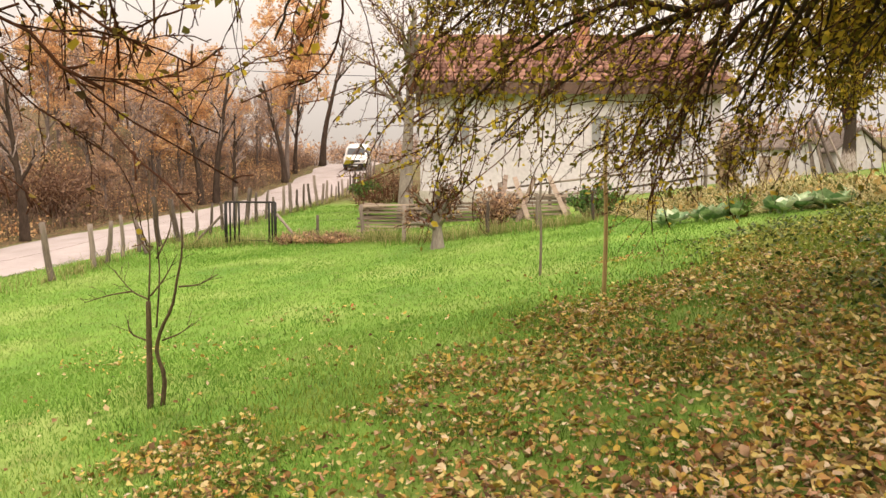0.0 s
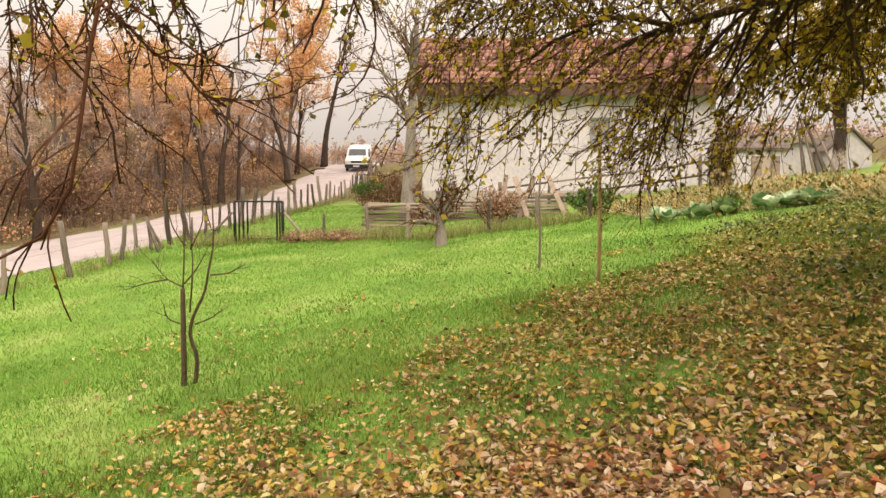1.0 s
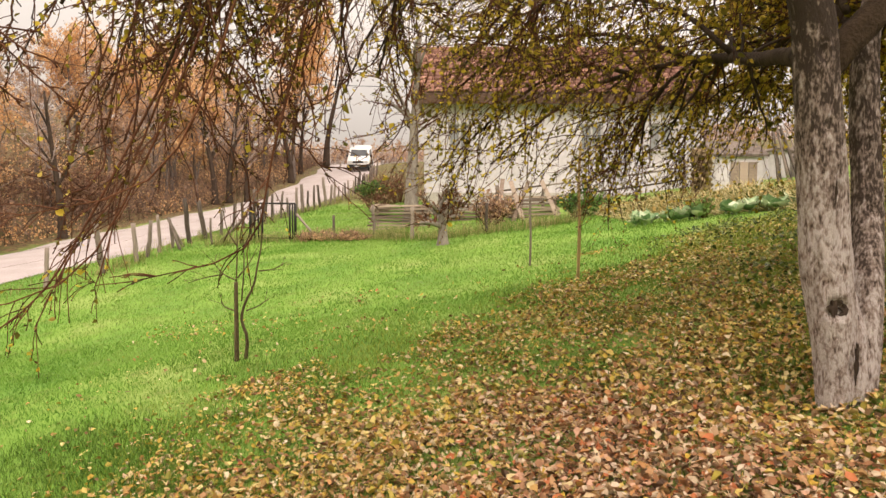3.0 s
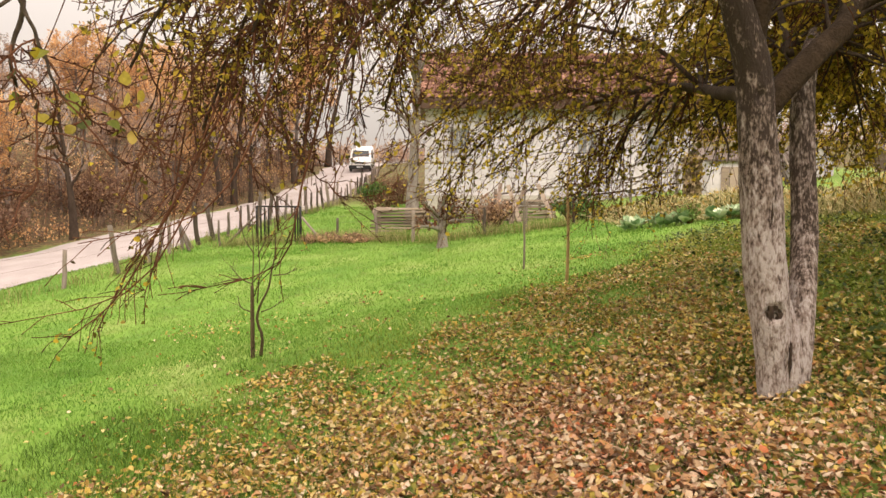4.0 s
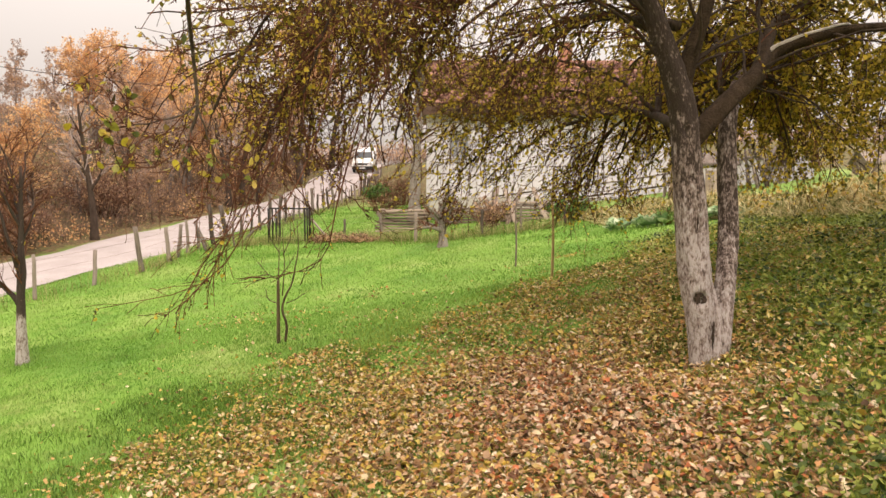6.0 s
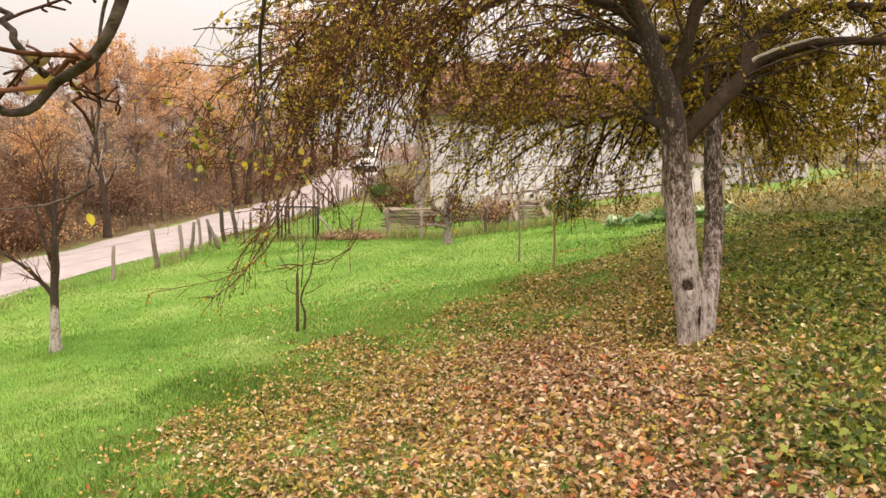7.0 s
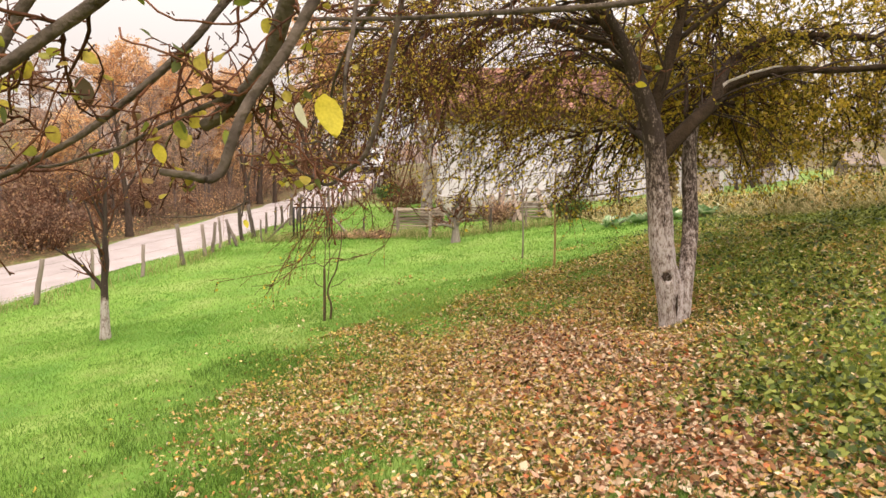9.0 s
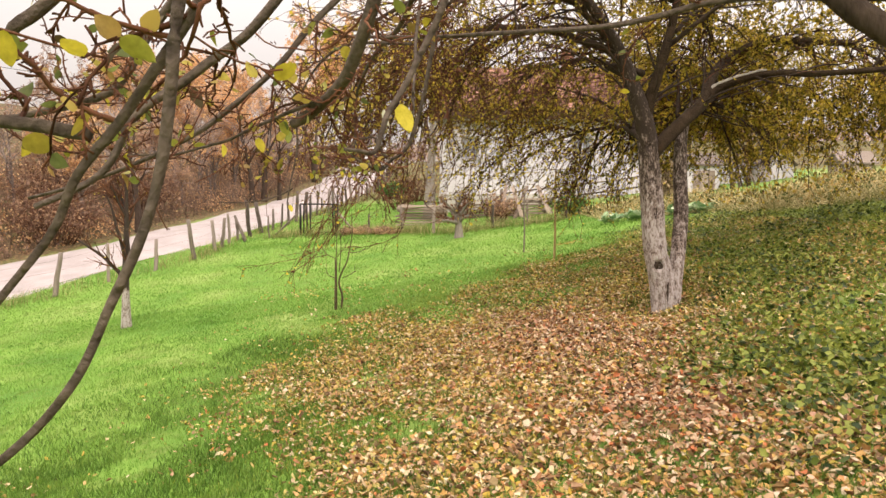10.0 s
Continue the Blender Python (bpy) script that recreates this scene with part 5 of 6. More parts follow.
def outbuilding(x, y, w, d, h, wall, turn, label, name="shed", rise=0.45):
    b = at_ground(x, y, 0.3)
    t = thing(name, b, label, "shed", turn=turn)
    part("wall", block((0, 0, 0), (w, d, h), 0.02), wall, t)
    for x0 in (0.004, w - 0.104):
        g = Geo()
        g.add([(x0, 0, h - 0.02), (x0, d, h - 0.02), (x0, d / 2, h + rise), (x0 + 0.1, 0, h - 0.02), (x0 + 0.1, d, h - 0.02), (x0 + 0.1, d / 2, h + rise)], [(0, 2, 1), (3, 4, 5)], [(0, 3, 5, 2), (1, 2, 5, 4), (0, 1, 4, 3)])
        part("gable", g, wall, t, smooth=False)
    g = Geo()
    p = 0.12
    for s in (0, 1):
        ya, yb, za, zb = (-p, d / 2, h - 0.05, h + rise) if s == 0 else (d + p, d / 2, h - 0.05, h + rise)
        g.add([(-p, ya, za), (w + p, ya, za), (w + p, yb, zb), (-p, yb, zb), (-p, ya, za + 0.08), (w + p, ya, za + 0.08), (w + p, yb, zb + 0.08), (-p, yb, zb + 0.08)], [(0, 1, 2, 3), (4, 7, 6, 5), (0, 4, 5, 1), (1, 5, 6, 2), (2, 6, 7, 3), (3, 7, 4, 0)])
    part("roof", g, POST_WOOD, t, "grey board roof", smooth=False)
    for i in range(3):
        part("door_board", block((w * 0.3 + i * 0.3, -0.05, 0.2), (w * 0.3 + i * 0.3 + 0.28, -0.01, h * 0.85), 0.006), PLANK_WOOD, t)
    return t


outbuilding(8.9, 22.5, 1.6, 2.2, 1.5, PLASTER, 0, "low white plastered shed beside the house")
outbuilding(14.9, 25.6, 1.8, 1.55, 0.85, PLASTER, 90, "small white gabled shed behind the weeds", rise=0.75)
outbuilding(12.9, 25.8, 0.9, 0.85, 1.25, PLASTER, 90, "low white block shed behind the weeds", rise=0.1)
outbuilding(15.9, 23.5, 1.35, 1.3, 0.75, PLANK_WOOD, -4, "grey wooden shed on the slope")
for i in range(10):
    x = 10.6 + i * 0.11
    b = at_ground(x, 21.6 + 0.12 * (i % 3))
    g = Geo()
    tubes(g, np.linspace((0, 0, -0.05), (0.1 - 0.075 * i, 0.7, 1.75 + 0.2 * math.sin(3.1 * i)), 4)[None], np.full((1, 4), 0.032), 6)
    ob = part("leaning_pole", g, POST_WOOD)
    ob.matrix_basis = pose(*b)
    tagged(ob, "grey pole leaning against the shed", "pole", "leaning poles")


def corn_shock(x, y, h, label):
    """Dry maize stalks bundled upright."""
    r = np.random.default_rng(77)
    t = thing("corn_shock", at_ground(x, y, 0.05), label, "stalk bundle")
    a = r.uniform(0, 2 * np.pi, 70)
    q = np.sqrt(r.random(70))
    f = np.linspace(0, 1, 5)
    waist = 0.5 + 0.9 * (f - 0.6) ** 2
    foot = np.stack([0.42 * q * np.cos(a), 0.42 * q * np.sin(a)], -1)
    z = h * r.uniform(0.75, 1.0, 70)
    lines = np.concatenate([foot[:, None] * waist[None, :, None], (z[:, None] * f)[:, :, None]], -1)
    g = Geo()
    tubes(g, lines, np.full((70, 5), 0.016) * np.linspace(1, 0.5, 5), 5)
    maize = surface("dry_maize", (0.16, 0.11, 0.065), (0.46, 0.34, 0.20), 3, 0.85, 0.2, island=0.6, through_light=0.2)
    part("stalks", g, maize, t)
    g = Geo()
    tubes(g, (np.stack([0.24 * np.cos(np.linspace(0, 6.28, 20)), 0.24 * np.sin(np.linspace(0, 6.28, 20)), np.full(20, 0.6 * h)], -1))[None], np.full((1, 20), 0.014), 5)
    part("binding", g, POST_WOOD, t)
    g = Geo()
    leaves(g, along(lines, 260, r, 0.1), r.uniform(0.15, 0.3, 260), r)
    part("dry_leaves", g, maize, t, kind="stuff")


# ---- yard clutter: plank stacks, bush, compost ----
def plank_stack(x, y, turn, layers, label, length=2.2):
    b = at_ground(x, y, 0.03)
    t = thing("plank_stack", b, label, "planks", turn=turn)
    rng = np.random.default_rng(int(abs(x * 100)) + 3)
    for k in range(layers):
        for j in range(3):
            a = rng.uniform(-0.12, 0.12)
            part("plank", block((a - length / 2, j * 0.22 + rng.uniform(-0.03, 0.03), k * 0.11), (a + length / 2, j * 0.22 + 0.19, k * 0.11 + 0.06), 0.008), PLANK_WOOD, t).rotation_euler = (0, rng.normal(0, 0.02), rng.normal(0, 0.07))
        if k < layers - 1:
            for q in (-0.8, 0.7):
                part("batten", block((q, 0, k * 0.11 + 0.06), (q + 0.06, 0.62, k * 0.11 + 0.11), 0.004), PLANK_WOOD, t)


plank_stack(-1.7, 22.6, 4, 8, "stack of old grey planks behind the garden fence", 2.0)
plank_stack(0.8, 23.4, -3, 6, "low stack of weathered boards in the yard", 2.2)
plank_stack(2.7, 21.5, 5, 7, "stack of reddish old planks by the fence", 1.7)


for i, (x, y, tx, ty, l) in enumerate(((2.0, 21.2, 0.5, 0.5, 1.5), (2.3, 21.1, -0.35, 0.5, 1.4), (1.5, 21.6, 0.2, 0.6, 1.6), (3.4, 21.2, -0.5, 0.4, 1.3))):
    ob = part("leaning_board", block((-0.07, -0.015, -0.05), (0.07, 0.015, l), 0.005), PLANK_WOOD)
    ob.matrix_basis = Matrix.Translation(at_ground(x, y)) @ Vector((0, 0, 1)).rotation_difference(Vector((tx, ty, 1.2))).to_matrix().to_4x4()
    tagged(ob, "old board leaning on the plank stack", "board", "leaning boards")


def bush(name, x, y, r, h, n, leaf, size, label, seed, stems=60, category="bush"):
    rng = np.random.default_rng(seed)
    b = at_ground(x, y, 0.05)
    t = thing(name, b, label, category)
    a, q = rng.uniform(0, 2 * np.pi, stems), np.sqrt(rng.random(stems))
    root = np.stack([0.4 * r * q * np.cos(a), 0.4 * r * q * np.sin(a), 0 * a], -1)
    tip = np.stack([r * q * np.cos(a), r * q * np.sin(a), h * rng.uniform(0.6, 1.0, stems) * (1.1 - 0.5 * q)], -1)
    mid = (root + tip) / 2 + rng.normal(0, 0.06 * h, root.shape) + [0, 0, 0.1 * h]
    f = np.linspace(0, 1, 6)[None, :, None]
    lines = (1 - f) ** 2 * root[:, None] + 2 * f * (1 - f) * mid[:, None] + f**2 * tip[:, None]
    l2, q2 = grow(lines, np.full(lines.shape[:2], 0.01), 4, (0.15 * h, 0.4 * h), 5, (0.3, 0.9), 0.1, 0.12, rng)
    g = Geo()
    tubes(g, lines, np.full(lines.shape[:2], 0.009) * np.linspace(1, 0.4, 6), 4)
    tubes(g, l2, np.maximum(q2, 0.004), 3)
    part("stem_tangle", g, TWIG, t, kind="stuff")
    g = Geo()
    p = np.concatenate([along(lines, n // 3, rng, 0.3), along(l2, n - n // 3, rng)])
    leaves(g, p, rng.uniform(*size, len(p)), rng)
    part("foliage", g, leaf, t, kind="stuff")
    return t


LEAF_FRESH = surface("green_leaf", (0.03, 0.09, 0.02), (0.16, 0.30, 0.06), 1.5, 0.55, 0, island=0.6, through_light=0.3)
LEAF_CABBAGE = surface("cabbage_leaf", (0.12, 0.23, 0.09), (0.62, 0.68, 0.48), 3, 0.5, 0.1, island=0.7, third=(0.30, 0.43, 0.22), through_light=0.2)
DRY_STALK = surface("dry_stalk", (0.24, 0.24, 0.08), (0.70, 0.59, 0.34), 1, 0.8, 0, island=0.7, third=(0.46, 0.40, 0.17), through_light=0.25)
bush("green_bush", 3.9, 19.8, 0.8, 0.9, 1600, LEAF_FRESH, (0.06, 0.12), "dark green leafy bush by the garden fence", 41)
corn_shock(7.9, 21.0, 1.6, "upright bundle of dry grey-brown maize stalks")
LEAF_BRIGHT = surface("bright_green_leaf", (0.08, 0.17, 0.03), (0.27, 0.38, 0.10), 2, 0.55, 0, island=0.5, through_light=0.4)
bush("green_weed", 5.35, 13.6, 0.3, 0.65, 170, LEAF_BRIGHT, (0.06, 0.12), "bright green leafy weed beside the vegetable bed", 46, 24, "weed")
bush("dry_bush", 1.3, 20.5, 0.7, 1.2, 900, LEAF_BROWN, (0.06, 0.11), "bush with dry brown leaves behind the fence", 42)
bush("dry_bush", -4.2, 20.6, 0.7, 0.45, 700, LEAF_BROWN, (0.05, 0.09), "low withered weeds beside the garden gate", 43)
bush("dry_bush", -3.1, 20.2, 0.7, 0.40, 700, LEAF_BROWN, (0.05, 0.09), "low withered weeds along the garden fence", 44)
for bx_, by_, br_, bh_, bs_ in ((-3.2, 31.5, 0.9, 1.3, 47), (-3.9, 44.0, 1.3, 1.7, 48), (-2.6, 37.0, 1.1, 1.6, 49)):
    bush("bare_shrub", bx_, by_, br_, bh_, 260, LEAF_BROWN, (0.05, 0.09), "bare grey-brown shrub behind the plank stack", bs_, 90)
bush("roadside_bush", -4.3, 40.0, 1.0, 1.2, 1500, LEAF_FRESH, (0.08, 0.15), "green roadside bush at the end of the fence", 45)


# ---- vegetable bed ----
def cabbage(i, x, y, rng):
    b = at_ground(x, y)
    t = thing("cabbage", b, "blue-green leafy cabbage plant in a garden bed", "cabbage", "cabbages in the bed")
    g = Geo()
    n = 16
    a = rng.uniform(0, 2 * np.pi, n)
    for k in range(n):
        el, s = rng.uniform(0.35, 1.25), rng.uniform(0.18, 0.36)
        shape = LEAF_SHAPE * [s, s, s * 1.5] * [1.2, 1, 1]
        r = np.array(Matrix.Rotation(a[k], 3, "Z") @ Matrix.Rotation(el, 3, "X"))
        g.add(shape @ r.T + [0, 0, 0.05], LEAF_FAN)
    part("foliage", g, LEAF_CABBAGE, t)
    g = Geo()
    tubes(g, np.array([[(0, 0, -0.05), (0, 0, 0.12)]]), np.full((1, 2), 0.025), 6)
    part("stalk", g, LEAF_CABBAGE, t)


rng = np.random.default_rng(51)
for i in range(20):
    u = i / 19 + 0.12 * (i > 10)
    cabbage(i, 4.2 + 2.1 * u + rng.normal(0, 0.16), 14.3 + (i % 2) * 0.5 - 2.0 * u + rng.normal(0, 0.15), rng)

# dry weeds and tall grass on the slope
def weed_edge(x):
    return np.interp(x, [4.3, 5.2, 6.2, 6.8, 7.3, 8, 16], [16, 14.6, 12.9, 9.9, 8.1, 6.9, 3])


n = 60000
wx, wy = rng.uniform(4.3, 13, n), rng.uniform(2, 21, n)
k = (wy > weed_edge(wx)) & (wy < weed_edge(wx) + 4.5 + 6 * np.clip((9 - wx) / 3, 0, 1) + 1.5 * patchy(wx, wy, 1.5, 13))
wx, wy = wx[k], wy[k]
base = np.stack([wx, wy, ground(wx, wy) - 0.03], -1)
edge = wy - weed_edge(wx)
hh = rng.uniform(0.12, 0.5, len(wx)) * (0.35 + 0.9 * patchy(wx, wy, 1.2, 14)) * np.clip(0.6 + 0.35 * edge, 0.6, 1.35) * np.clip((wx - 4.6) / 2.4, 0.55, 1)
brown = np.clip(edge / 1.5 - 0.3, 0, 1) * patchy(wx, wy, 0.9, 15)
lean = rng.normal(0, 0.18, (len(wx), 2))
f = np.linspace(0, 1, 4)
lines = base[:, None] + np.concatenate([lean[:, None] * (f**1.7)[None, :, None], (hh[:, None] * f)[:, :, None]], -1)
weeds = Geo()
tubes(weeds, lines, np.full((len(wx), 4), 0.0105) * np.linspace(1, 0.3, 4), 3)
tagged(part("dry_weeds", weeds, DRY_STALK), "tall straw-coloured dry weeds on the slope", "weeds", kind="stuff")
g = Geo()
p = along(lines[rng.random(len(lines)) < brown], 13000, rng, 0.4)
leaves(g, p, rng.uniform(0.06, 0.14, len(p)), rng)
tagged(part("weed_leaves", g, surface("weed_leaf", (0.08, 0.10, 0.02), (0.50, 0.34, 0.12), 0.6, 0.7, 0, island=0.8, third=(0.24, 0.20, 0.06), through_light=0.3)), "withered brown and green weed leaves", "weeds", kind="stuff")

# ivy and nettles over the bank
IVY = surface("ivy_leaf", (0.028, 0.05, 0.011), (0.28, 0.31, 0.058), 1.1, 0.5, 0, island=0.7, third=(0.10, 0.14, 0.021), through_light=0.2)
n = 90000
wx, wy = rng.uniform(1.3, 8.0, n), rng.uniform(-5, 12, n)
k = rng.random(n) < bank_cover(wx, wy) * (0.14 + 0.42 * (patchy(wx, wy, 0.7, 43) > 0.45) + 0.5 * np.exp(-(((wx - 1.9) / 0.8) ** 2) - ((wy + 2.6) / 2.2) ** 2))
wx, wy = wx[k], wy[k]
g = Geo()
leaves(g, np.stack([wx, wy, ground(wx, wy) + rng.uniform(0.01, 0.09, len(wx))], -1), rng.uniform(0.04, 0.08, len(wx)), rng, tilt=0.55)
tagged(part("ground_ivy", g, IVY), "green creeping ground ivy on the bank", "ivy", kind="stuff")

# ---- woods over the road ----
wood_rng = np.random.default_rng(61)

WOOD_BARK = surface("forest_bark", (0.06, 0.045, 0.038), (0.24, 0.19, 0.165), 5, 0.9, 0.5, stretch=(1, 1, 0.3))

RUST = surface("rusty_dead_leaf", (0.10, 0.058, 0.038), (0.48, 0.29, 0.16), 0.16, 0.7, 0, island=0.3, third=(0.26, 0.16, 0.112), through_light=0.3)


def protos():
    kinds = [
        ("forest_tree", "slender grey tree with orange autumn leaves", 9.5, 0.16, LEAF_ORANGE, 5000, 71, (0.5, 0.3)),
        ("forest_tree", "bare brown tree on the wooded bank", 8.0, 0.14, LEAF_BROWN, 900, 72, (-0.6, 0.2)),
        ("forest_tree", "forked tree with thin rusty leaves", 7.0, 0.13, LEAF_BROWN, 3000, 73, (0.7, -0.3)),
        ("forest_tree", "tree with a bright orange crown by the road", 11.0, 0.18, LEAF_ORANGE, 9000, 74, (0.2, 0.4)),
    ]
    made = []
    for name, label, h, r, leaf, n, seed, lean in kinds:
        made.append(simple_tree(name, (0, 0, 0), label, h, r, seed, WOOD_BARK, leaf, lean, 8, n, (0.10, 0.24), spread=(0.3, 0.8), reach=0.42, fork_from=0.25, twigs=6, width=0.010, twig=TWIG_HAZED))
    return made


kinds = protos()
spots = [(3, -12.2, 56), (0, -15.5, 52), (2, -14.5, 46), (0, -20, 44), (2, -18.5, 38), (1, -15.8, 39), (2, -15.8, 34), (1, -17.5, 30), (0, -24, 50)]
for i in range(60):
    y = wood_rng.uniform(8, 70)
    x = float(road_x(y)) - ROAD_HALF - 2.5 - abs(wood_rng.normal(0, 9))
    spots.append((int(wood_rng.choice([0, 1, 1, 2, 2, 2])), x, y))
for i in range(16):
    x = wood_rng.uniform(-14, 40)
    spots.append((int(wood_rng.choice([1, 2])), x, wood_rng.uniform(85, 130)))
used = set()
for k, x, y in spots:
    m = Matrix.Translation(at_ground(x, y, 0.1)) @ Matrix.Rotation(wood_rng.uniform(0, 6.28), 4, "Z") @ Matrix.Scale(1.05 if (k, x) == (3, -12.2) else wood_rng.uniform(0.35, 0.5) if y > 80 else wood_rng.uniform(0.6, 0.8) if y > 37 else wood_rng.uniform(0.4, 0.6), 4)
    if k in used:
        c = copy_thing(kinds[k], m)
        c.scale = m.to_scale()
    else:
        kinds[k].matrix_basis = m
        used.add(k)
        tagged(kinds[k], group="trees on the wooded bank")

for x_, y_, r_, h_, s_ in ((-16.8, 22.0, 2.2, 2.6, 61), (-18.8, 26.5, 2.6, 3.4, 62), (-16.6, 30.5, 2.0, 2.6, 63), (-20.5, 20.5, 2.6, 3.2, 64)):
    bush("thicket", x_, y_, r_, h_, 2600, RUST, (0.07, 0.14), "tangled brown thicket on the wooded bank", s_, 130, "thicket")

# bare old trunks at the road's edge
for x, y, h, r, lean, seed in ((-14.7, 25.5, 5.6, 0.17, (-0.5, 0), 87), (-13.4, 40.0, 6.6, 0.19, (-1.0, 0), 81), (-12.9, 41.0, 7.4, 0.21, (0.9, 0), 82), (-12.0, 41.5, 5.0, 0.15, (0.1, 0), 83), (-11.9, 54.0, 7.5, 0.24, (-1.6, 0), 84), (-11.7, 69.0, 11.5, 0.32, (2.4, 0), 85), (-12.4, 60.0, 7.0, 0.2, (0.5, 0), 86)):
    simple_tree("roadside_tree", at_ground(x, y, 0.1), "dark bare old tree leaning at the roadside", h, r, seed, BARK_DARK, LEAF_BROWN, lean, 5, 120, (0.1, 0.2), spread=(0.3, 0.7), reach=0.3, fork_from=0.45, twigs=3, width=0.012, twig=TWIG_HAZED)

# undergrowth: thin stems and dead leaves over the bank
n = 8000
y = wood_rng.uniform(6, 75, n)
x = road_x(y) - ROAD_HALF - 1.0 - np.abs(wood_rng.normal(0, 6.0, n))
base = np.stack([x, y, ground(x, y) - 0.05], -1)
hh = wood_rng.uniform(0.25, 1.6, n) * (0.4 + patchy(x, y, 4.0, 31))
lean = wood_rng.normal(0, 0.35, (n, 2))
f = np.linspace(0, 1, 5)
lines = base[:, None] + np.concatenate([lean[:, None] * (f**1.6)[None, :, None] * hh[:, None, None] * 0.6, (hh[:, None] * f)[:, :, None]], -1)
g = Geo()
tubes(g, lines, np.full((n, 5), 0.012) * np.linspace(1, 0.3, 5), 3)
tagged(part("undergrowth", g, surface("brushwood_stem", (0.07, 0.045, 0.032), (0.27, 0.18, 0.13), 1, 0.9, 0, island=0.4)), "thin brown brushwood on the wooded bank", "brushwood", kind="stuff")
g = Geo()
p = along(lines, 60000, wood_rng, 0.1) + wood_rng.normal(0, 0.12, (60000, 3))
p = p[wood_rng.random(len(p)) < np.clip(2.2 * patchy(p[:, 0], p[:, 1], 2.6, 32) - 0.35, 0.08, 1)]
leaves(g, p, wood_rng.uniform(0.06, 0.15, len(p)), wood_rng)
tagged(part("undergrowth_leaves", g, RUST), "rusty brown withered leaves in the undergrowth", "leaves", kind="stuff")

g = Geo()
y = wood_rng.uniform(8, 70, 26000)
x = road_x(y) - ROAD_HALF - 1.0 - np.abs(wood_rng.normal(0, 7.0, len(y)))
k = wood_rng.random(len(y)) < np.clip(2.4 * patchy(x, y, 3.2, 33) - 0.8, 0.03, 1)
x, y = x[k], y[k]
leaves(g, np.stack([x, y, ground(x, y) + wood_rng.uniform(0.0, 0.8, len(x)) ** 2], -1), wood_rng.uniform(0.07, 0.16, len(x)), wood_rng)
tagged(part("fallen_orange_leaves", g, LEAF_ORANGE), "orange and ochre leaves lying over the wooded bank", "leaves", kind="stuff")

# woods on the far slope
n = 1900
x, y = wood_rng.uniform(-70, 110, n), wood_rng.uniform(78, 150, n)
k = np.abs(x - road_x(y)) > 4
x, y = x[k], y[k]
base = np.stack([x, y, ground(x, y) - 0.1], -1)
hh = wood_rng.uniform(1.2, 3.0, len(x))
lean = wood_rng.normal(0, 0.10, (len(x), 2)) * hh[:, None]
lines = base[:, None] + np.concatenate([lean[:, None] * (f**1.5)[None, :, None], (hh[:, None] * f)[:, :, None]], -1)
b2, r2 = grow(lines, np.full(lines.shape[:2], 0.05), 4, (0.8, 2.0), 5, (0.4, 0.9), 0.0, 0.1, wood_rng, (0.3, 1.0))
g = Geo()
tubes(g, lines, np.full(lines.shape[:2], 0.06) * np.linspace(1, 0.3, 5), 3)
tubes(g, b2, np.maximum(r2, 0.02), 3)
tagged(part("far_woods", g, TWIG_HAZED), "brown leafless woods on the far slope", "woods", kind="stuff")
g = Geo()
p = along(b2, 26000, wood_rng) + wood_rng.normal(0, 0.25, (26000, 3))
leaves(g, p, wood_rng.uniform(0.2, 0.5, len(p)), wood_rng)
tagged(part("far_woods_foliage", g, LEAF_BROWN), "rusty brown foliage of the far woods", "woods", kind="stuff")

# rail fence before the house
rail_fence = tagged(new("rail_fence"), "low wooden rail fence in front of the house", "fence")
for i, x in enumerate((1.7, 3.4, 5.1, 6.8, 8.5, 10.2)):
    post(rail_fence, x, 24.6, i, (0, 0), 0.85)
for h in (0.45, 0.9):
    for i in range(5):
        xa, xb = 1.7 + 1.7 * i, 3.4 + 1.7 * i
        strut(rail_fence, (xa, 24.55, float(ground(xa, 24.6)) + h), (xb, 24.55, float(ground(xb, 24.6)) + h), 0.035, "rail")


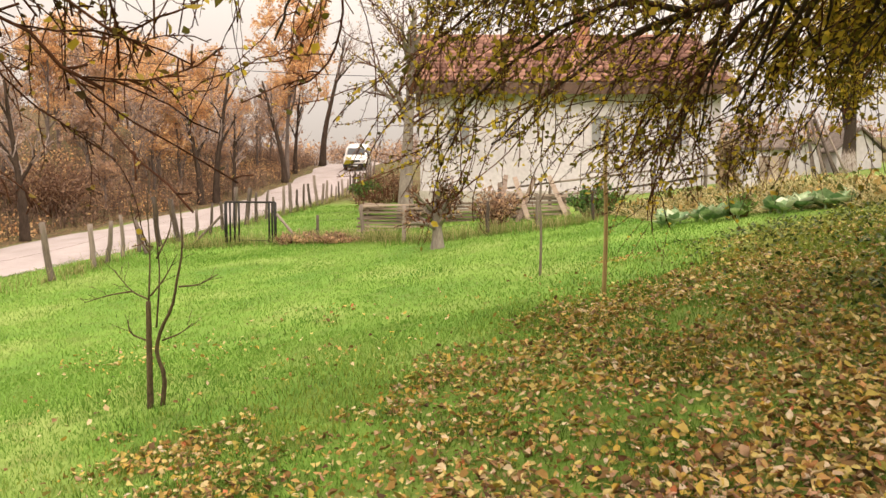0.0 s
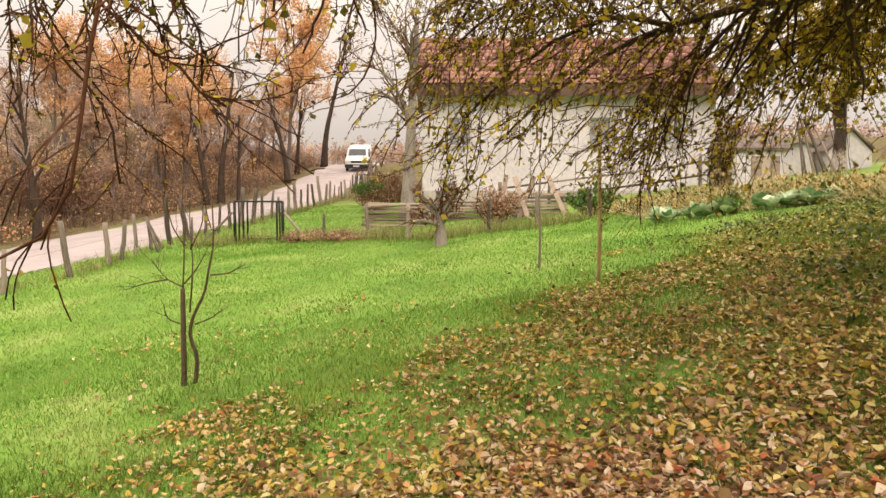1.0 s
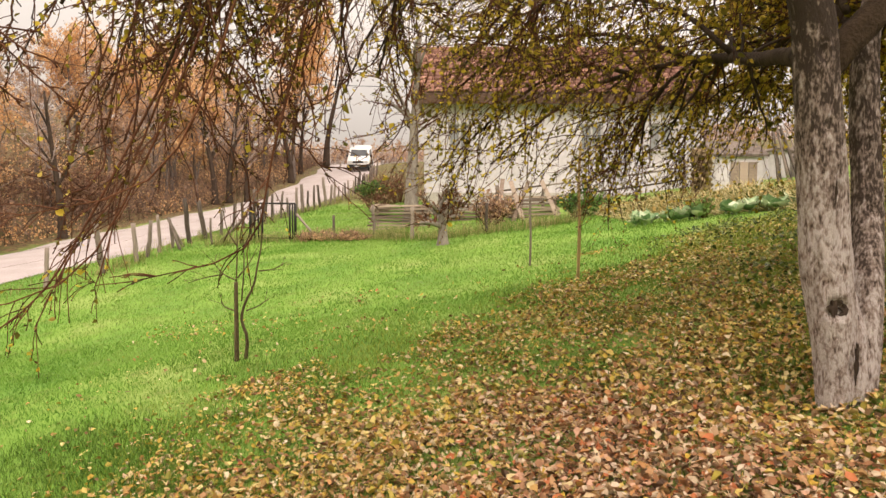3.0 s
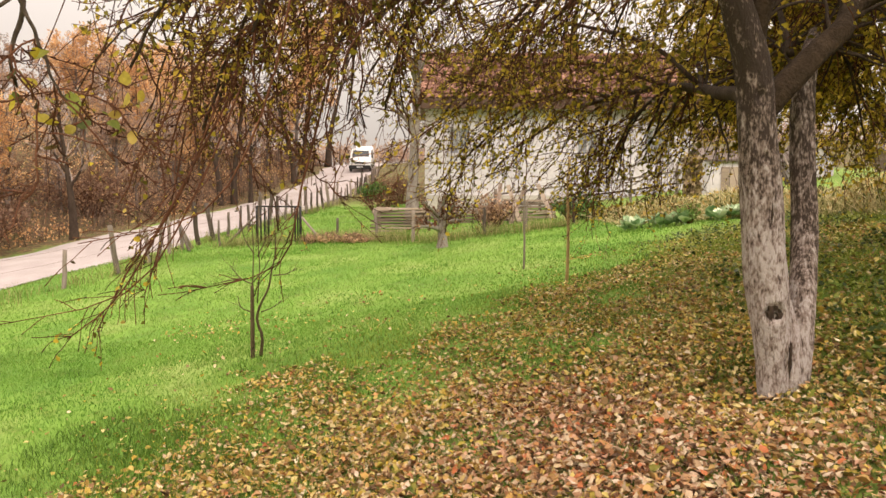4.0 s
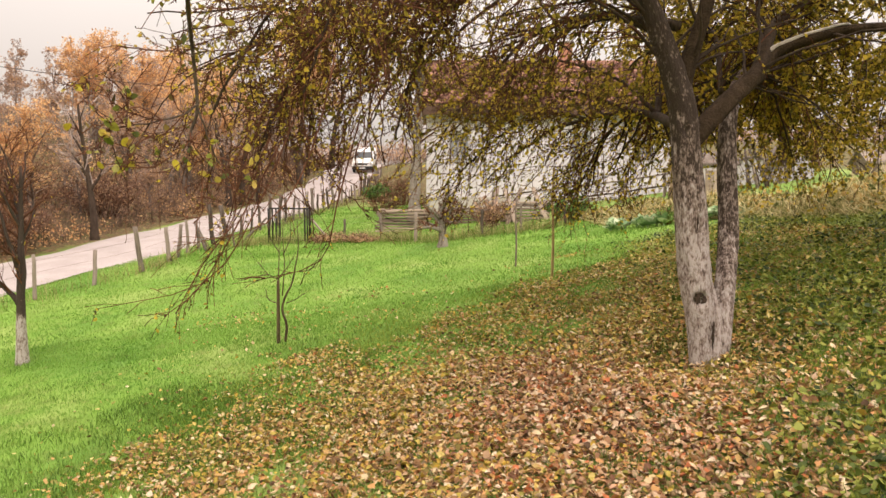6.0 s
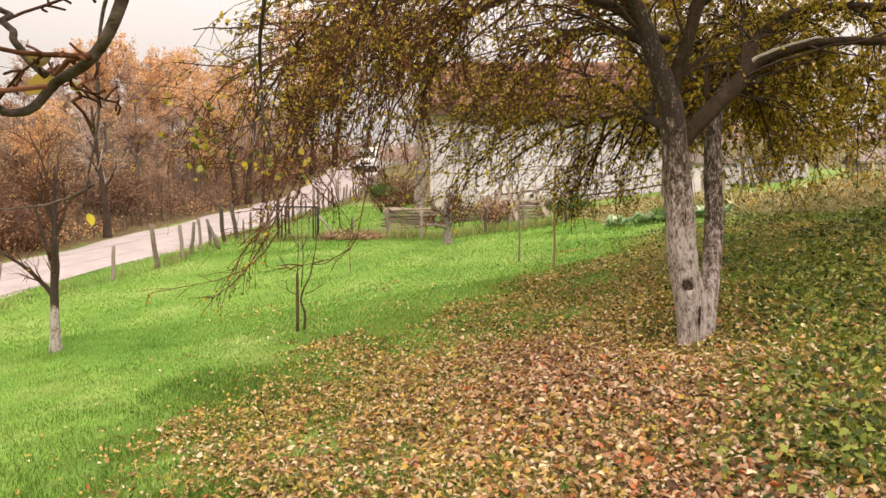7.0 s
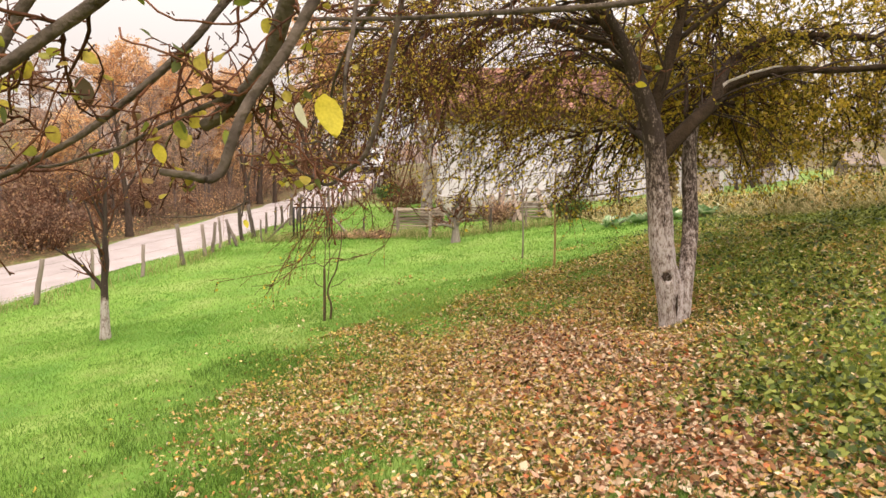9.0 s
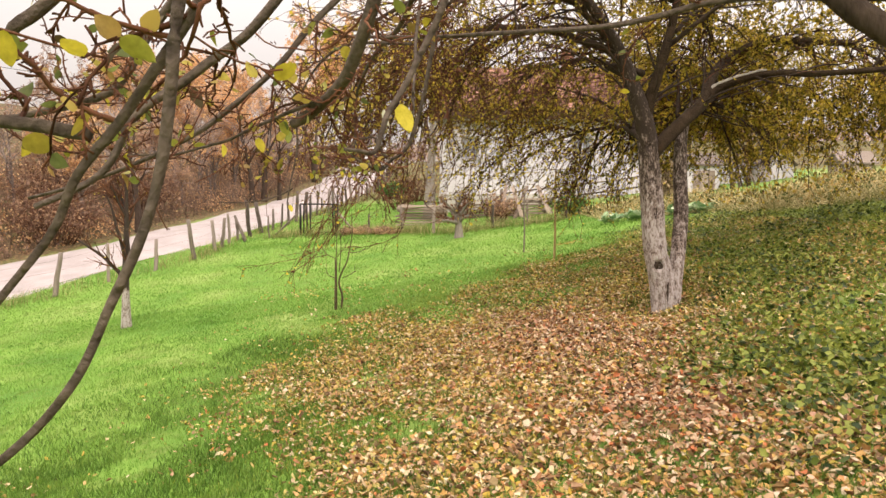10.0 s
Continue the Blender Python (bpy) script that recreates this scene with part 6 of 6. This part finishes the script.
# ---- van on the road ----
def van():
    x, y = -7.6, 62.5
    b = at_ground(x, y)
    slope = float(road_x(y + 1) - road_x(y - 1)) / 2
    dz = float(ground(road_x(y + 1), y + 1) - ground(road_x(y - 1), y - 1)) / 2
    t = thing("van", (b[0], b[1], b[2] + 0.02), "white delivery van with dark windows on the gravel road", "van")
    t.matrix_basis = Matrix.Translation((b[0], b[1], b[2] + 0.02)) @ Matrix.Rotation(-math.atan(slope), 4, "Z") @ Matrix.Rotation(math.atan(dz), 4, "X")
    white = surface("white_car_paint", (0.70, 0.69, 0.67), (0.82, 0.81, 0.80), 1.5, 0.25, 0, spec=0.5)
    black = surface("black_plastic", (0.015, 0.015, 0.016), (0.03, 0.03, 0.03), 9, 0.6, 0.1)
    rubber = surface("tyre_rubber", (0.012, 0.012, 0.012), (0.03, 0.03, 0.03), 12, 0.9, 0.2)
    steel = surface("steel_rim", (0.3, 0.3, 0.31), (0.5, 0.5, 0.5), 8, 0.4, 0, metal=0.8)
    lamp = surface("headlight_glass", (0.45, 0.46, 0.48), (0.75, 0.75, 0.76), 12, 0.1, 0, spec=0.6)
    # side outline, front towards -y
    out = [(-2.35, 0.32), (-2.42, 0.55), (-2.38, 0.85), (-2.22, 1.02), (-1.62, 1.18), (-0.95, 1.80), (-0.70, 1.92), (2.05, 1.96), (2.25, 1.85), (2.38, 1.0), (2.38, 0.32)]
    bm = bmesh.new()
    rings = []
    for sx in (-0.92, 0.92):
        rings.append([bm.verts.new((sx * (1.0 if z < 1.1 else 1.0 - 0.13 * (z - 1.1) / 0.85), yy, z)) for yy, z in out])
    n = len(out)
    bm.faces.new(rings[0])
    bm.faces.new(rings[1][::-1])
    for i in range(n):
        bm.faces.new((rings[0][i], rings[1][i], rings[1][(i + 1) % n], rings[0][(i + 1) % n]))
    bmesh.ops.recalc_face_normals(bm, faces=bm.faces[:])
    bmesh.ops.bevel(bm, geom=bm.edges[:], offset=0.07, segments=3, affect="EDGES", clamp_overlap=True)
    for f in bm.faces:
        f.smooth = True
    body = part("body", bm, white, t, "white painted body")

    def sheet(name, corners, push, mat, parent, thick=0.012):
        c = [Vector(p) for p in corners]
        nn = (c[1] - c[0]).cross(c[2] - c[0]).normalized() * push
        bm2 = bmesh.new()
        a = [bm2.verts.new(p + nn) for p in c]
        bb = [bm2.verts.new(p - nn * 0.6) for p in c]
        bm2.faces.new(a)
        bm2.faces.new(bb[::-1])
        for i in range(len(c)):
            bm2.faces.new((a[i], bb[i], bb[(i + 1) % len(c)], a[(i + 1) % len(c)]))
        bmesh.ops.recalc_face_normals(bm2, faces=bm2.faces[:])
        return part(name, bm2, mat, parent)

    sheet("windscreen", [(-0.74, -1.52, 1.27), (0.74, -1.52, 1.27), (0.68, -1.0, 1.76), (-0.68, -1.0, 1.76)], 0.012, GLASS_DARK, body)
    for s in (-1, 1):
        sheet("side_window", [(s * 0.918, -1.35, 1.22), (s * 0.918, -0.35, 1.22), (s * 0.84, -0.40, 1.74), (s * 0.84, -0.92, 1.74)], 0.015, GLASS_DARK, body)
        sheet("side_window", [(s * 0.918, -0.22, 1.22), (s * 0.918, 0.75, 1.22), (s * 0.84, 0.75, 1.74), (s * 0.84, -0.22, 1.74)], 0.015, GLASS_DARK, body)
        part("headlight", block((s * 0.68 - 0.17, -2.43, 0.72), (s * 0.68 + 0.17, -2.25, 0.93), 0.03), lamp, body)
        part("mirror", block((s * 0.99 - 0.07, -1.32, 1.15), (s * 0.99 + 0.07, -1.22, 1.37), 0.03), black, body)
    part("grille", block((-0.45, -2.435, 0.74), (0.45, -2.35, 0.90), 0.015), black, body)
    part("bumper", block((-0.93, -2.50, 0.30), (0.93, -2.30, 0.62), 0.05), black, body, "black plastic bumper")
    part("number_plate", block((-0.26, -2.515, 0.42), (0.26, -2.498, 0.53), 0.003), lamp, body)
    for s in (-1, 1):
        for yy in (-1.55, 1.45):
            w = Geo()
            prof = np.array([(0.20, -0.10), (0.29, -0.105), (0.325, -0.08), (0.33, 0), (0.325, 0.08), (0.29, 0.105), (0.20, 0.10)])
            k = 28
            a = np.linspace(0, 2 * np.pi, k, endpoint=False)
            v = np.stack([np.broadcast_to(prof[:, 1], (k, 7)), np.cos(a)[:, None] * prof[:, 0], np.sin(a)[:, None] * prof[:, 0]], -1)
            i = np.arange(k * 7).reshape(k, 7)
            j = np.roll(i, -1, 0)
            w.add(v.reshape(-1, 3) + [s * 0.84, yy, 0.33], np.stack([i[:, :-1], j[:, :-1], j[:, 1:], i[:, 1:]], -1).reshape(-1, 4))
            wheel = part("wheel", w, rubber, t, "black tyre")
            bm3 = bmesh.new()
            bmesh.ops.create_cone(bm3, cap_ends=True, segments=20, radius1=0.205, radius2=0.17, depth=0.12)
            bmesh.ops.transform(bm3, matrix=Matrix.Translation((s * 0.87, yy, 0.33)) @ Matrix.Rotation(s * math.pi / 2, 4, "Y"), verts=bm3.verts[:])
            part("rim", bm3, steel, wheel)


van()


# ---- second apple tree, over the path ----
LEAF_NEAR = leaf_mix("yellow_apple_leaf", [(0.62, 0.52, 0.05), (0.24, 0.28, 0.05), (0.70, 0.56, 0.10), (0.36, 0.36, 0.05), (0.50, 0.40, 0.06), (0.16, 0.19, 0.05), (0.46, 0.30, 0.08), (0.58, 0.54, 0.16)], spread=0.55, through_light=0.45)

LEAF_YELLOW = surface("bright_yellow_leaf", (0.50, 0.40, 0.03), (0.82, 0.68, 0.08), 30, 0.5, 0.2, through_light=0.4)
LEAF_PALE = surface("pale_leaf_back", (0.48, 0.47, 0.32), (0.70, 0.68, 0.50), 30, 0.6, 0.2, through_light=0.3)
LEAF_OLIVE = surface("olive_leaf", (0.12, 0.15, 0.02), (0.30, 0.32, 0.05), 30, 0.5, 0.2, through_light=0.35)


def near_tree():
    rng = np.random.default_rng(81)
    base = at_ground(3.3, -5.9, 0.1)
    o = np.array(base)
    t = thing("apple_tree", base, "second apple tree with low reaching limbs and yellow leaves", "tree")
    g = Geo()
    p = spline([(3.3, -5.9, o[2]), (3.25, -5.9, 1.4), (3.1, -5.85, 2.2), (2.9, -5.8, 2.7)], 16) - o
    tubes(g, p[None], (0.2 * np.linspace(1.2, 0.75, 16))[None], 12)
    part("trunk", g, BARK_DARK, t)
    spec = [
        ([(2.95, -5.8, 2.6), (2.2, -5.4, 2.62), (1.45, -5.0, 2.5), (1.05, -4.85, 2.72), (0.6, -4.6, 3.3)], 0.085, 0.04),
        ([(1.2, -4.9, 2.72), (0.9, -4.1, 2.90), (0.3, -3.9, 2.80), (-0.4, -3.8, 2.77), (-1.3, -3.6, 2.79)], 0.021, 0.008),
        ([(2.9, -5.8, 2.75), (1.8, -5.6, 3.4), (0.6, -5.4, 3.5), (-0.5, -5.4, 3.2), (-1.15, -5.55, 2.75)], 0.06, 0.03),
        ([(-0.75, -5.9, 3.0), (-0.88, -6.5, 2.5), (-0.93, -6.65, 2.285), (-1.1, -6.65, 2.064), (-1.24, -6.65, 1.87), (-1.5, -6.65, 1.65)], 0.012, 0.006),
        ([(-0.35, -6.0, 2.9), (-0.5, -6.15, 2.45), (-0.56, -6.2, 2.27), (-0.62, -6.27, 2.12), (-0.65, -6.3, 2.06), (-0.71, -6.3, 2.055)], 0.009, 0.004),
        ([(-0.5, -5.4, 3.2), (-0.68, -5.35, 2.8), (-0.78, -5.3, 2.6), (-0.89, -5.2, 2.41), (-1.02, -5.05, 2.29), (-1.13, -4.97, 2.22)], 0.027, 0.019),
        ([(-0.82, -6.3, 2.66), (-0.82, -6.85, 2.35), (-0.835, -6.98, 2.155), (-0.86, -6.98, 1.97), (-0.92, -6.98, 1.80), (-1.05, -6.98, 1.63), (-1.3, -6.95, 1.5)], 0.009, 0.005),
        ([(-0.7, -5.45, 3.05), (-1.08, -5.5, 2.52), (-1.25, -5.52, 2.365), (-1.44, -5.6, 2.2), (-1.53, -5.65, 2.02), (-1.75, -5.7, 1.88)], 0.018, 0.009),
        ([(-0.85, -6.3, 2.72), (-1.17, -6.57, 2.31), (-1.3, -6.57, 2.2), (-1.7, -6.5, 2.0)], 0.013, 0.008),
        ([(-1.1, -6.65, 2.064), (-1.35, -6.6, 2.1), (-1.8, -6.6, 2.12)], 0.012, 0.008),
    ]
    spec += [
        ([(-0.5, -5.4, 3.2), (-0.65, -4.3, 3.05), (-0.8, -3.2, 3.0), (-1.1, -2.0, 3.0), (-1.35, -1.2, 2.75), (-1.38, -1.05, 2.36), (-1.43, -1.05, 2.2), (-1.45, -1.0, 2.07)], 0.020, 0.004),
        ([(-0.5, -4.6, 3.05), (-0.6, -4.63, 2.5), (-0.645, -4.64, 2.294), (-0.70, -4.64, 2.142), (-0.78, -4.64, 2.094), (-0.834, -4.64, 2.065), (-0.904, -4.62, 2.10), (-1.0, -4.6, 2.15)], 0.010, 0.004),
        ([(-1.37, -1.05, 2.38), (-1.45, -1.1, 2.31), (-1.6, -1.15, 2.26), (-1.8, -1.2, 2.2)], 0.006, 0.003),
        ([(-1.38, -1.05, 2.36), (-1.34, -1.03, 2.24), (-1.32, -1.02, 2.12), (-1.32, -1.0, 2.05)], 0.006, 0.003),
        ([(-0.66, -4.6, 3.05), (-1.0, -4.8, 2.7), (-1.3, -4.9, 2.35), (-1.7, -4.9, 2.1), (-2.3, -4.8, 1.9)], 0.016, 0.006),
        ([(-0.6, -5.0, 3.12), (-1.2, -5.0, 3.0), (-1.69, -4.74, 2.68), (-1.85, -4.75, 2.42), (-2.0, -4.75, 2.33), (-2.4, -4.7, 2.25)], 0.022, 0.013),
        ([(-0.75, -3.3, 2.83), (-1.2, -3.1, 2.85), (-1.48, -2.9, 2.6), (-1.53, -2.85, 2.25), (-1.6, -2.85, 1.85)], 0.010, 0.004),
        ([(-1.58, -2.85, 1.95), (-1.72, -2.82, 1.88), (-1.9, -2.8, 1.85), (-2.15, -2.8, 1.84)], 0.006, 0.003),
        ([(-1.02, -5.05, 2.29), (-1.2, -4.95, 2.23), (-1.35, -4.88, 2.175), (-1.6, -4.8, 2.1), (-1.9, -4.75, 2.08)], 0.009, 0.004),
        ([(-0.78, -4.64, 2.094), (-0.83, -4.64, 2.14), (-0.867, -4.62, 2.175), (-0.96, -4.6, 2.19)], 0.006, 0.003),
        ([(-0.6, -4.9, 3.1), (-0.62, -5.3, 2.6), (-0.63, -5.6, 2.3), (-0.64, -5.67, 2.18)], 0.008, 0.003),
    ]
    lines, radii = [], []
    for ctrl, r0, r1 in spec:
        q = spline(np.array(ctrl), 26)
        q = q + np.cumsum(rng.normal(0, 0.006, q.shape), 0) * np.linspace(0, 1, 26)[:, None]
        r = np.linspace(r0, r1, 26)
        g = rough_stem((q - o)[::2], r0, r1, 60, 12, depth=0.22, seed=len(lines) + 20)
        part("limb", g, BARK_LIMB if r0 < 0.05 else BARK_DARK, t)
        lines.append(q)
        radii.append(r)
    lines, radii = np.stack(lines), np.stack(radii)
    pick = [1, 1, 1, 3, 3, 3, 4, 5, 5, 5, 7, 7, 7, 8, 9, 10, 10, 11, 11, 12, 12, 13, 14, 14, 15, 15, 18]
    b1, r1 = grow(lines[pick], np.minimum(radii[pick], 0.009), 3.8, (0.2, 0.6), 12, (0.4, 1.2), -0.05, 0.27, rng, (0.15, 1.0), 0.6, 0.25)
    high = (b1[:, :, 2].min(1) > 1.72) & ~((b1[:, :, 1] < -5.7) & ((b1[:, :, 0] > -0.85) & (b1[:, :, 2] < 2.6) | (b1[:, :, 2] < 2.0))).any(1)
    high &= ~((b1[:, :, 1] < -3.4) & (b1[:, :, 2] < 2.02)).any(1)
    b1, r1 = b1[high], r1[high]
    b2, r2 = grow(b1, r1, 4, (0.08, 0.32), 6, (0.4, 1.2), 0.0, 0.18, rng, (0.15, 1.0), 0.6, 0.1)
    # its crown, high over the bank: kept out of view, added to shade the ground
    top = np.stack([spline(np.array(c), 26) for c in ([(2.9, -5.8, 2.75), (3.2, -5.2, 3.6), (3.6, -4.2, 4.3), (3.8, -3.2, 4.6)], [(2.9, -5.8, 2.75), (2.9, -6.4, 3.6), (2.6, -7.2, 4.3), (2.2, -8.2, 4.5)], [(2.95, -5.8, 2.75), (3.8, -6.0, 3.5), (4.7, -6.2, 4.2), (5.6, -6.2, 4.5)], [(2.9, -5.8, 2.75), (2.5, -5.2, 3.7), (2.0, -4.4, 4.4), (1.8, -3.6, 4.7)], [(2.9, -5.8, 2.75), (3.0, -5.8, 3.8), (2.9, -5.6, 4.7), (2.8, -5.4, 5.4)])])
    for q in top:
        part("limb", rough_stem((q - o)[::4], 0.08, 0.02, 40, 10, depth=0.2, seed=50), BARK_DARK, t)
    t1, w1 = grow(top, np.full(top.shape[:2], 0.02), 18, (0.6, 1.4), 8, (0.5, 1.2), 0.0, 0.12, rng, (0.3, 1.0), 0.6, 0.2)
    t2, w2 = grow(t1, w1, 6, (0.3, 0.8), 6, (0.4, 1.1), 0.0, 0.13, rng, (0.2, 1.0), 0.6)
    k1, k2 = ((q[:, :, 2] > 3.75).all(1) & (q[:, :, 1] < -2.2).all(1) for q in (t1, t2))
    t1, w1, t2, w2 = t1[k1], w1[k1], t2[k2], w2[k2]
    bud, bk = grow(np.concatenate([b1[:, ::2], b2]), np.concatenate([r1[:, ::2], r2]), 9, (0.008, 0.035), 3, (0.5, 1.3), 0.0, 0.2, rng, (0.05, 1.0), 0.9)
    g = Geo()
    tubes(g, t1 - o, np.maximum(w1, 0.004), 4)
    tubes(g, t2 - o, np.maximum(w2, 0.003), 3)
    tubes(g, bud - o, np.maximum(bk, 0.0022), 3)
    tubes(g, b1 - o, np.maximum(r1, 0.0032), 5)
    tubes(g, b2 - o, np.maximum(r2, 0.0022), 4)
    part("twig_tangle", g, TWIG, t, kind="stuff")
    g = Geo()
    p = along(b2, 460, rng)
    p = p[p[:, 2] > 1.98]
    leaves(g, p - o, rng.uniform(0.028, 0.06, len(p)), rng, form=smooth_leaf())
    p = along(t2, 9000, rng)
    leaves(g, p - o, rng.uniform(0.045, 0.085, len(p)), rng)
    part("foliage", g, LEAF_NEAR, t, "yellow-green leaves", kind="stuff")
    outline, fan = smooth_leaf()
    for name, x, y, z, size, yaw, mat in (("yellow_leaf", -0.65, -5.70, 2.215, 0.085, 0.2, LEAF_YELLOW), ("yellow_leaf", -0.70, -5.69, 2.20, 0.05, 1.1, LEAF_PALE), ("green_leaf", -1.39, -3.89, 2.28, 0.085, -0.3, LEAF_OLIVE), ("brown_leaf", -1.57, -4.78, 2.38, 0.09, 0.7, LEAF_DARK), ("yellow_leaf", -1.25, -5.0, 2.16, 0.06, 0.4, LEAF_YELLOW), ("yellow_leaf", -1.42, -4.9, 2.14, 0.055, -0.6, LEAF_YELLOW), ("olive_leaf", -1.47, -0.60, 2.15, 0.085, 0.2, LEAF_OLIVE), ("yellow_leaf", -1.52, -1.0, 2.10, 0.06, 0.3, LEAF_YELLOW), ("yellow_leaf", -1.45, -1.0, 2.09, 0.055, -0.5, LEAF_YELLOW), ("yellow_leaf", -1.6, -2.86, 1.84, 0.05, 0.3, LEAF_YELLOW)):
        g = Geo()
        c, sn = math.cos(yaw), math.sin(yaw)
        v = outline * size
        v = np.stack([v[:, 0] * 0.85 + 0.25 * v[:, 1], v[:, 2] * 2.0, -v[:, 1]], -1) @ np.array([(c, sn, 0), (-sn, c, 0), (0, 0, 1)])
        g.add(v + [x, y, z] - o, fan)
        part(name, g, mat, t)
    g = Geo()
    p = along(b1, 60, rng)
    leaves(g, p - o, rng.uniform(0.03, 0.06, len(p)), rng, form=smooth_leaf())
    part("withered_foliage", g, LEAF_DARK, t, kind="stuff")


near_tree()

# ---- cable over the road ----
g = Geo()
u = np.linspace(0, 1, 60)[:, None]
p = np.array([(-40, 22, 11.5)]) * (1 - u) + np.array([(-1.0, 29, 5.9)]) * u
p[:, 2] -= (4 * u * (1 - u) * 1.6)[:, 0]
tubes(g, p[None], np.full((1, 60), 0.012), 4)
tagged(part("power_cable", g, IRON), "thin black overhead cable running to the house", "cable")
